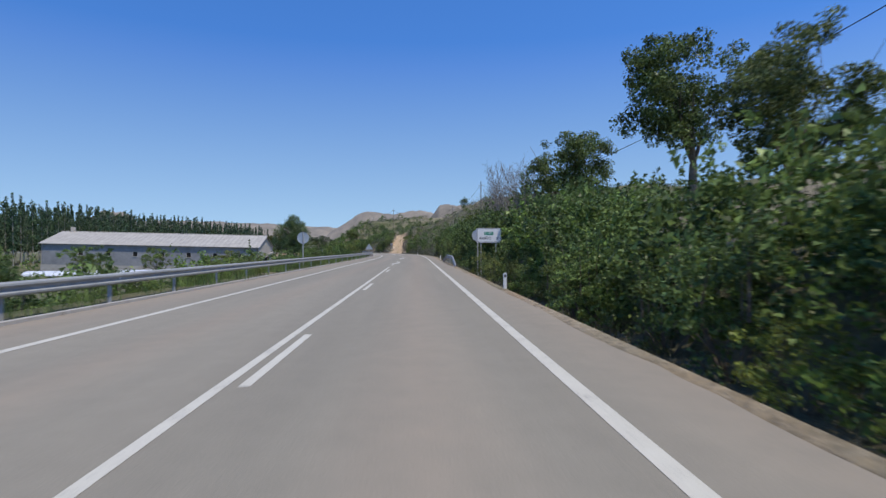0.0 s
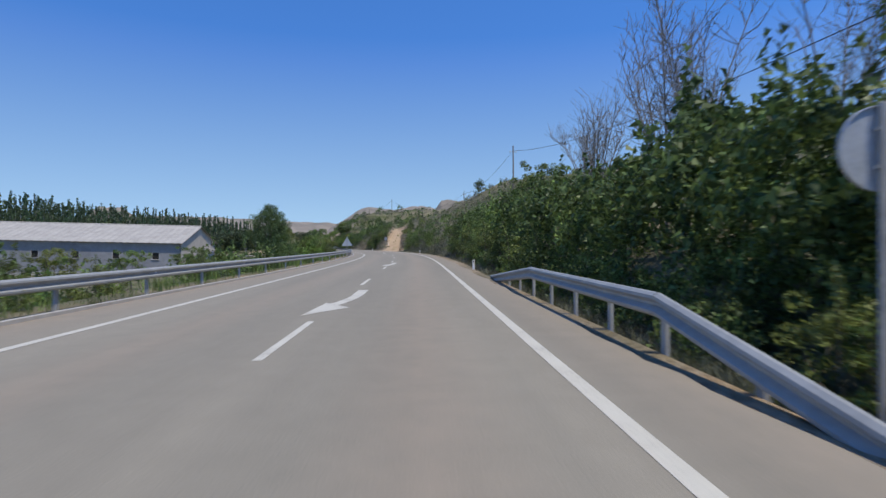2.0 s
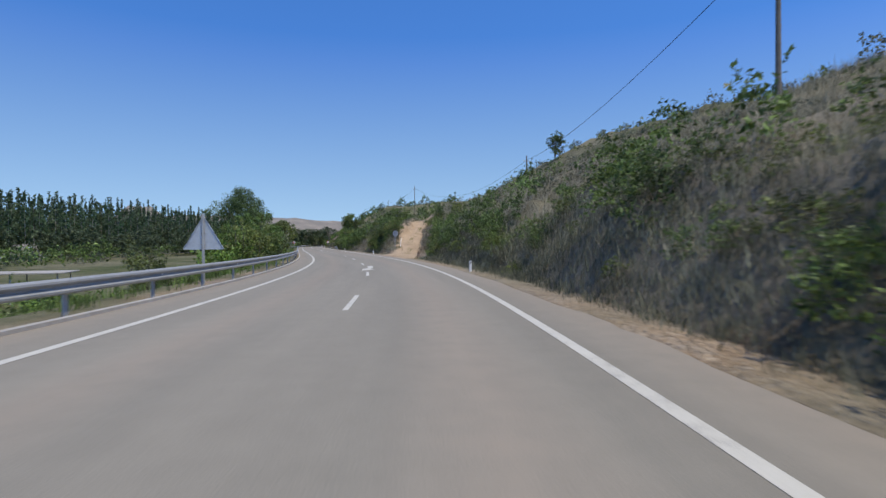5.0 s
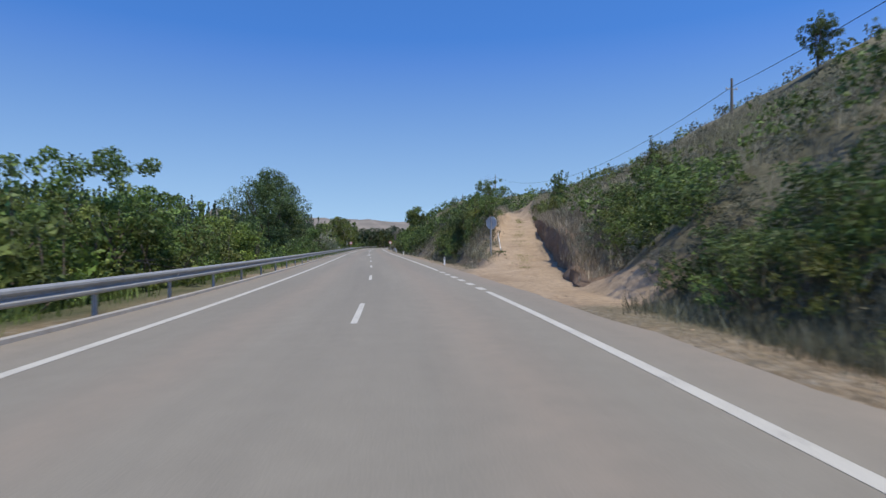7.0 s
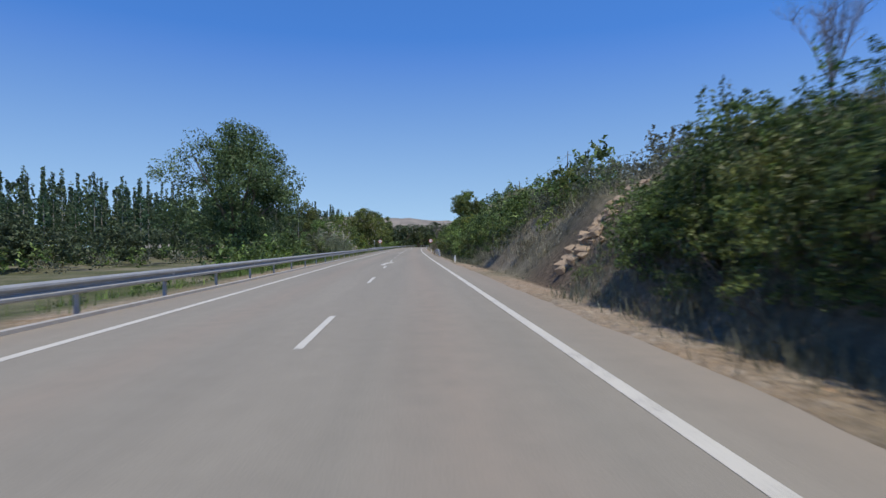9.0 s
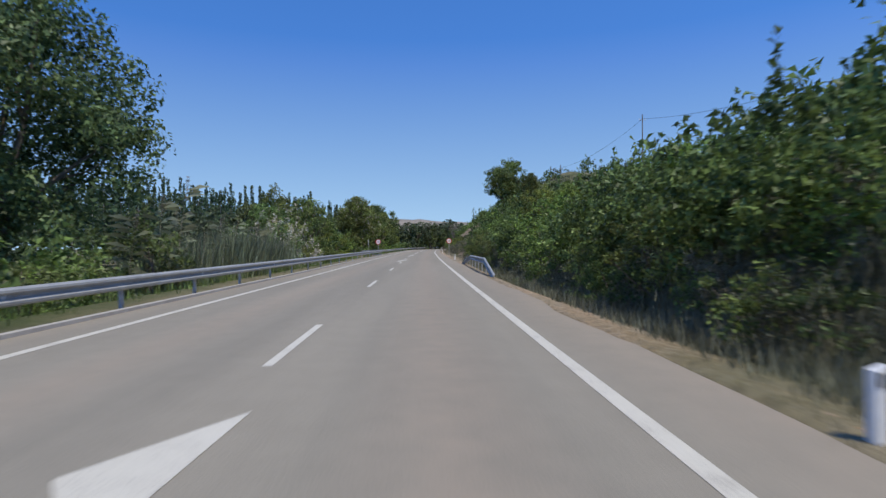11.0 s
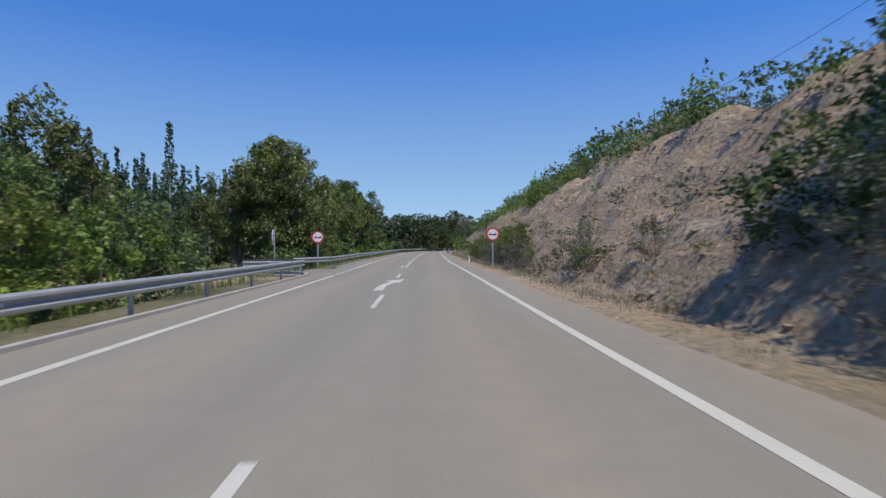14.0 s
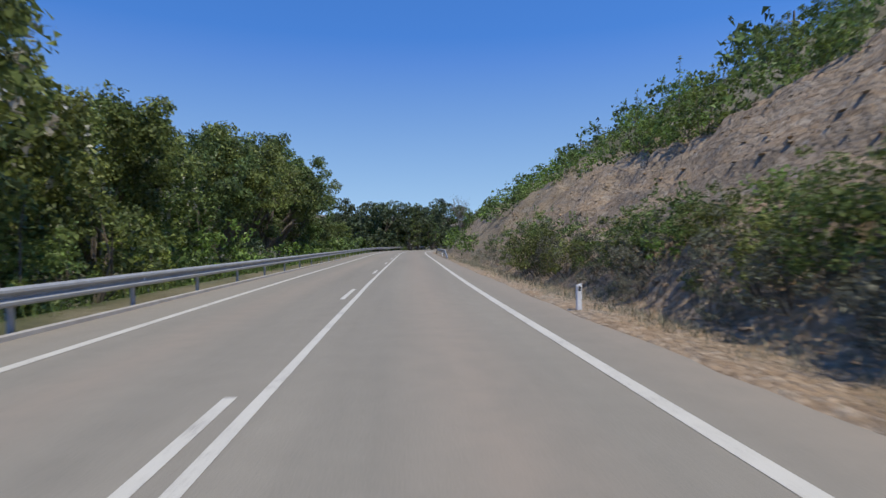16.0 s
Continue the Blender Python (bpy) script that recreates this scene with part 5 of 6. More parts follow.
def thicket(n, s0, s1, l0, l1, kinds, lo, hi, gap=0.9, free=False, bed=False):
    """Shrubs strewn over a stretch, keeping some distance; those far from the road are joined later."""
    put = []
    tries = 0
    while len(put) < n and tries < n * 30:
        tries += 1
        s, lat = float(rng.uniform(s0, s1)), float(rng.uniform(l0, l1))
        if any((s - a) ** 2 + (lat - b) ** 2 < gap * gap for a, b in put):
            continue
        if 148 < s < 215 and abs(lat - np.interp(s, TRK_S, TRK_L)) < np.interp(s, [150, 156, 162, 170], [4.6, 3.6, 3.0, 2.4]):
            continue
        if not free and 18 < s < 44 and 0 < lat < np.interp(s, [18, 30, 43, 44], [7.9, 9.0, 10.3, 8.4]):
            continue
        if 190.3 < s < 198 and 0 < lat < 10.2:
            continue
        put.append((s, lat))
        k = kinds[int(rng.integers(len(kinds)))]
        far = bed or lat > 7.35 or lat < -8.9 or s > 335 or s < 2 or k == "grey" and lat > 7.4
        plant(k, s, lat, float(rng.uniform(lo, hi)), joined=far, fine=0 if s < 345 and (6 < lat < 9.6 or -10 < lat < -6) else 1 if s < 350 and (6 < lat < 12 or -12 < lat < -6) else 3 if lat > 21 or lat < -30 else 2)


def join_rest():
    """The shrubs past the near ones, as one sheet of leaves for each kind."""
    by_kind = {}
    for (kind, v, fine), ms in REST.items():
        for ch in KIND[kind][v].children:
            if not ch.name.startswith("crown"):
                continue
            me = ch.data
            co = np.empty(len(me.vertices) * 3, np.float32)
            me.vertices.foreach_get("co", co)
            keep_ = 4 if kind in ("bigfar", "poplar") else {0: 3, 1: 7, 2: 11, 3: 20}[fine]
            q = co.reshape(-1, 3, 3)[::keep_].astype(float)
            c = q.mean(1, keepdims=True)
            q = c + (q - c) * {4: 1.9, 3: 1.5, 7: 2.1, 11: 2.7, 20: 3.7}[keep_]
            flat_ = np.concatenate([q.reshape(-1, 3), np.ones((q.shape[0] * 3, 1))], 1)
            for m in ms:
                by_kind.setdefault((kind, me.materials[0]), []).append((flat_ @ m.T)[:, :3])
    names = {"dark": "dense dark green shrubs covering the hillside", "mid": "leafy green shrubs covering the slopes", "light": "yellow-green shrubs along the slopes", "grey": "dry grey-green brush on the slopes", "low": "low green bushes on the slopes"}
    for (kind, mat), vs in by_kind.items():
        tagged(part("shrubbery", blades_to_mesh("shrubbery", np.concatenate(vs), mat), mat), names.get(kind, "green trees beyond the bend"), "shrubbery", kind="stuff")


# right-hand bank, from the start onwards
thicket(34, -8, 38, 7.9, 9.6, ["dark", "mid", "mid"], 0.75, 1.15, 1.15)
thicket(10, -6, 13, 9.8, 15.0, ["dark", "mid"], 1.0, 1.4, 1.6)
thicket(12, 14, 31, 9.8, 15.0, ["dark", "mid"], 0.6, 0.85, 1.5)
thicket(9, 32, 42, 9.8, 15.0, ["dark", "mid"], 0.75, 1.05, 1.4)
thicket(22, 20, 30, 7.0, 9.0, ["mid", "dark", "mid", "light"], 0.45, 0.7, 0.75, free=True)
thicket(20, 24, 35, 8.8, 10.8, ["mid", "dark", "mid"], 0.55, 0.85, 0.9, free=True)
thicket(20, 34.5, 41, 7.8, 10.2, ["mid", "dark"], 0.38, 0.46, 0.5, free=True)
thicket(34, 29, 42, 7.3, 10.8, ["dark", "mid", "low"], 0.28, 0.42, 0.6, free=True)
thicket(10, 44.2, 49, 8.0, 9.8, ["mid", "dark"], 0.5, 0.75, 0.8, free=True)
thicket(46, 14, 47, 6.5, 9.0, ["dark", "mid", "low", "dark"], 0.38, 0.60, 0.75, free=True)
thicket(20, 20, 37, 7.9, 9.6, ["mid", "light", "dark"], 0.8, 1.1, 0.9)
thicket(40, -6, 22, 6.8, 9.2, ["dark", "mid", "mid", "light"], 0.5, 0.85, 0.85)
plant("bigfine", 29.0, 17.3, 1.02, 1)
plant("bigfine", 11.8, 11.2, 0.55, 1)
plant("bigfine", 5.0, 10.6, 0.50, 0)
plant("bigfine", 41.5, 13.8, 0.9, 1)
plant("ash", 33.0, 12.5, 0.62, 0)
plant("ash", 46.5, 12.6, 1.0, 0)
plant("bare", 42.5, 10.6, 1.1, 1)
plant("bare", 50.0, 11.6, 1.0, 0)
thicket(26, 43, 66, 8.4, 9.4, ["dark", "mid", "dark"], 0.9, 1.3, 1.1)
thicket(30, 46, 66, 7.2, 8.8, ["dark", "mid", "mid"], 0.42, 0.62, 0.6)
thicket(20, 40, 66, 9.8, 14, ["dark", "mid"], 1.0, 1.4, 1.5)
for s_, l_, z_ in ((55, 10.8, 1.15), (58.5, 11.4, 1.2), (64, 10.4, 1.1), (69, 11.5, 1.05), (61, 13.5, 1.2)):
    plant("bare", s_, l_, z_)
thicket(30, 62, 99, 6.8, 8.0, ["dark", "mid", "low", "mid"], 0.55, 0.95, 1.0)
thicket(16, 64, 78, 8.0, 10.4, ["dark", "mid", "mid", "light"], 0.85, 1.2, 1.1)
thicket(20, 78, 97, 7.8, 10.4, ["dark", "mid", "mid", "light"], 0.6, 0.95, 1.1)
thicket(22, 66, 100, 10.5, 17, ["dark", "mid", "light"], 0.7, 1.1, 1.6)
thicket(26, 79, 99, 6.4, 7.9, ["dark", "mid", "dark"], 0.45, 0.7, 0.65)
thicket(32, 176, 187.2, 6.5, 7.9, ["dark", "mid", "dark", "low"], 0.35, 0.52, 0.62)
for n_, s0_, s1_, l0_, l1_ in ((34, 44, 66, 6.1, 8.2), (50, 65, 80, 6.2, 8.8), (40, 100, 122, 6.4, 9.6), (46, 76, 102, 6.2, 8.6), (44, 122, 148, 6.7, 9.2), (50, 175, 190, 6.3, 9.0), (44, 221, 237, 6.9, 9.2), (54, 256, 277, 6.8, 10.5), (34, 238, 256, 6.3, 8.6)):
    thicket(n_, s0_, s1_, l0_, l1_, ["low", "grey", "dark", "low", "mid"], 0.28, 0.5, 0.55, bed=True)
for s_, l_, k_, z_ in ((167.9, 7.7, "low", 0.42), (170.4, 7.7, "grey", 0.5), (172.8, 8.2, "grey", 0.6), (174.6, 8.2, "grey", 0.62), (176.5, 7.4, "dark", 0.42), (178.0, 7.2, "dark", 0.5), (174.4, 7.5, "dark", 0.6), (175.8, 8.0, "mid", 0.8), (177.4, 7.6, "dark", 0.75), (175.0, 8.7, "mid", 0.7)):
    plant(k_, s_, l_, z_)
plant("ash", 80.5, 9.8, 0.72, 0)
plant("ash", 74.0, 10.4, 0.95, 0)
plant("ash", 88.0, 11.0, 0.6, 1)
thicket(18, 78, 102, 6.6, 7.6, ["dark", "mid", "low"], 0.35, 0.55, 0.8)
thicket(26, 122, 146, 6.8, 8.4, ["dark", "grey", "mid", "grey"], 0.4, 0.65, 0.8)
thicket(18, 252, 268, 6.9, 8.3, ["grey", "mid", "dark"], 0.4, 0.7, 0.8)
thicket(20, 222, 237, 6.8, 8.0, ["grey", "low", "mid"], 0.38, 0.6, 0.8)
thicket(15, 97, 120, 7.4, 9.4, ["dark", "mid", "low", "low"], 0.45, 0.75, 1.3)
thicket(13, 97, 124, 9.4, 15, ["dark", "mid", "low", "grey"], 0.45, 0.75, 1.6)
thicket(18, 118, 152, 7.2, 13, ["grey", "low", "grey", "grey", "dark"], 0.45, 0.75, 1.4)
thicket(56, 100, 166, 12.5, 30, ["grey", "grey", "low"], 0.3, 0.6, 1.7)
plant("big", 170.0, 31.0, 0.40, 1)
thicket(26, 146, 168, 8.0, 14, ["low", "dark", "grey", "mid"], 0.4, 0.7, 0.9)
for s_, l_ in ((152.5, 10.6), (154.2, 11.4), (157.0, 12.4)):
    plant("mid", s_, l_, 0.62)
thicket(12, 177, 186, 7.2, 8.4, ["mid", "grey", "grey", "dark"], 0.3, 0.5, 0.8)
thicket(20, 128, 156, 7.2, 11.5, ["dark", "grey", "grey", "mid", "grey"], 0.4, 0.75, 1.2)
plant("dark", 184.0, 15.8, 0.8)
plant("dark", 187.0, 16.8, 0.85)
plant("mid", 181.5, 16.2, 0.7)
for s_, l_, k_, z_ in ((150.0, 9.6, "dark", 0.62), (151.2, 10.4, "mid", 0.7), (152.4, 9.9, "dark", 0.6), (153.4, 10.8, "mid", 0.72), (154.6, 11.2, "dark", 0.66), (149.0, 8.8, "mid", 0.6), (147.6, 8.2, "dark", 0.55), (155.8, 11.6, "mid", 0.6), (152.0, 11.8, "light", 0.7)):
    plant(k_, s_, l_, z_, joined=True, fine=0)
plant("mid", 157.0, 10.6, 0.72)
plant("dark", 158.6, 11.3, 0.66)
plant("mid", 155.4, 10.0, 0.66)
plant("grey", 156.2, 9.2, 0.8)
plant("grey", 160.0, 11.6, 0.8)
plant("mid", 153.6, 9.2, 0.6)
plant("mid", 158.0, 12.6, 0.75)
plant("dark", 159.5, 13.4, 0.7)
plant("ash", 178.5, 8.4, 0.50, 0)
plant("ash", 181.0, 9.0, 0.46, 0)
plant("mid", 184.0, 7.8, 0.6)
thicket(22, 177, 187.2, 6.7, 8.2, ["dark", "mid", "dark"], 0.42, 0.65, 0.7)
plant("bare", 186.6, 11.0, 0.55, 1)
plant("ash", 182.6, 10.4, 0.62, 0)
plant("cypress", 186.0, 17.8, 0.72)
plant("cypress", 189.5, 18.8, 0.6)
thicket(26, 166, 212, 14.6, 26, ["mid", "grey", "grey", "low"], 0.35, 0.6, 1.6)
thicket(60, 158, 214, 12.5, 26, ["grey", "grey", "low", "mid"], 0.3, 0.55, 1.2)
thicket(520, 92, 262, 26, 62, ["grey", "low", "grey", "low", "grey"], 0.4, 0.85, 1.8)
for s_, l_, z_ in ((177, 18.5, 0.55), (183, 20.0, 0.65), (190, 22.0, 0.7)):
    plant("mid", s_, l_, z_)
thicket(18, 178, 187.2, 7.0, 9.3, ["mid", "dark", "light"], 0.33, 0.52, 0.8)
thicket(44, 100, 170, 8.0, 18, ["grey", "low", "grey", "mid"], 0.35, 0.65, 1.2)
thicket(40, 250, 275, 6.9, 11, ["mid", "dark", "low", "grey"], 0.55, 0.9, 0.7)
thicket(20, 0, 62, 6.6, 8.2, ["low", "mid", "grey"], 0.3, 0.5, 1.0)
thicket(22, 190, 208, 8.4, 13, ["grey", "grey", "low"], 0.6, 1.0, 0.9)
thicket(34, 203, 226, 6.9, 12.5, ["mid", "dark", "grey", "low", "grey"], 0.55, 1.0, 1.0)
plant("ash", 206.0, 10.2, 0.55, 0)
thicket(22, 240, 262, 7.4, 8.6, ["dark", "mid", "light", "grey"], 0.55, 0.9, 1.0)
thicket(30, 222, 262, 9.2, 12, ["dark", "mid", "light", "grey"], 0.7, 1.15, 1.5)
thicket(30, 220, 264, 11.5, 20, ["dark", "mid"], 0.8, 1.2, 1.6)
thicket(26, 220, 238, 7.5, 9.4, ["mid", "dark", "dark"], 0.6, 0.95, 0.9)
thicket(30, 220, 243, 7.7, 9.6, ["mid", "light", "grey", "dark", "grey"], 0.4, 0.8, 0.9)
thicket(24, 216, 250, 7.0, 8.2, ["grey", "grey", "low"], 0.4, 0.7, 0.9)
thicket(26, 220, 250, 16, 32, ["grey", "dark", "mid"], 0.7, 1.1, 1.8)
for s_, l_, z_, v_ in ((228, 11, 0.5, 0), (237, 12, 0.62, 0), (246, 10.4, 0.68, 1), (251, 9.8, 0.62, 1), (256.5, 9.8, 0.60, 0), (262, 13.5, 0.6, 0)):
    plant("ash", s_, l_, z_, v_)
plant("bigfine", 277.8, 11.4, 0.66, 0)
plant("bigfine", 275.0, 10.8, 0.55, 1)
plant("bigfine", 270.5, 12.8, 0.36, 1)
plant("big", 283.5, 15.0, 0.34, 1)
thicket(20, 258, 277, 7.0, 10.5, ["mid", "dark", "grey", "grey"], 0.55, 1.0, 1.0)
thicket(15, 276, 345, 15.6, 19.5, ["mid", "light", "low", "grey"], 0.4, 0.7, 1.8)
plant("ash", 325.0, 17.0, 0.5, 0)
plant("ash", 328.5, 17.5, 0.58, 0)
thicket(26, 282, 316, 6.4, 8.6, ["grey", "low", "grey"], 0.25, 0.5, 1.0)
thicket(8, 312, 321, 7.0, 8.2, ["mid", "light", "dark"], 0.35, 0.5, 0.8)
thicket(16, 275, 281, 7.6, 12.5, ["dark", "mid", "grey"], 0.45, 0.8, 0.8)
thicket(24, 262, 274, 6.8, 9.5, ["dark", "mid", "mid", "grey"], 0.4, 0.7, 0.8)
thicket(26, 271, 281, 7.4, 14, ["dark", "grey", "mid", "grey"], 0.55, 0.95, 1.0)
thicket(16, 276, 318, 14.2, 17, ["mid", "low", "grey", "grey"], 0.4, 0.7, 1.4)
for s_, l_, k_, z_ in ((295.0, 13.6, "mid", 0.72), (296.4, 14.0, "dark", 0.7), (297.6, 14.5, "mid", 0.6), (301.5, 12.4, "mid", 0.52), (303.0, 13.0, "mid", 0.45), (289.5, 13.2, "dark", 0.6), (285.5, 12.0, "mid", 0.55),
                       (292.5, 7.2, "grey", 0.95), (293.6, 7.6, "grey", 0.9), (291.4, 7.5, "low", 0.8), (298.0, 9.2, "grey", 0.5), (295.5, 10.0, "grey", 0.55), (300.2, 10.4, "low", 0.35), (288.5, 9.5, "grey", 0.8), (287.0, 8.0, "grey", 0.7),
                       (304.6, 6.9, "grey", 0.75), (305.6, 7.3, "low", 0.6), (301.8, 6.8, "grey", 0.5), (299.0, 6.7, "grey", 0.4), (296.5, 6.6, "low", 0.3), (284.0, 10.5, "low", 0.6), (308.6, 9.4, "grey", 0.4)):
    plant(k_, s_, l_, z_, joined=l_ > 9)
for s_, l_, z_ in ((326, 12.6, 0.8), (329, 13.4, 1.0), (332, 12.9, 0.9), (336, 14.0, 0.9), (323, 15.0, 0.8)):
    plant("light", s_, l_, z_)
thicket(34, 318, 352, 6.7, 8.4, ["grey", "grey", "mid", "low"], 0.30, 0.55, 0.8)
thicket(46, 318, 372, 11.6, 16, ["light", "mid", "low", "light"], 0.4, 0.75, 1.1)
thicket(60, 316, 400, 16, 30, ["light", "grey", "low", "mid"], 0.4, 0.7, 1.4)
thicket(34, 352, 430, 6.8, 13, ["mid", "dark", "light"], 0.6, 1.0, 1.5)
for s_, l_, k_, z_, t_ in ((316.4, 7.5, "mid", 0.48, 40), (317.6, 7.8, "mid", 0.4, 170), (318.6, 7.4, "grey", 0.85, 200), (319.6, 7.7, "mid", 0.42, 310), (320.8, 7.4, "grey", 0.8, 20), (321.8, 7.7, "low", 1.05, 90),
                           (322.9, 7.3, "mid", 0.42, 260), (324.1, 7.4, "grey", 0.9, 140), (325.2, 7.1, "low", 1.0, 300), (314.2, 7.6, "mid", 0.6, 120), (315.4, 7.2, "grey", 0.85, 60), (312.6, 7.4, "mid", 0.62, 230), (313.3, 7.0, "grey", 0.8, 330), (310.6, 7.4, "mid", 0.86, 75), (311.2, 8.0, "dark", 0.72, 280), (309.6, 7.6, "mid", 0.74, 190), (311.0, 6.9, "grey", 0.9, 10),
                           (306.8, 7.2, "grey", 0.85, 100), (305.6, 7.0, "grey", 0.9, 220), (304.4, 7.1, "grey", 0.75, 340), (302.0, 7.2, "low", 0.6, 45),
                           (328.6, 6.9, "dark", 0.72, 15), (327.6, 7.3, "grey", 1.1, 80), (329.8, 7.3, "mid", 0.66, 190), (331.5, 7.5, "dark", 0.6, 250)):
    plant(k_, s_, l_, z_, 0, t_)
plant("bare", 386, 8.5, 0.95)
plant("ash", 388, 9.0, 0.8, 0)
thicket(30, 430, 520, 7.5, 25, ["dark", "mid"], 1.2, 2.0, 2.5)

# left-hand side
thicket(34, 10, 58, -13.5, -9.0, ["mid", "dark", "dark", "mid", "light"], 0.65, 1.0, 1.5)
thicket(7, 70, 80, -12, -8.8, ["mid", "dark", "mid"], 0.85, 1.1, 1.7)
thicket(9, 75, 83, -13.5, -9, ["mid", "dark"], 0.7, 1.05, 1.2)
thicket(60, 130, 300, -60, -42, ["mid", "dark", "grey"], 1.0, 1.6, 3.0)
thicket(14, -5, 62, -9.5, -7.4, ["low", "light"], 0.4, 0.8, 1.6)
thicket(14, 60, 108, -10.5, -7.6, ["low", "grey"], 0.4, 0.8, 1.6)
thicket(30, 108, 139, -13, -8.2, ["light", "mid", "light", "low"], 0.5, 0.78, 1.3)
thicket(40, 140, 178, -11.5, -8.0, ["light", "mid", "mid"], 1.05, 1.5, 1.0)
for s_, l_, z_, v_ in ((147, -9.8, 1.0, 1), (151, -10.2, 1.08, 0), (154.5, -9.2, 1.22, 0), (158, -10.6, 1.0, 1), (161, -9.3, 1.0, 0), (165, -10.4, 0.95, 0), (169, -9.5, 1.05, 1), (172.5, -10, 1.05, 0)):
    plant("ash", s_, l_, z_, v_)
thicket(22, 176, 222, -16, -8.2, ["low", "grey", "mid"], 0.45, 0.9, 1.7)
plant("walnut", 239.5, -17.8, 1.0, turn=0)
thicket(16, 222, 238, -15, -8.6, ["mid", "light", "dark"], 0.9, 1.4, 1.5)
thicket(14, 236, 254, -13, -9.4, ["dark", "mid"], 0.8, 1.2, 1.5)
for s_, l_, z_ in ((255.5, -9.4, 1.2), (259, -9.0, 1.32), (262.5, -9.6, 1.1), (251, -10.2, 1.0), (266, -9.6, 1.05)):
    plant("locust", s_, l_, z_)
thicket(20, 262, 296, -12, -8.6, ["mid", "light", "dark"], 1.0, 1.5, 1.5)
for s_, l_, z_, v_ in ((268, -13.5, 0.72, 0), (275, -13, 0.78, 1), (280.5, -12, 0.86, 0), (286.5, -14, 0.72, 1), (293, -16, 0.70, 0), (308, -24, 1.30, 1)):
    plant("big", s_, l_, z_, v_)
plant("ash", 283, -9.4, 1.0, 1)
plant("ash", 289, -9.2, 0.95, 1)
for s_, l_, z_ in ((316, -18.8, 1.05), (309, -21, 0.9), (303, -24, 0.95), (321, -24, 0.9), (312, -28, 1.1), (327, -20, 0.8), (297, -28, 0.9), (334, -19, 0.85), (341, -18, 0.9), (349, -18, 1.0)):
    plant("column", s_, l_, z_)
for s_, l_, z_, v_ in ((318.6, -10.6, 1.3, 2), (316.5, -13.4, 1.08, 1), (323, -12.2, 1.15, 2), (329, -10.8, 1.0, 0), (334, -12.2, 1.08, 2), (340, -11.4, 1.1, 1), (346, -11.8, 1.2, 0), (352.5, -12.2, 1.32, 0), (360, -12.2, 1.5, 1), (368, -12.6, 1.5, 0), (377, -13, 1.45, 1), (387, -13.5, 1.1, 0), (397, -14, 0.85, 1), (409, -14.5, 0.8, 0), (422, -15, 0.8, 1)):
    plant("bigfine", s_, l_, z_, v_)
plant("bare", 327.5, -13.0, 1.1, 0)
thicket(40, 311, 400, -10.2, -7.8, ["mid", "dark", "light", "mid"], 0.8, 1.35, 1.5)


def straight_on(u, v):
    """Where the road would be u metres past the start of the last bend, v to its right, had it gone straight on."""
    h = float(heading(372))
    x, y = flat(372, v)
    x, y = float(x) - u * math.sin(h), float(y) + u * math.cos(h)
    i = int(np.argmin((AX_X - x) ** 2 + (AX_Y - y) ** 2))
    return float(AX_S[i]), float((x - AX_X[i]) * math.cos(AX_H[i]) + (y - AX_Y[i]) * math.sin(AX_H[i]))


# the dark wood that closes the view past the bend
for k in range(46):
    s_, l_ = straight_on(float(rng.uniform(44, 100)), float(rng.uniform(-46, 24)))
    if l_ < -8:
        plant("bigfar", s_, l_, float(rng.uniform(0.85, 1.2)), joined=k > 9)
for u_, v_, z_ in ((47, -4.5, 1.05), (50, -1.0, 1.1), (56, 3.0, 1.1), (52, -9.0, 1.2), (66, 8.0, 1.15), (58, -14, 1.3), (70, 12, 1.1), (74, 4, 1.25)):
    plant("bigfar", *straight_on(u_, v_), z_)
for u_, v_, z_ in ((46, -6, 1.45), (49, 1.5, 1.6), (54, 6, 1.4)):
    plant("cypress", *straight_on(u_, v_), z_)


def curve_board(s, lat):
    """A plain white board on two posts on the outside of the bend."""
    base = gz(s, lat)
    root = thing("curve_board", "white curve board on two steel posts", "road sign", m=spot(s, lat, base, 20))
    part("plate", Build().sheet([(x, z + 1.3 - base) for x, z in rounded(1.5, 0.5, 0.04)], 0.0, 0.02), PLATE, root)
    part("white_field", Build().sheet([(x, z + 1.3 - base) for x, z in rounded(1.44, 0.44, 0.03)], -0.004, 0.0), WHITE, root)
    for x in (-0.5, 0.5):
        post_tube(root, x, -0.4, 1.5 - base, y=0.045)


curve_board(*straight_on(62, 1.0))
thicket(26, 384, 440, -15, -8.5, ["mid", "dark"], 0.8, 1.3, 1.6)

thicket(460, 262, 430, 18, 66, ["grey", "low", "grey", "low", "dark"], 0.6, 1.25, 1.7)
thicket(26, 78, 120, -11, -7.7, ["dark", "mid", "low", "dark"], 0.4, 0.75, 1.1)
thicket(40, -6, 66, -9.6, -7.2, ["dark", "low", "mid"], 0.3, 0.55, 1.0)
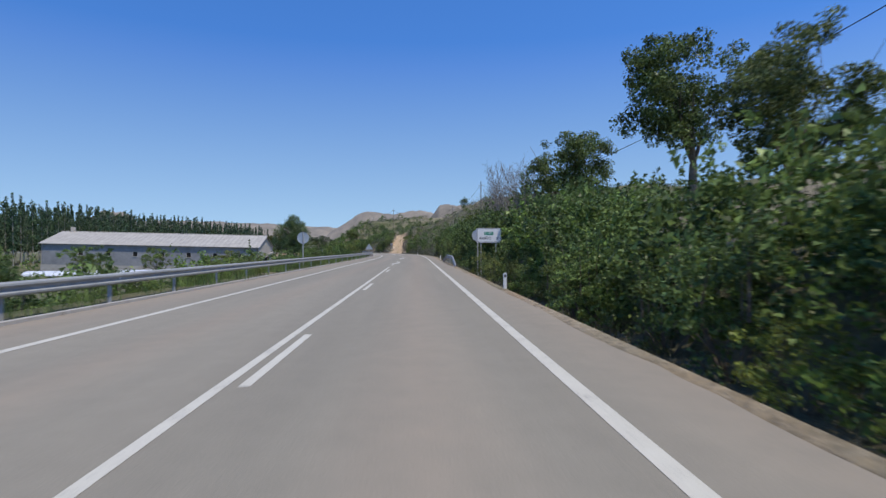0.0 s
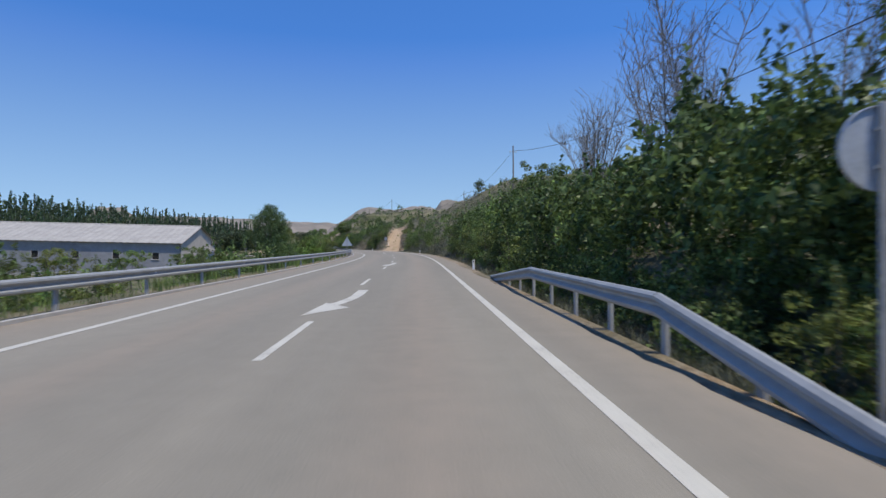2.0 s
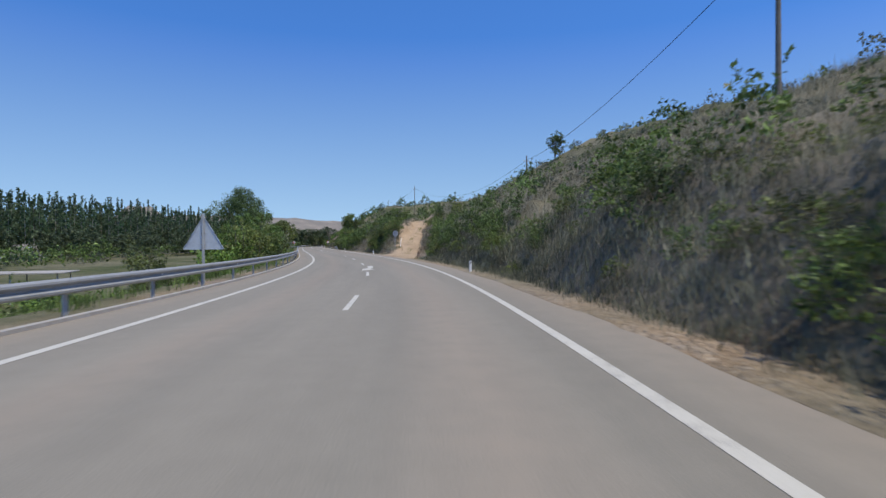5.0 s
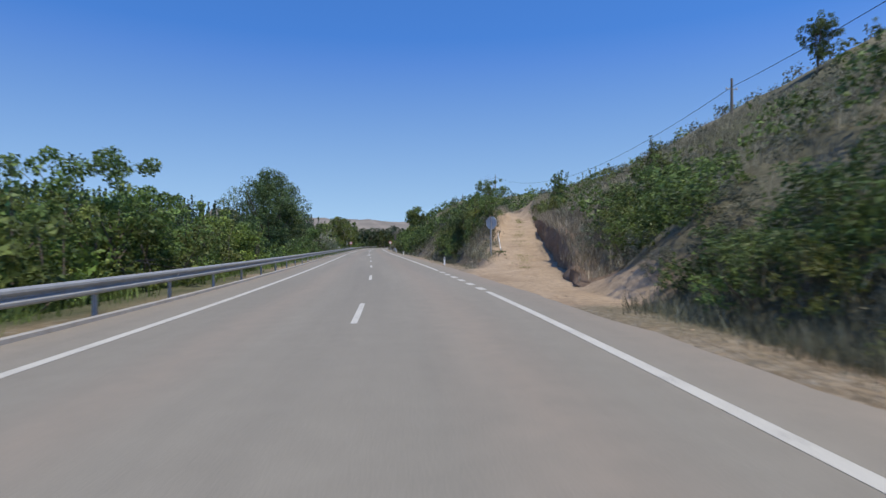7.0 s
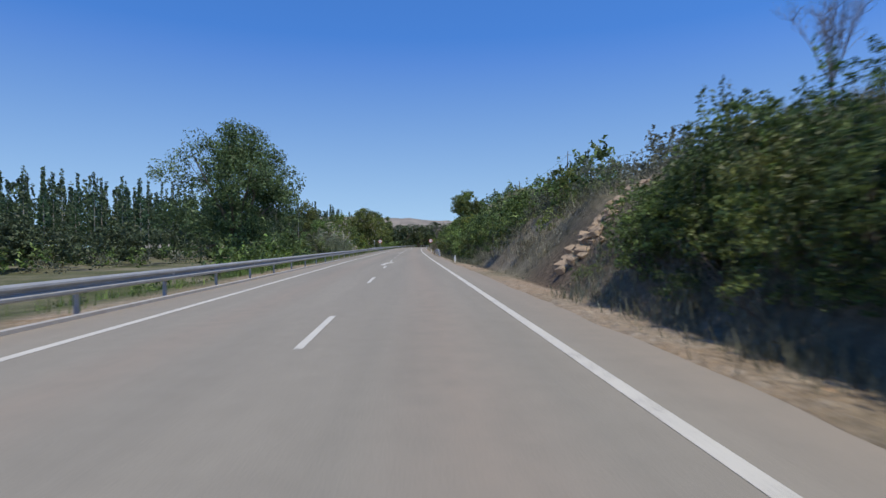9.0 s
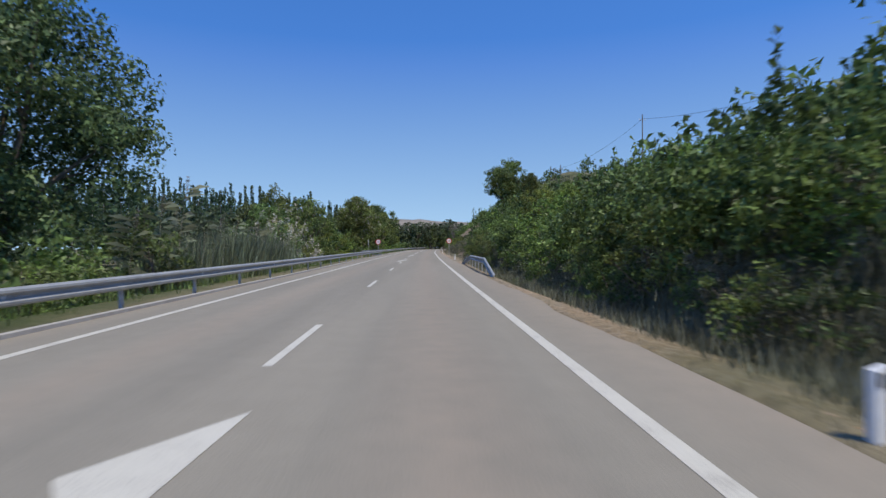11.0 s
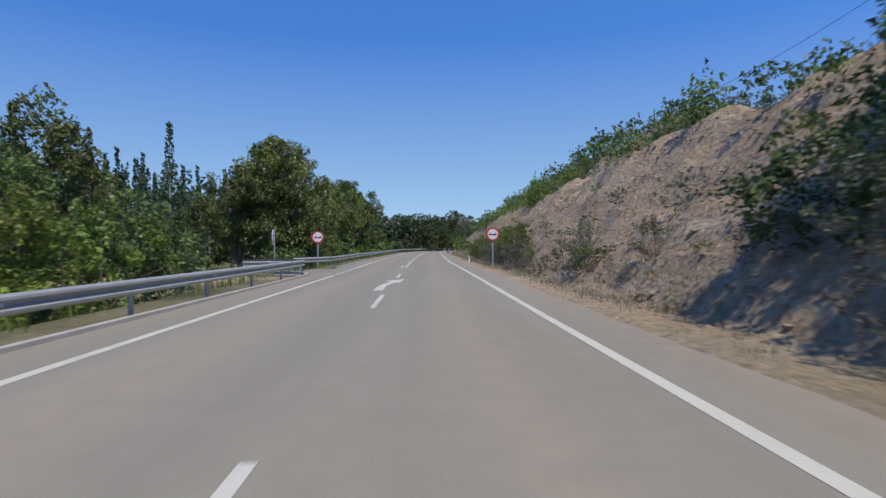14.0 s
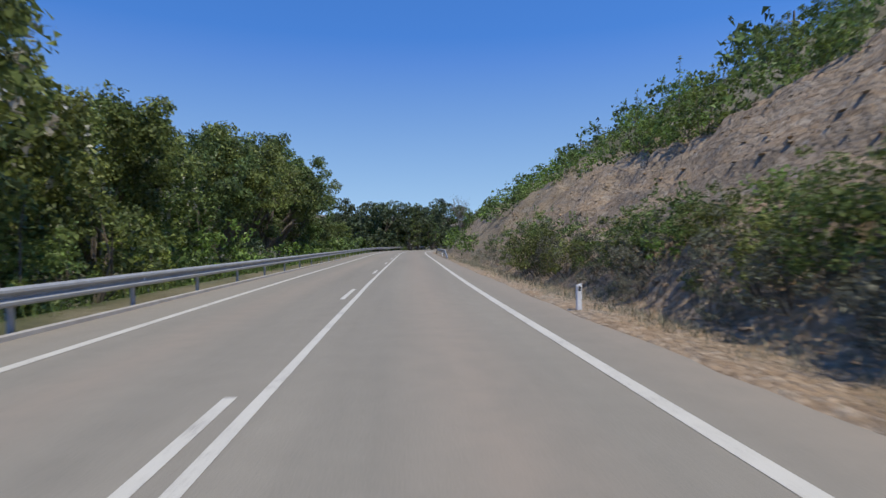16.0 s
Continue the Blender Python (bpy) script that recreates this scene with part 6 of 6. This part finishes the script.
# the poplar plantation across the fields
for row in range(6):
    for k in range(98):
        s_ = 108 + 3.25 * k + float(rng.normal(0, 0.4)) + row * 1.5
        l_ = float(np.interp(s_, [108, 190, 285, 350, 400, 430], [-96, -91, -80, -60, -42, -38])) - 4.2 * row + float(rng.normal(0, 0.5))
        plant("poplar", s_, l_, float(rng.uniform(0.98, 1.18)) * float(np.interp(s_, [200, 300], [1.0, 1.12])), joined=row > 2)
thicket(50, 100, 330, -74, -56, ["mid", "dark", "grey"], 0.8, 1.5, 3.5)
for k in range(24):
    plant("bigfar", float(rng.uniform(305, 392)), float(rng.uniform(-62, -25)), float(rng.uniform(0.95, 1.2)), joined=True)
# woods beyond the fields, towards the bend
for k in range(60):
    s_ = float(rng.uniform(250, 430))
    plant("bigfar", s_, float(rng.uniform(-64, -30)) - 14 * (s_ < 300), float(rng.uniform(0.55, 0.9)), joined=True)
for k in range(40):
    plant("bigfar", float(rng.uniform(60, 240)), -125 - float(rng.uniform(0, 20)), float(rng.uniform(0.9, 1.2)), joined=True)
# trees and bushes round the barn
for s_, l_, z_ in ((70, -30, 0.8), (62, -34, 0.86), (58, -42, 0.9), (96, -20.3, 0.75), (88, -22.6, 0.7), (80, -24.5, 0.75), (54, -38, 0.8), (72, -24, 0.6)):
    plant("ash", s_, l_, z_, 0)

join_rest()
# kinds that stand nowhere by themselves are taken away again
for kind_, pool_ in KIND.items():
    for v_, src_ in enumerate(pool_):
        if (kind_, v_) not in used:
            for ch_ in list(src_.children):
                bpy.data.objects.remove(ch_)
            bpy.data.objects.remove(src_)


# reeds by the rail
def reeds(s0, s1, l0, l1, n, height):
    r = np.random.default_rng(5)
    s, lat = r.uniform(s0, s1, n), r.uniform(l0, l1, n)
    x, y = flat(s, lat)
    return np.stack([x, y, ground_z(s, lat), r.uniform(0.7, 1.25, n)], 1), height


pl, hh_ = reeds(236, 252, -9.8, -7.3, 230, 2.7)
tuft_field("reed_bed", pl, hh_, 60, LEAF_REED, "tall grey-green reeds with pale stems behind the rail", "reeds", np.random.default_rng(8), spread=0.5, lean=0.6, wide=0.75)
pl, hh_ = reeds(236, 252, -9.6, -7.4, 120, 3.1)
tuft_field("dry_reed_stems", pl, hh_, 10, LEAF_DRY, "dry straw-coloured reed stems", "reeds", np.random.default_rng(9), spread=0.5, lean=0.45, wide=0.3)


def tall_reed(s, lat, h, lean):
    """One cane: a thin stem, long drooping leaves and a feathery plume."""
    root = thing("reed", "tall reed cane with drooping leaves and plume", "reed", "tall reeds", m=spot(s, lat))
    r = np.random.default_rng(int(s * 10))
    tip = Vector((lean * h, 0, h))
    part("stem", Build().tube([(0, 0, -0.2), (lean * h * 0.35, 0, h * 0.55), tip], [0.014, 0.011, 0.004], 5), LEAF_DRY, root)
    v = []
    for k in range(26):
        u = 0.25 + 0.7 * k / 26
        p = np.array([lean * h * u ** 1.5, 0, h * u])
        a = r.uniform(0, 6.28)
        d_ = np.array([math.cos(a), math.sin(a), 0.5]) * r.uniform(0.3, 0.55)
        w_ = np.array([-math.sin(a), math.cos(a), 0]) * 0.016
        v += [p - w_, p + d_ + w_, p + d_ * 1.8 - np.array([0, 0, 0.28])]
    part("leaves", blades_to_mesh("leaves", np.array(v), LEAF_REED), LEAF_REED, root)
    n = 90
    u = r.uniform(0.86, 1.03, (n, 1))
    pp = np.array(tip) * u + r.normal(0, 0.05, (n, 3))
    part("plume", blades_to_mesh("plume", leaf_mesh("p", pp, np.tile([0, 0, 1.0], (n, 1)), 0.11, r, 0.25), LEAF_DRY), LEAF_DRY, root, "feathery straw-coloured plume")


for s_, l_, h_, e_ in ((236.2, -8.0, 5.0, 0.10), (235.2, -8.3, 4.4, 0.06), (237.8, -8.4, 4.0, -0.05), (240.5, -8.1, 3.8, 0.12), (243.5, -8.2, 3.9, 0.08), (246.5, -8.0, 3.6, 0.1), (249.0, -8.3, 3.7, -0.06), (234.0, -8.8, 4.0, 0.1)):
    tall_reed(s_, l_, h_, e_)


def strew(n, s0, s1, l0, l1, seed, lo=0.6, hi=1.3, keep=None):
    r = np.random.default_rng(seed)
    s, lat = r.uniform(s0, s1, n), r.uniform(l0, l1, n)
    ok = ~((s > 146) & (s < 225) & (np.abs(lat - np.interp(s, TRK_S, TRK_L)) < np.interp(s, [150, 160, 170], [7.0, 3.4, 2.0])))
    ok &= ~((s > 189.8) & (s < 196.8) & (lat > 0) & (lat < 10.8))
    if keep is not None:
        ok &= keep(s, lat, r)
    s, lat = s[ok], lat[ok]
    x, y = flat(s, lat)
    return np.stack([x, y, ground_z(s, lat), r.uniform(lo, hi, len(s))], 1)


no_cut = lambda s, lat, r: r.random(len(s)) > np.interp(s, [265, 276, 350, 400], [0, .94, .85, .2]) * (lat < 15.5)
tuft_field("dry_grass", strew(8000, -10, 420, 6.4, 30, 21, 0.5, 1.2, keep=no_cut), 0.42, 20, LEAF_DRY, "dry straw-coloured grass on the bank", "grass", np.random.default_rng(22), lean=0.8, wide=0.6)
tuft_field("slope_grass", strew(13000, 94, 222, 7.0, 28, 27, 0.6, 1.3), 0.5, 16, LEAF_HAY, "tall dry grass covering the slope", "grass", np.random.default_rng(28), spread=0.3, lean=0.95, wide=0.75)
tuft_field("verge_grass", strew(1500, -10, 420, 5.2, 6.8, 23, 0.4, 0.9), 0.28, 16, LEAF_GREY, "short dusty grass along the verge", "grass", np.random.default_rng(24))
tuft_field("shaded_bank_grass", np.concatenate([strew(500, 175, 190, 5.7, 8.8, 51), strew(2200, 214, 262, 5.7, 8.8, 52), strew(1300, 44, 76, 5.6, 8.2, 53), strew(1300, 76, 100, 5.8, 8.2, 54), strew(2400, 98, 148, 5.8, 8.6, 56)]), 0.42, 16, LEAF_GREY, "rough grey-green grass at the foot of the bank", "grass", np.random.default_rng(55), spread=0.28, lean=0.9, wide=0.8)
tuft_field("cutting_foot_grass", strew(900, 282, 352, 5.3, 7.6, 57), 0.26, 16, LEAF_HAY, "pale dry grass at the foot of the cutting", "grass", np.random.default_rng(58), spread=0.3, lean=0.95, wide=0.7)
tuft_field("embankment_grass", strew(6500, -10, 400, -13, -5.9, 25), 0.5, 12, LEAF_MID, "rough green grass behind the rail", "grass", np.random.default_rng(26))
mr_ = np.random.default_rng(45)
ms_, ml_ = mr_.uniform(166, 175, 300), mr_.uniform(6.8, 8.8, 300)
ok_ = np.abs(ml_ - np.interp(ms_, TRK_S, TRK_L)) > track_half(ms_) + 0.1
ms_, ml_ = ms_[ok_], ml_[ok_]
mx_, my_ = flat(ms_, ml_)
tuft_field("mound_grass", np.stack([mx_, my_, ground_z(ms_, ml_), mr_.uniform(0.5, 1.2, len(ms_))], 1), 0.5, 22, LEAF_HAY, "dry grass on the mound beside the dirt track", "grass", np.random.default_rng(46), spread=0.25, lean=0.9, wide=0.7)
# hay that hangs over the top of the earth wall
wr_ = np.random.default_rng(43)
ws_ = wr_.uniform(152, 207, 900)
wl_ = np.interp(ws_, TRK_S, TRK_L) + track_half(ws_) + wr_.uniform(0.35, 2.2, 900)
wx_, wy_ = flat(ws_, wl_)
wz_ = np.maximum(ground_z(ws_, wl_), np.interp(ws_, TRK_S, TRK_Z) + WALL_H(ws_) * 0.98)
tuft_field("wall_top_grass", np.stack([wx_, wy_, wz_, wr_.uniform(0.6, 1.2, 900)], 1), 0.6, 22, LEAF_HAY, "dry grass hanging over the earth wall", "grass", np.random.default_rng(44), spread=0.25, lean=1.0, wide=0.7)
tr_ = np.random.default_rng(41)
ts_ = tr_.uniform(160, 205, 60)
tl_ = np.interp(ts_, TRK_S, TRK_L) + tr_.normal(0, 0.12, 60)
tx_, ty_ = flat(ts_, tl_)
tuft_field("track_grass", np.stack([tx_, ty_, ground_z(ts_, tl_), tr_.uniform(0.5, 1.2, 60)], 1), 0.16, 40, LEAF_LIGHT, "green grass tufts between the wheel ruts", "grass", np.random.default_rng(42), spread=0.25)


# ---------------------------------------------------------------- stones of the cutting
def stone_mesh(seed, sx, sy, sz):
    r = np.random.default_rng(seed)
    bm = bmesh.new()
    bmesh.ops.create_icosphere(bm, subdivisions=1, radius=1)
    for v in bm.verts:
        v.co = Vector((v.co.x * sx, v.co.y * sy, v.co.z * sz)) * float(r.uniform(0.75, 1.2))
    me = bpy.data.meshes.new("stone")
    bm.to_mesh(me)
    bm.free()
    me.materials.append(STONE)
    return me


def block_mesh(seed):
    """A broken block: a cube with uneven, chipped corners."""
    r = np.random.default_rng(seed)
    bm = bmesh.new()
    bmesh.ops.create_cube(bm, size=2)
    bmesh.ops.bevel(bm, geom=bm.edges[:], offset=0.22, segments=1, affect="EDGES")
    for v in bm.verts:
        v.co += Vector(r.normal(0, 0.10, 3))
    me = bpy.data.meshes.new("stone")
    bm.to_mesh(me)
    bm.free()
    me.materials.append(STONE)
    return me


BLOCKS = [block_mesh(60 + k) for k in range(4)]
STONES = [stone_mesh(k, *sz) for k, sz in enumerate(((1, .8, .55), (.9, 1.0, .4), (1, .6, .7), (.8, .9, .5)))]


def rubble(name, n, s0, s1, l0, l1, lo, hi, seed, label):
    r = np.random.default_rng(seed)
    s, lat = r.uniform(s0, s1, n), r.uniform(l0, l1, n)
    x, y = flat(s, lat)
    z = ground_z(s, lat)
    vs, fs, base = [], [], 0
    shapes = []
    for me in STONES:
        co = np.empty(len(me.vertices) * 3)
        me.vertices.foreach_get("co", co)
        shapes.append((co.reshape(-1, 3), [tuple(p.vertices) for p in me.polygons]))
    for i in range(n):
        co, fc = shapes[i % len(shapes)]
        a = r.uniform(0, 6.28)
        rot = np.array([[math.cos(a), -math.sin(a), 0], [math.sin(a), math.cos(a), 0], [0, 0, 1]])
        k = lo + (hi - lo) * r.random() ** 4
        vs.append(co @ rot.T * k * r.uniform(0.6, 1.4, 3) * [1.15, 1.15, 0.7] + [x[i], y[i], z[i] - 0.2 * k])
        fs += [tuple(q + base for q in f) for f in fc]
        base += len(co)
    me = bpy.data.meshes.new(name)
    me.from_pydata(np.concatenate(vs).tolist(), [], fs)
    me.materials.append(STONE)
    tagged(new(name, me), label, "stones", kind="stuff")


rubble("cutting_stones", 9000, 274, 352, 6.4, 15.0, 0.02, 0.13, 31, "pale stones sticking out of the earth cutting")
rubble("track_gravel", 900, 148, 166, 4.8, 8.4, 0.01, 0.06, 34, "pale gravel strewn over the mouth of the dirt track")
rubble("mound_rubble", 700, 160, 182, 5.4, 8.6, 0.02, 0.12, 33, "brown stones and clods at the mouth of the dirt track")
rubble("cutting_foot_stones", 700, 284, 352, 5.0, 7.6, 0.02, 0.16, 59, "pale broken stones at the foot of the cutting")
rubble("verge_gravel", 1600, -5, 400, 5.0, 6.6, 0.015, 0.07, 32, "loose pale gravel along the verge")


def outcrop():
    """A steep stack of bedded blocks that climbs the bank, small at its foot."""
    root = thing("rock_outcrop", "layered pale and ochre rock outcrop in the bank", "rock", m=spot(193, 7.2))
    inv = root.matrix_basis.inverted()
    r = np.random.default_rng(77)
    for k in range(150):
        up = r.random() ** 0.8
        s = 192.3 + 2.6 * up + r.normal(0, 0.75 - 0.35 * up)
        lat = 6.5 + 4.0 * up + r.normal(0, 0.12)
        x, y = flat(s, lat)
        z = gz(s, lat) + 0.05
        size = r.uniform(0.42, 0.95)
        m = pose(float(x), float(y), z, float(r.normal(8, 8)), float(r.normal(-30, 9)), math.degrees(float(heading(s))) + float(r.normal(0, 30))) @ Matrix.Diagonal((float(r.uniform(.16, .30)) * size, float(r.uniform(.22, .48)) * size, float(r.uniform(.10, .17)) * size, 1))
        part("stone", BLOCKS[k % 4], STONE, root, m=inv @ m)


outcrop()


# ---------------------------------------------------------------- the barn and the farmyard
def barn():
    base = -2.45
    root = thing("barn", "long grey rendered barn with a pale pitched roof", "barn", m=pose(-30.9, 125.1, base, 0, 1.6, 3))
    L, W, E, R = 42.0, 15.6, 4.25, 6.65          # length towards -x, width along y, eaves and ridge
    t = 0.25
    hw = W / 2

    def wall(name, a, b, mat, holes=(), h=E):
        """A wall from a to b with openings (start, width, sill, head)."""
        a, b = Vector((*a, 0)), Vector((*b, 0))
        d = (b - a)
        ln = d.length
        m = Matrix.Translation(a) @ d.to_track_quat("X", "Z").to_matrix().to_4x4()
        bld = Build()
        x = 0.0
        for hs, hw_, sill, head in sorted(holes):
            bld.box(((x + hs) / 2, 0, h / 2), (hs - x, t, h), 0, m)
            bld.box((hs + hw_ / 2, 0, sill / 2), (hw_, t, sill), 0, m)
            bld.box((hs + hw_ / 2, 0, (h + head) / 2), (hw_, t, h - head), 0, m)
            x = hs + hw_
        bld.box(((x + ln) / 2, 0, h / 2), (ln - x, t, h), 0, m)
        return part(name, bld, mat, root), m

    holes = [(2.8 + 5.2 * k, 1.0, 1.9, 2.9) for k in range(7)]
    _, m_front = wall("front_wall", (-L, -hw + t / 2), (0, -hw + t / 2), BLOCK, [(L - hs - w, w, a, b) for hs, w, a, b in holes])
    wall("back_wall", (-L, hw - t / 2), (0, hw - t / 2), BLOCK)
    for x_, nm in ((-t / 2, "gable_wall"), (-L + t / 2, "far_gable_wall")):
        b = Build()
        if nm == "gable_wall":
            # the opening low in the gable, with the slanting lintel above it
            pts = [(-hw, 0), (-2.2, 0), (-2.2, 1.9), (3.4, 2.6), (3.4, 0), (hw, 0), (hw, E), (0, R), (-hw, E)]
        else:
            pts = [(-hw, 0), (hw, 0), (hw, E), (0, R), (-hw, E)]
        n = len(pts)
        b.add([(x_ - t / 2, y, z) for y, z in pts] + [(x_ + t / 2, y, z) for y, z in pts], [tuple(range(n)), tuple(range(2 * n - 1, n - 1, -1))] + [(k, n + k, n + (k + 1) % n, (k + 1) % n) for k in range(n)])
        part(nm, b, PLASTER, root)
    # a solid near-black block fills the opening in place of real shade
    part("dark_inside", Build().box((-3.2, 0.6, 1.3), (5.4, 5.4, 2.4)), INNER_SHADE, root, "near-black block painted as the shade inside the barn")
    part("concrete_floor", Build().box((-L / 2, 0, -0.9), (L, W, 1.8)), CONCRETE, root)
    for sgn, nm in ((-1, "front_roof"), (1, "back_roof")):
        b = Build()
        n = 90
        v = []
        for k in range(n + 1):
            x = -L - 0.35 + (L + 0.7) * k / n
            dz = 0.045 if k % 2 else 0.0
            for y, z in ((sgn * (hw + 0.45), E - 0.14), (0.0, R + 0.02)):
                v += [(x, y, z + 0.06 + dz), (x, y, z + dz)]
        f = []
        for k in range(n):
            a, c = 4 * k, 4 * (k + 1)
            f += [(a, a + 2, c + 2, c), (a + 1, c + 1, c + 3, a + 3), (a, c, c + 1, a + 1), (a + 2, a + 3, c + 3, c + 2)]
        b.add(v, f)
        part(nm, b, FIBRE, root, "pale corrugated sheets")
    part("ridge_cap", Build().tube([(-L - 0.3, 0, R + 0.09), (0.3, 0, R + 0.09)], 0.13, 8), FIBRE, root)
    for hs, w, a, b in holes:
        xc = -hs - w / 2
        # the panes carry the shade of the room behind in their colour
        win = part("window", Build().box((xc, -hw + 0.16, (a + b) / 2), (w - 0.1, 0.03, b - a - 0.1)), INNER_SHADE, root)
        part("window_frame", Build().box((xc - w / 2 + 0.04, -hw + 0.06, (a + b) / 2), (0.08, 0.1, b - a)).box((xc + w / 2 - 0.04, -hw + 0.06, (a + b) / 2), (0.08, 0.1, b - a)).box((xc, -hw + 0.06, b - 0.04), (w - 0.17, 0.1, 0.08)), FIBRE, win)
        part("window_sill", Build().box((xc, -hw - 0.04, a - 0.04), (w + 0.1, 0.14, 0.07), 0.01), CONCRETE, win)
    # lean-to beam over the gable opening
    part("lintel", Build().box((0.22, 0.0, 0), (0.2, 14.8, 0.26), 0.02, Matrix.Translation((0, 0, 2.32)) @ Matrix.Rotation(radians(7.1), 4, "X")), FIBRE, root, "pale slanting beam")
    part("chimney", Build().box((-L + 2, 0, R + 0.5), (0.7, 0.7, 1.1), 0.03), PLASTER, root)
    return root


barn()


def shed(s, lat, w, d, h, turn, label, roofmat=FIBRE):
    base = gz(s, lat)
    root = thing("shed", label, "shed", m=spot(s, lat, base, turn))
    b = Build()
    for a in (-1, 1):
        b.box((a * (w / 2 - 0.1), 0, h / 2), (0.2, d, h))
    b.box((0, d / 2 - 0.1, h / 2), (w - 0.41, 0.2, h))
    part("walls", b, PLASTER, root)
    part("roof", Build().box((0, 0, h + 0.09), (w + 0.5, d + 0.5, 0.12), 0.01, Matrix.Rotation(radians(3), 4, "X")), roofmat, root)


def yard():
    shed(150, -34, 7, 5, 2.3, 10, "small open shed by the barn")
    # low shelter behind the barn's gable
    root = thing("pipe_shelter", "low open shelter with thin posts and flat roof", "shelter", m=spot(137, -22.5, gz(137, -22.5), 8))
    for x in (-2.6, 0, 2.6):
        for y in (-1.5, 1.5):
            part("post", Build().tube([(x, y, -0.2), (x, y, 1.9)], 0.05, 6), POSTSTEEL, root)
    part("roof", Build().box((0, 0, 1.96), (6.2, 3.8, 0.08), 0.01), FIBRE, root)
    # long plastic-covered tunnel in front of the barn
    for s0, l0, ln, wd in ((92, -31, 26, 4.4),):
        root = thing("plastic_tunnel", "low white plastic-covered growing tunnel", "tunnel", m=spot(s0, l0, gz(s0, l0), 6))
        n = 24
        b = Build()
        v, f = [], []
        m = 8
        for i in range(n + 1):
            for k in range(m + 1):
                a = math.pi * k / m
                v.append((-i * ln / n, -wd / 2 * math.cos(a), 0.7 * math.sin(a) + 0.03 * (i % 2)))
        for i in range(n):
            for k in range(m):
                f.append((i * (m + 1) + k, i * (m + 1) + k + 1, (i + 1) * (m + 1) + k + 1, (i + 1) * (m + 1) + k))
        part("cover", b.add(v, f), PLASTIC, root)
        for i in range(0, n + 1, 2):
            pts = [(-i * ln / n, -wd / 2 * 1.01 * math.cos(math.pi * k / m), 0.735 * math.sin(math.pi * k / m)) for k in range(m + 1)]
            part("hoop", Build().tube(pts, 0.03, 5), POSTSTEEL, root)


yard()
# white pipe lying on the mound by the track
p0_, p1_ = flat(169.0, 8.1), flat(176.4, 9.6)
tagged(part("white_pipe", Build().tube([(float(p0_[0]), float(p0_[1]), gz(169.0, 8.1) + 0.05), (float((p0_[0] + p1_[0]) / 2), float((p0_[1] + p1_[1]) / 2), gz(172.7, 8.85) + 0.12), (float(p1_[0]), float(p1_[1]), gz(176.4, 9.6) + 0.12)], 0.032, 8), DELWHITE), "white pipe lying along the edge of the dirt track", "pipe")


# ---------------------------------------------------------------- far hills
def far_hill(name, az, dist, width, height, seed, flat_top, label):
    """A long hill far off, seen from the road's start at az degrees to the right of its heading."""
    r = np.random.default_rng(seed)
    cx, cy = math.sin(radians(az)) * dist, math.cos(radians(az)) * dist
    nu, nv = 60, 14
    v, f = [], []
    for i in range(nu + 1):
        u = i / nu * 2 - 1
        prof = min(1.0, (1 - abs(u) ** 1.6) * flat_top) * (1 + 0.05 * float(vnoise(i * 1.0, seed * 9.0, 9, 1)) + 0.02 * float(vnoise(i * 1.0, seed * 5.0, 3, 2)))
        for j in range(nv + 1):
            w = j / nv * 2 - 1
            z = max(0.0, prof) * height * max(0.0, 1 - abs(w) ** 1.7) + 5.0 * float(vnoise(i * 3.0, j * 5.0, 4, 3)) * max(0, prof) * (1 - abs(w))
            v.append((u * width / 2, w * width * 0.22, z))
    for i in range(nu):
        for j in range(nv):
            a = i * (nv + 1) + j
            f.append((a, a + 1, a + nv + 2, a + nv + 1))
    ob = part(name, Build().add(v, f), HILLSIDE, smooth=True, m=pose(cx, cy, -4, 0, 0, -az))
    return tagged(ob, label, "hill", kind="structure")


far_hill("far_hill", -1.6, 3300, 1060, 212, 3, 1.22, "distant dry flat-topped hill")
far_hill("far_hill", 4.6, 3100, 520, 232, 4, 1.3, "distant dry hill with bare slopes")
far_hill("far_hill", -9.0, 3500, 1900, 136, 5, 1.2, "long low distant ridge")
far_hill("far_hill", -19.0, 3500, 2500, 168, 6, 1.1, "long low distant ridge")
far_hill("far_hill", -27.3, 3300, 420, 205, 8, 1.1, "distant flat-topped hill")
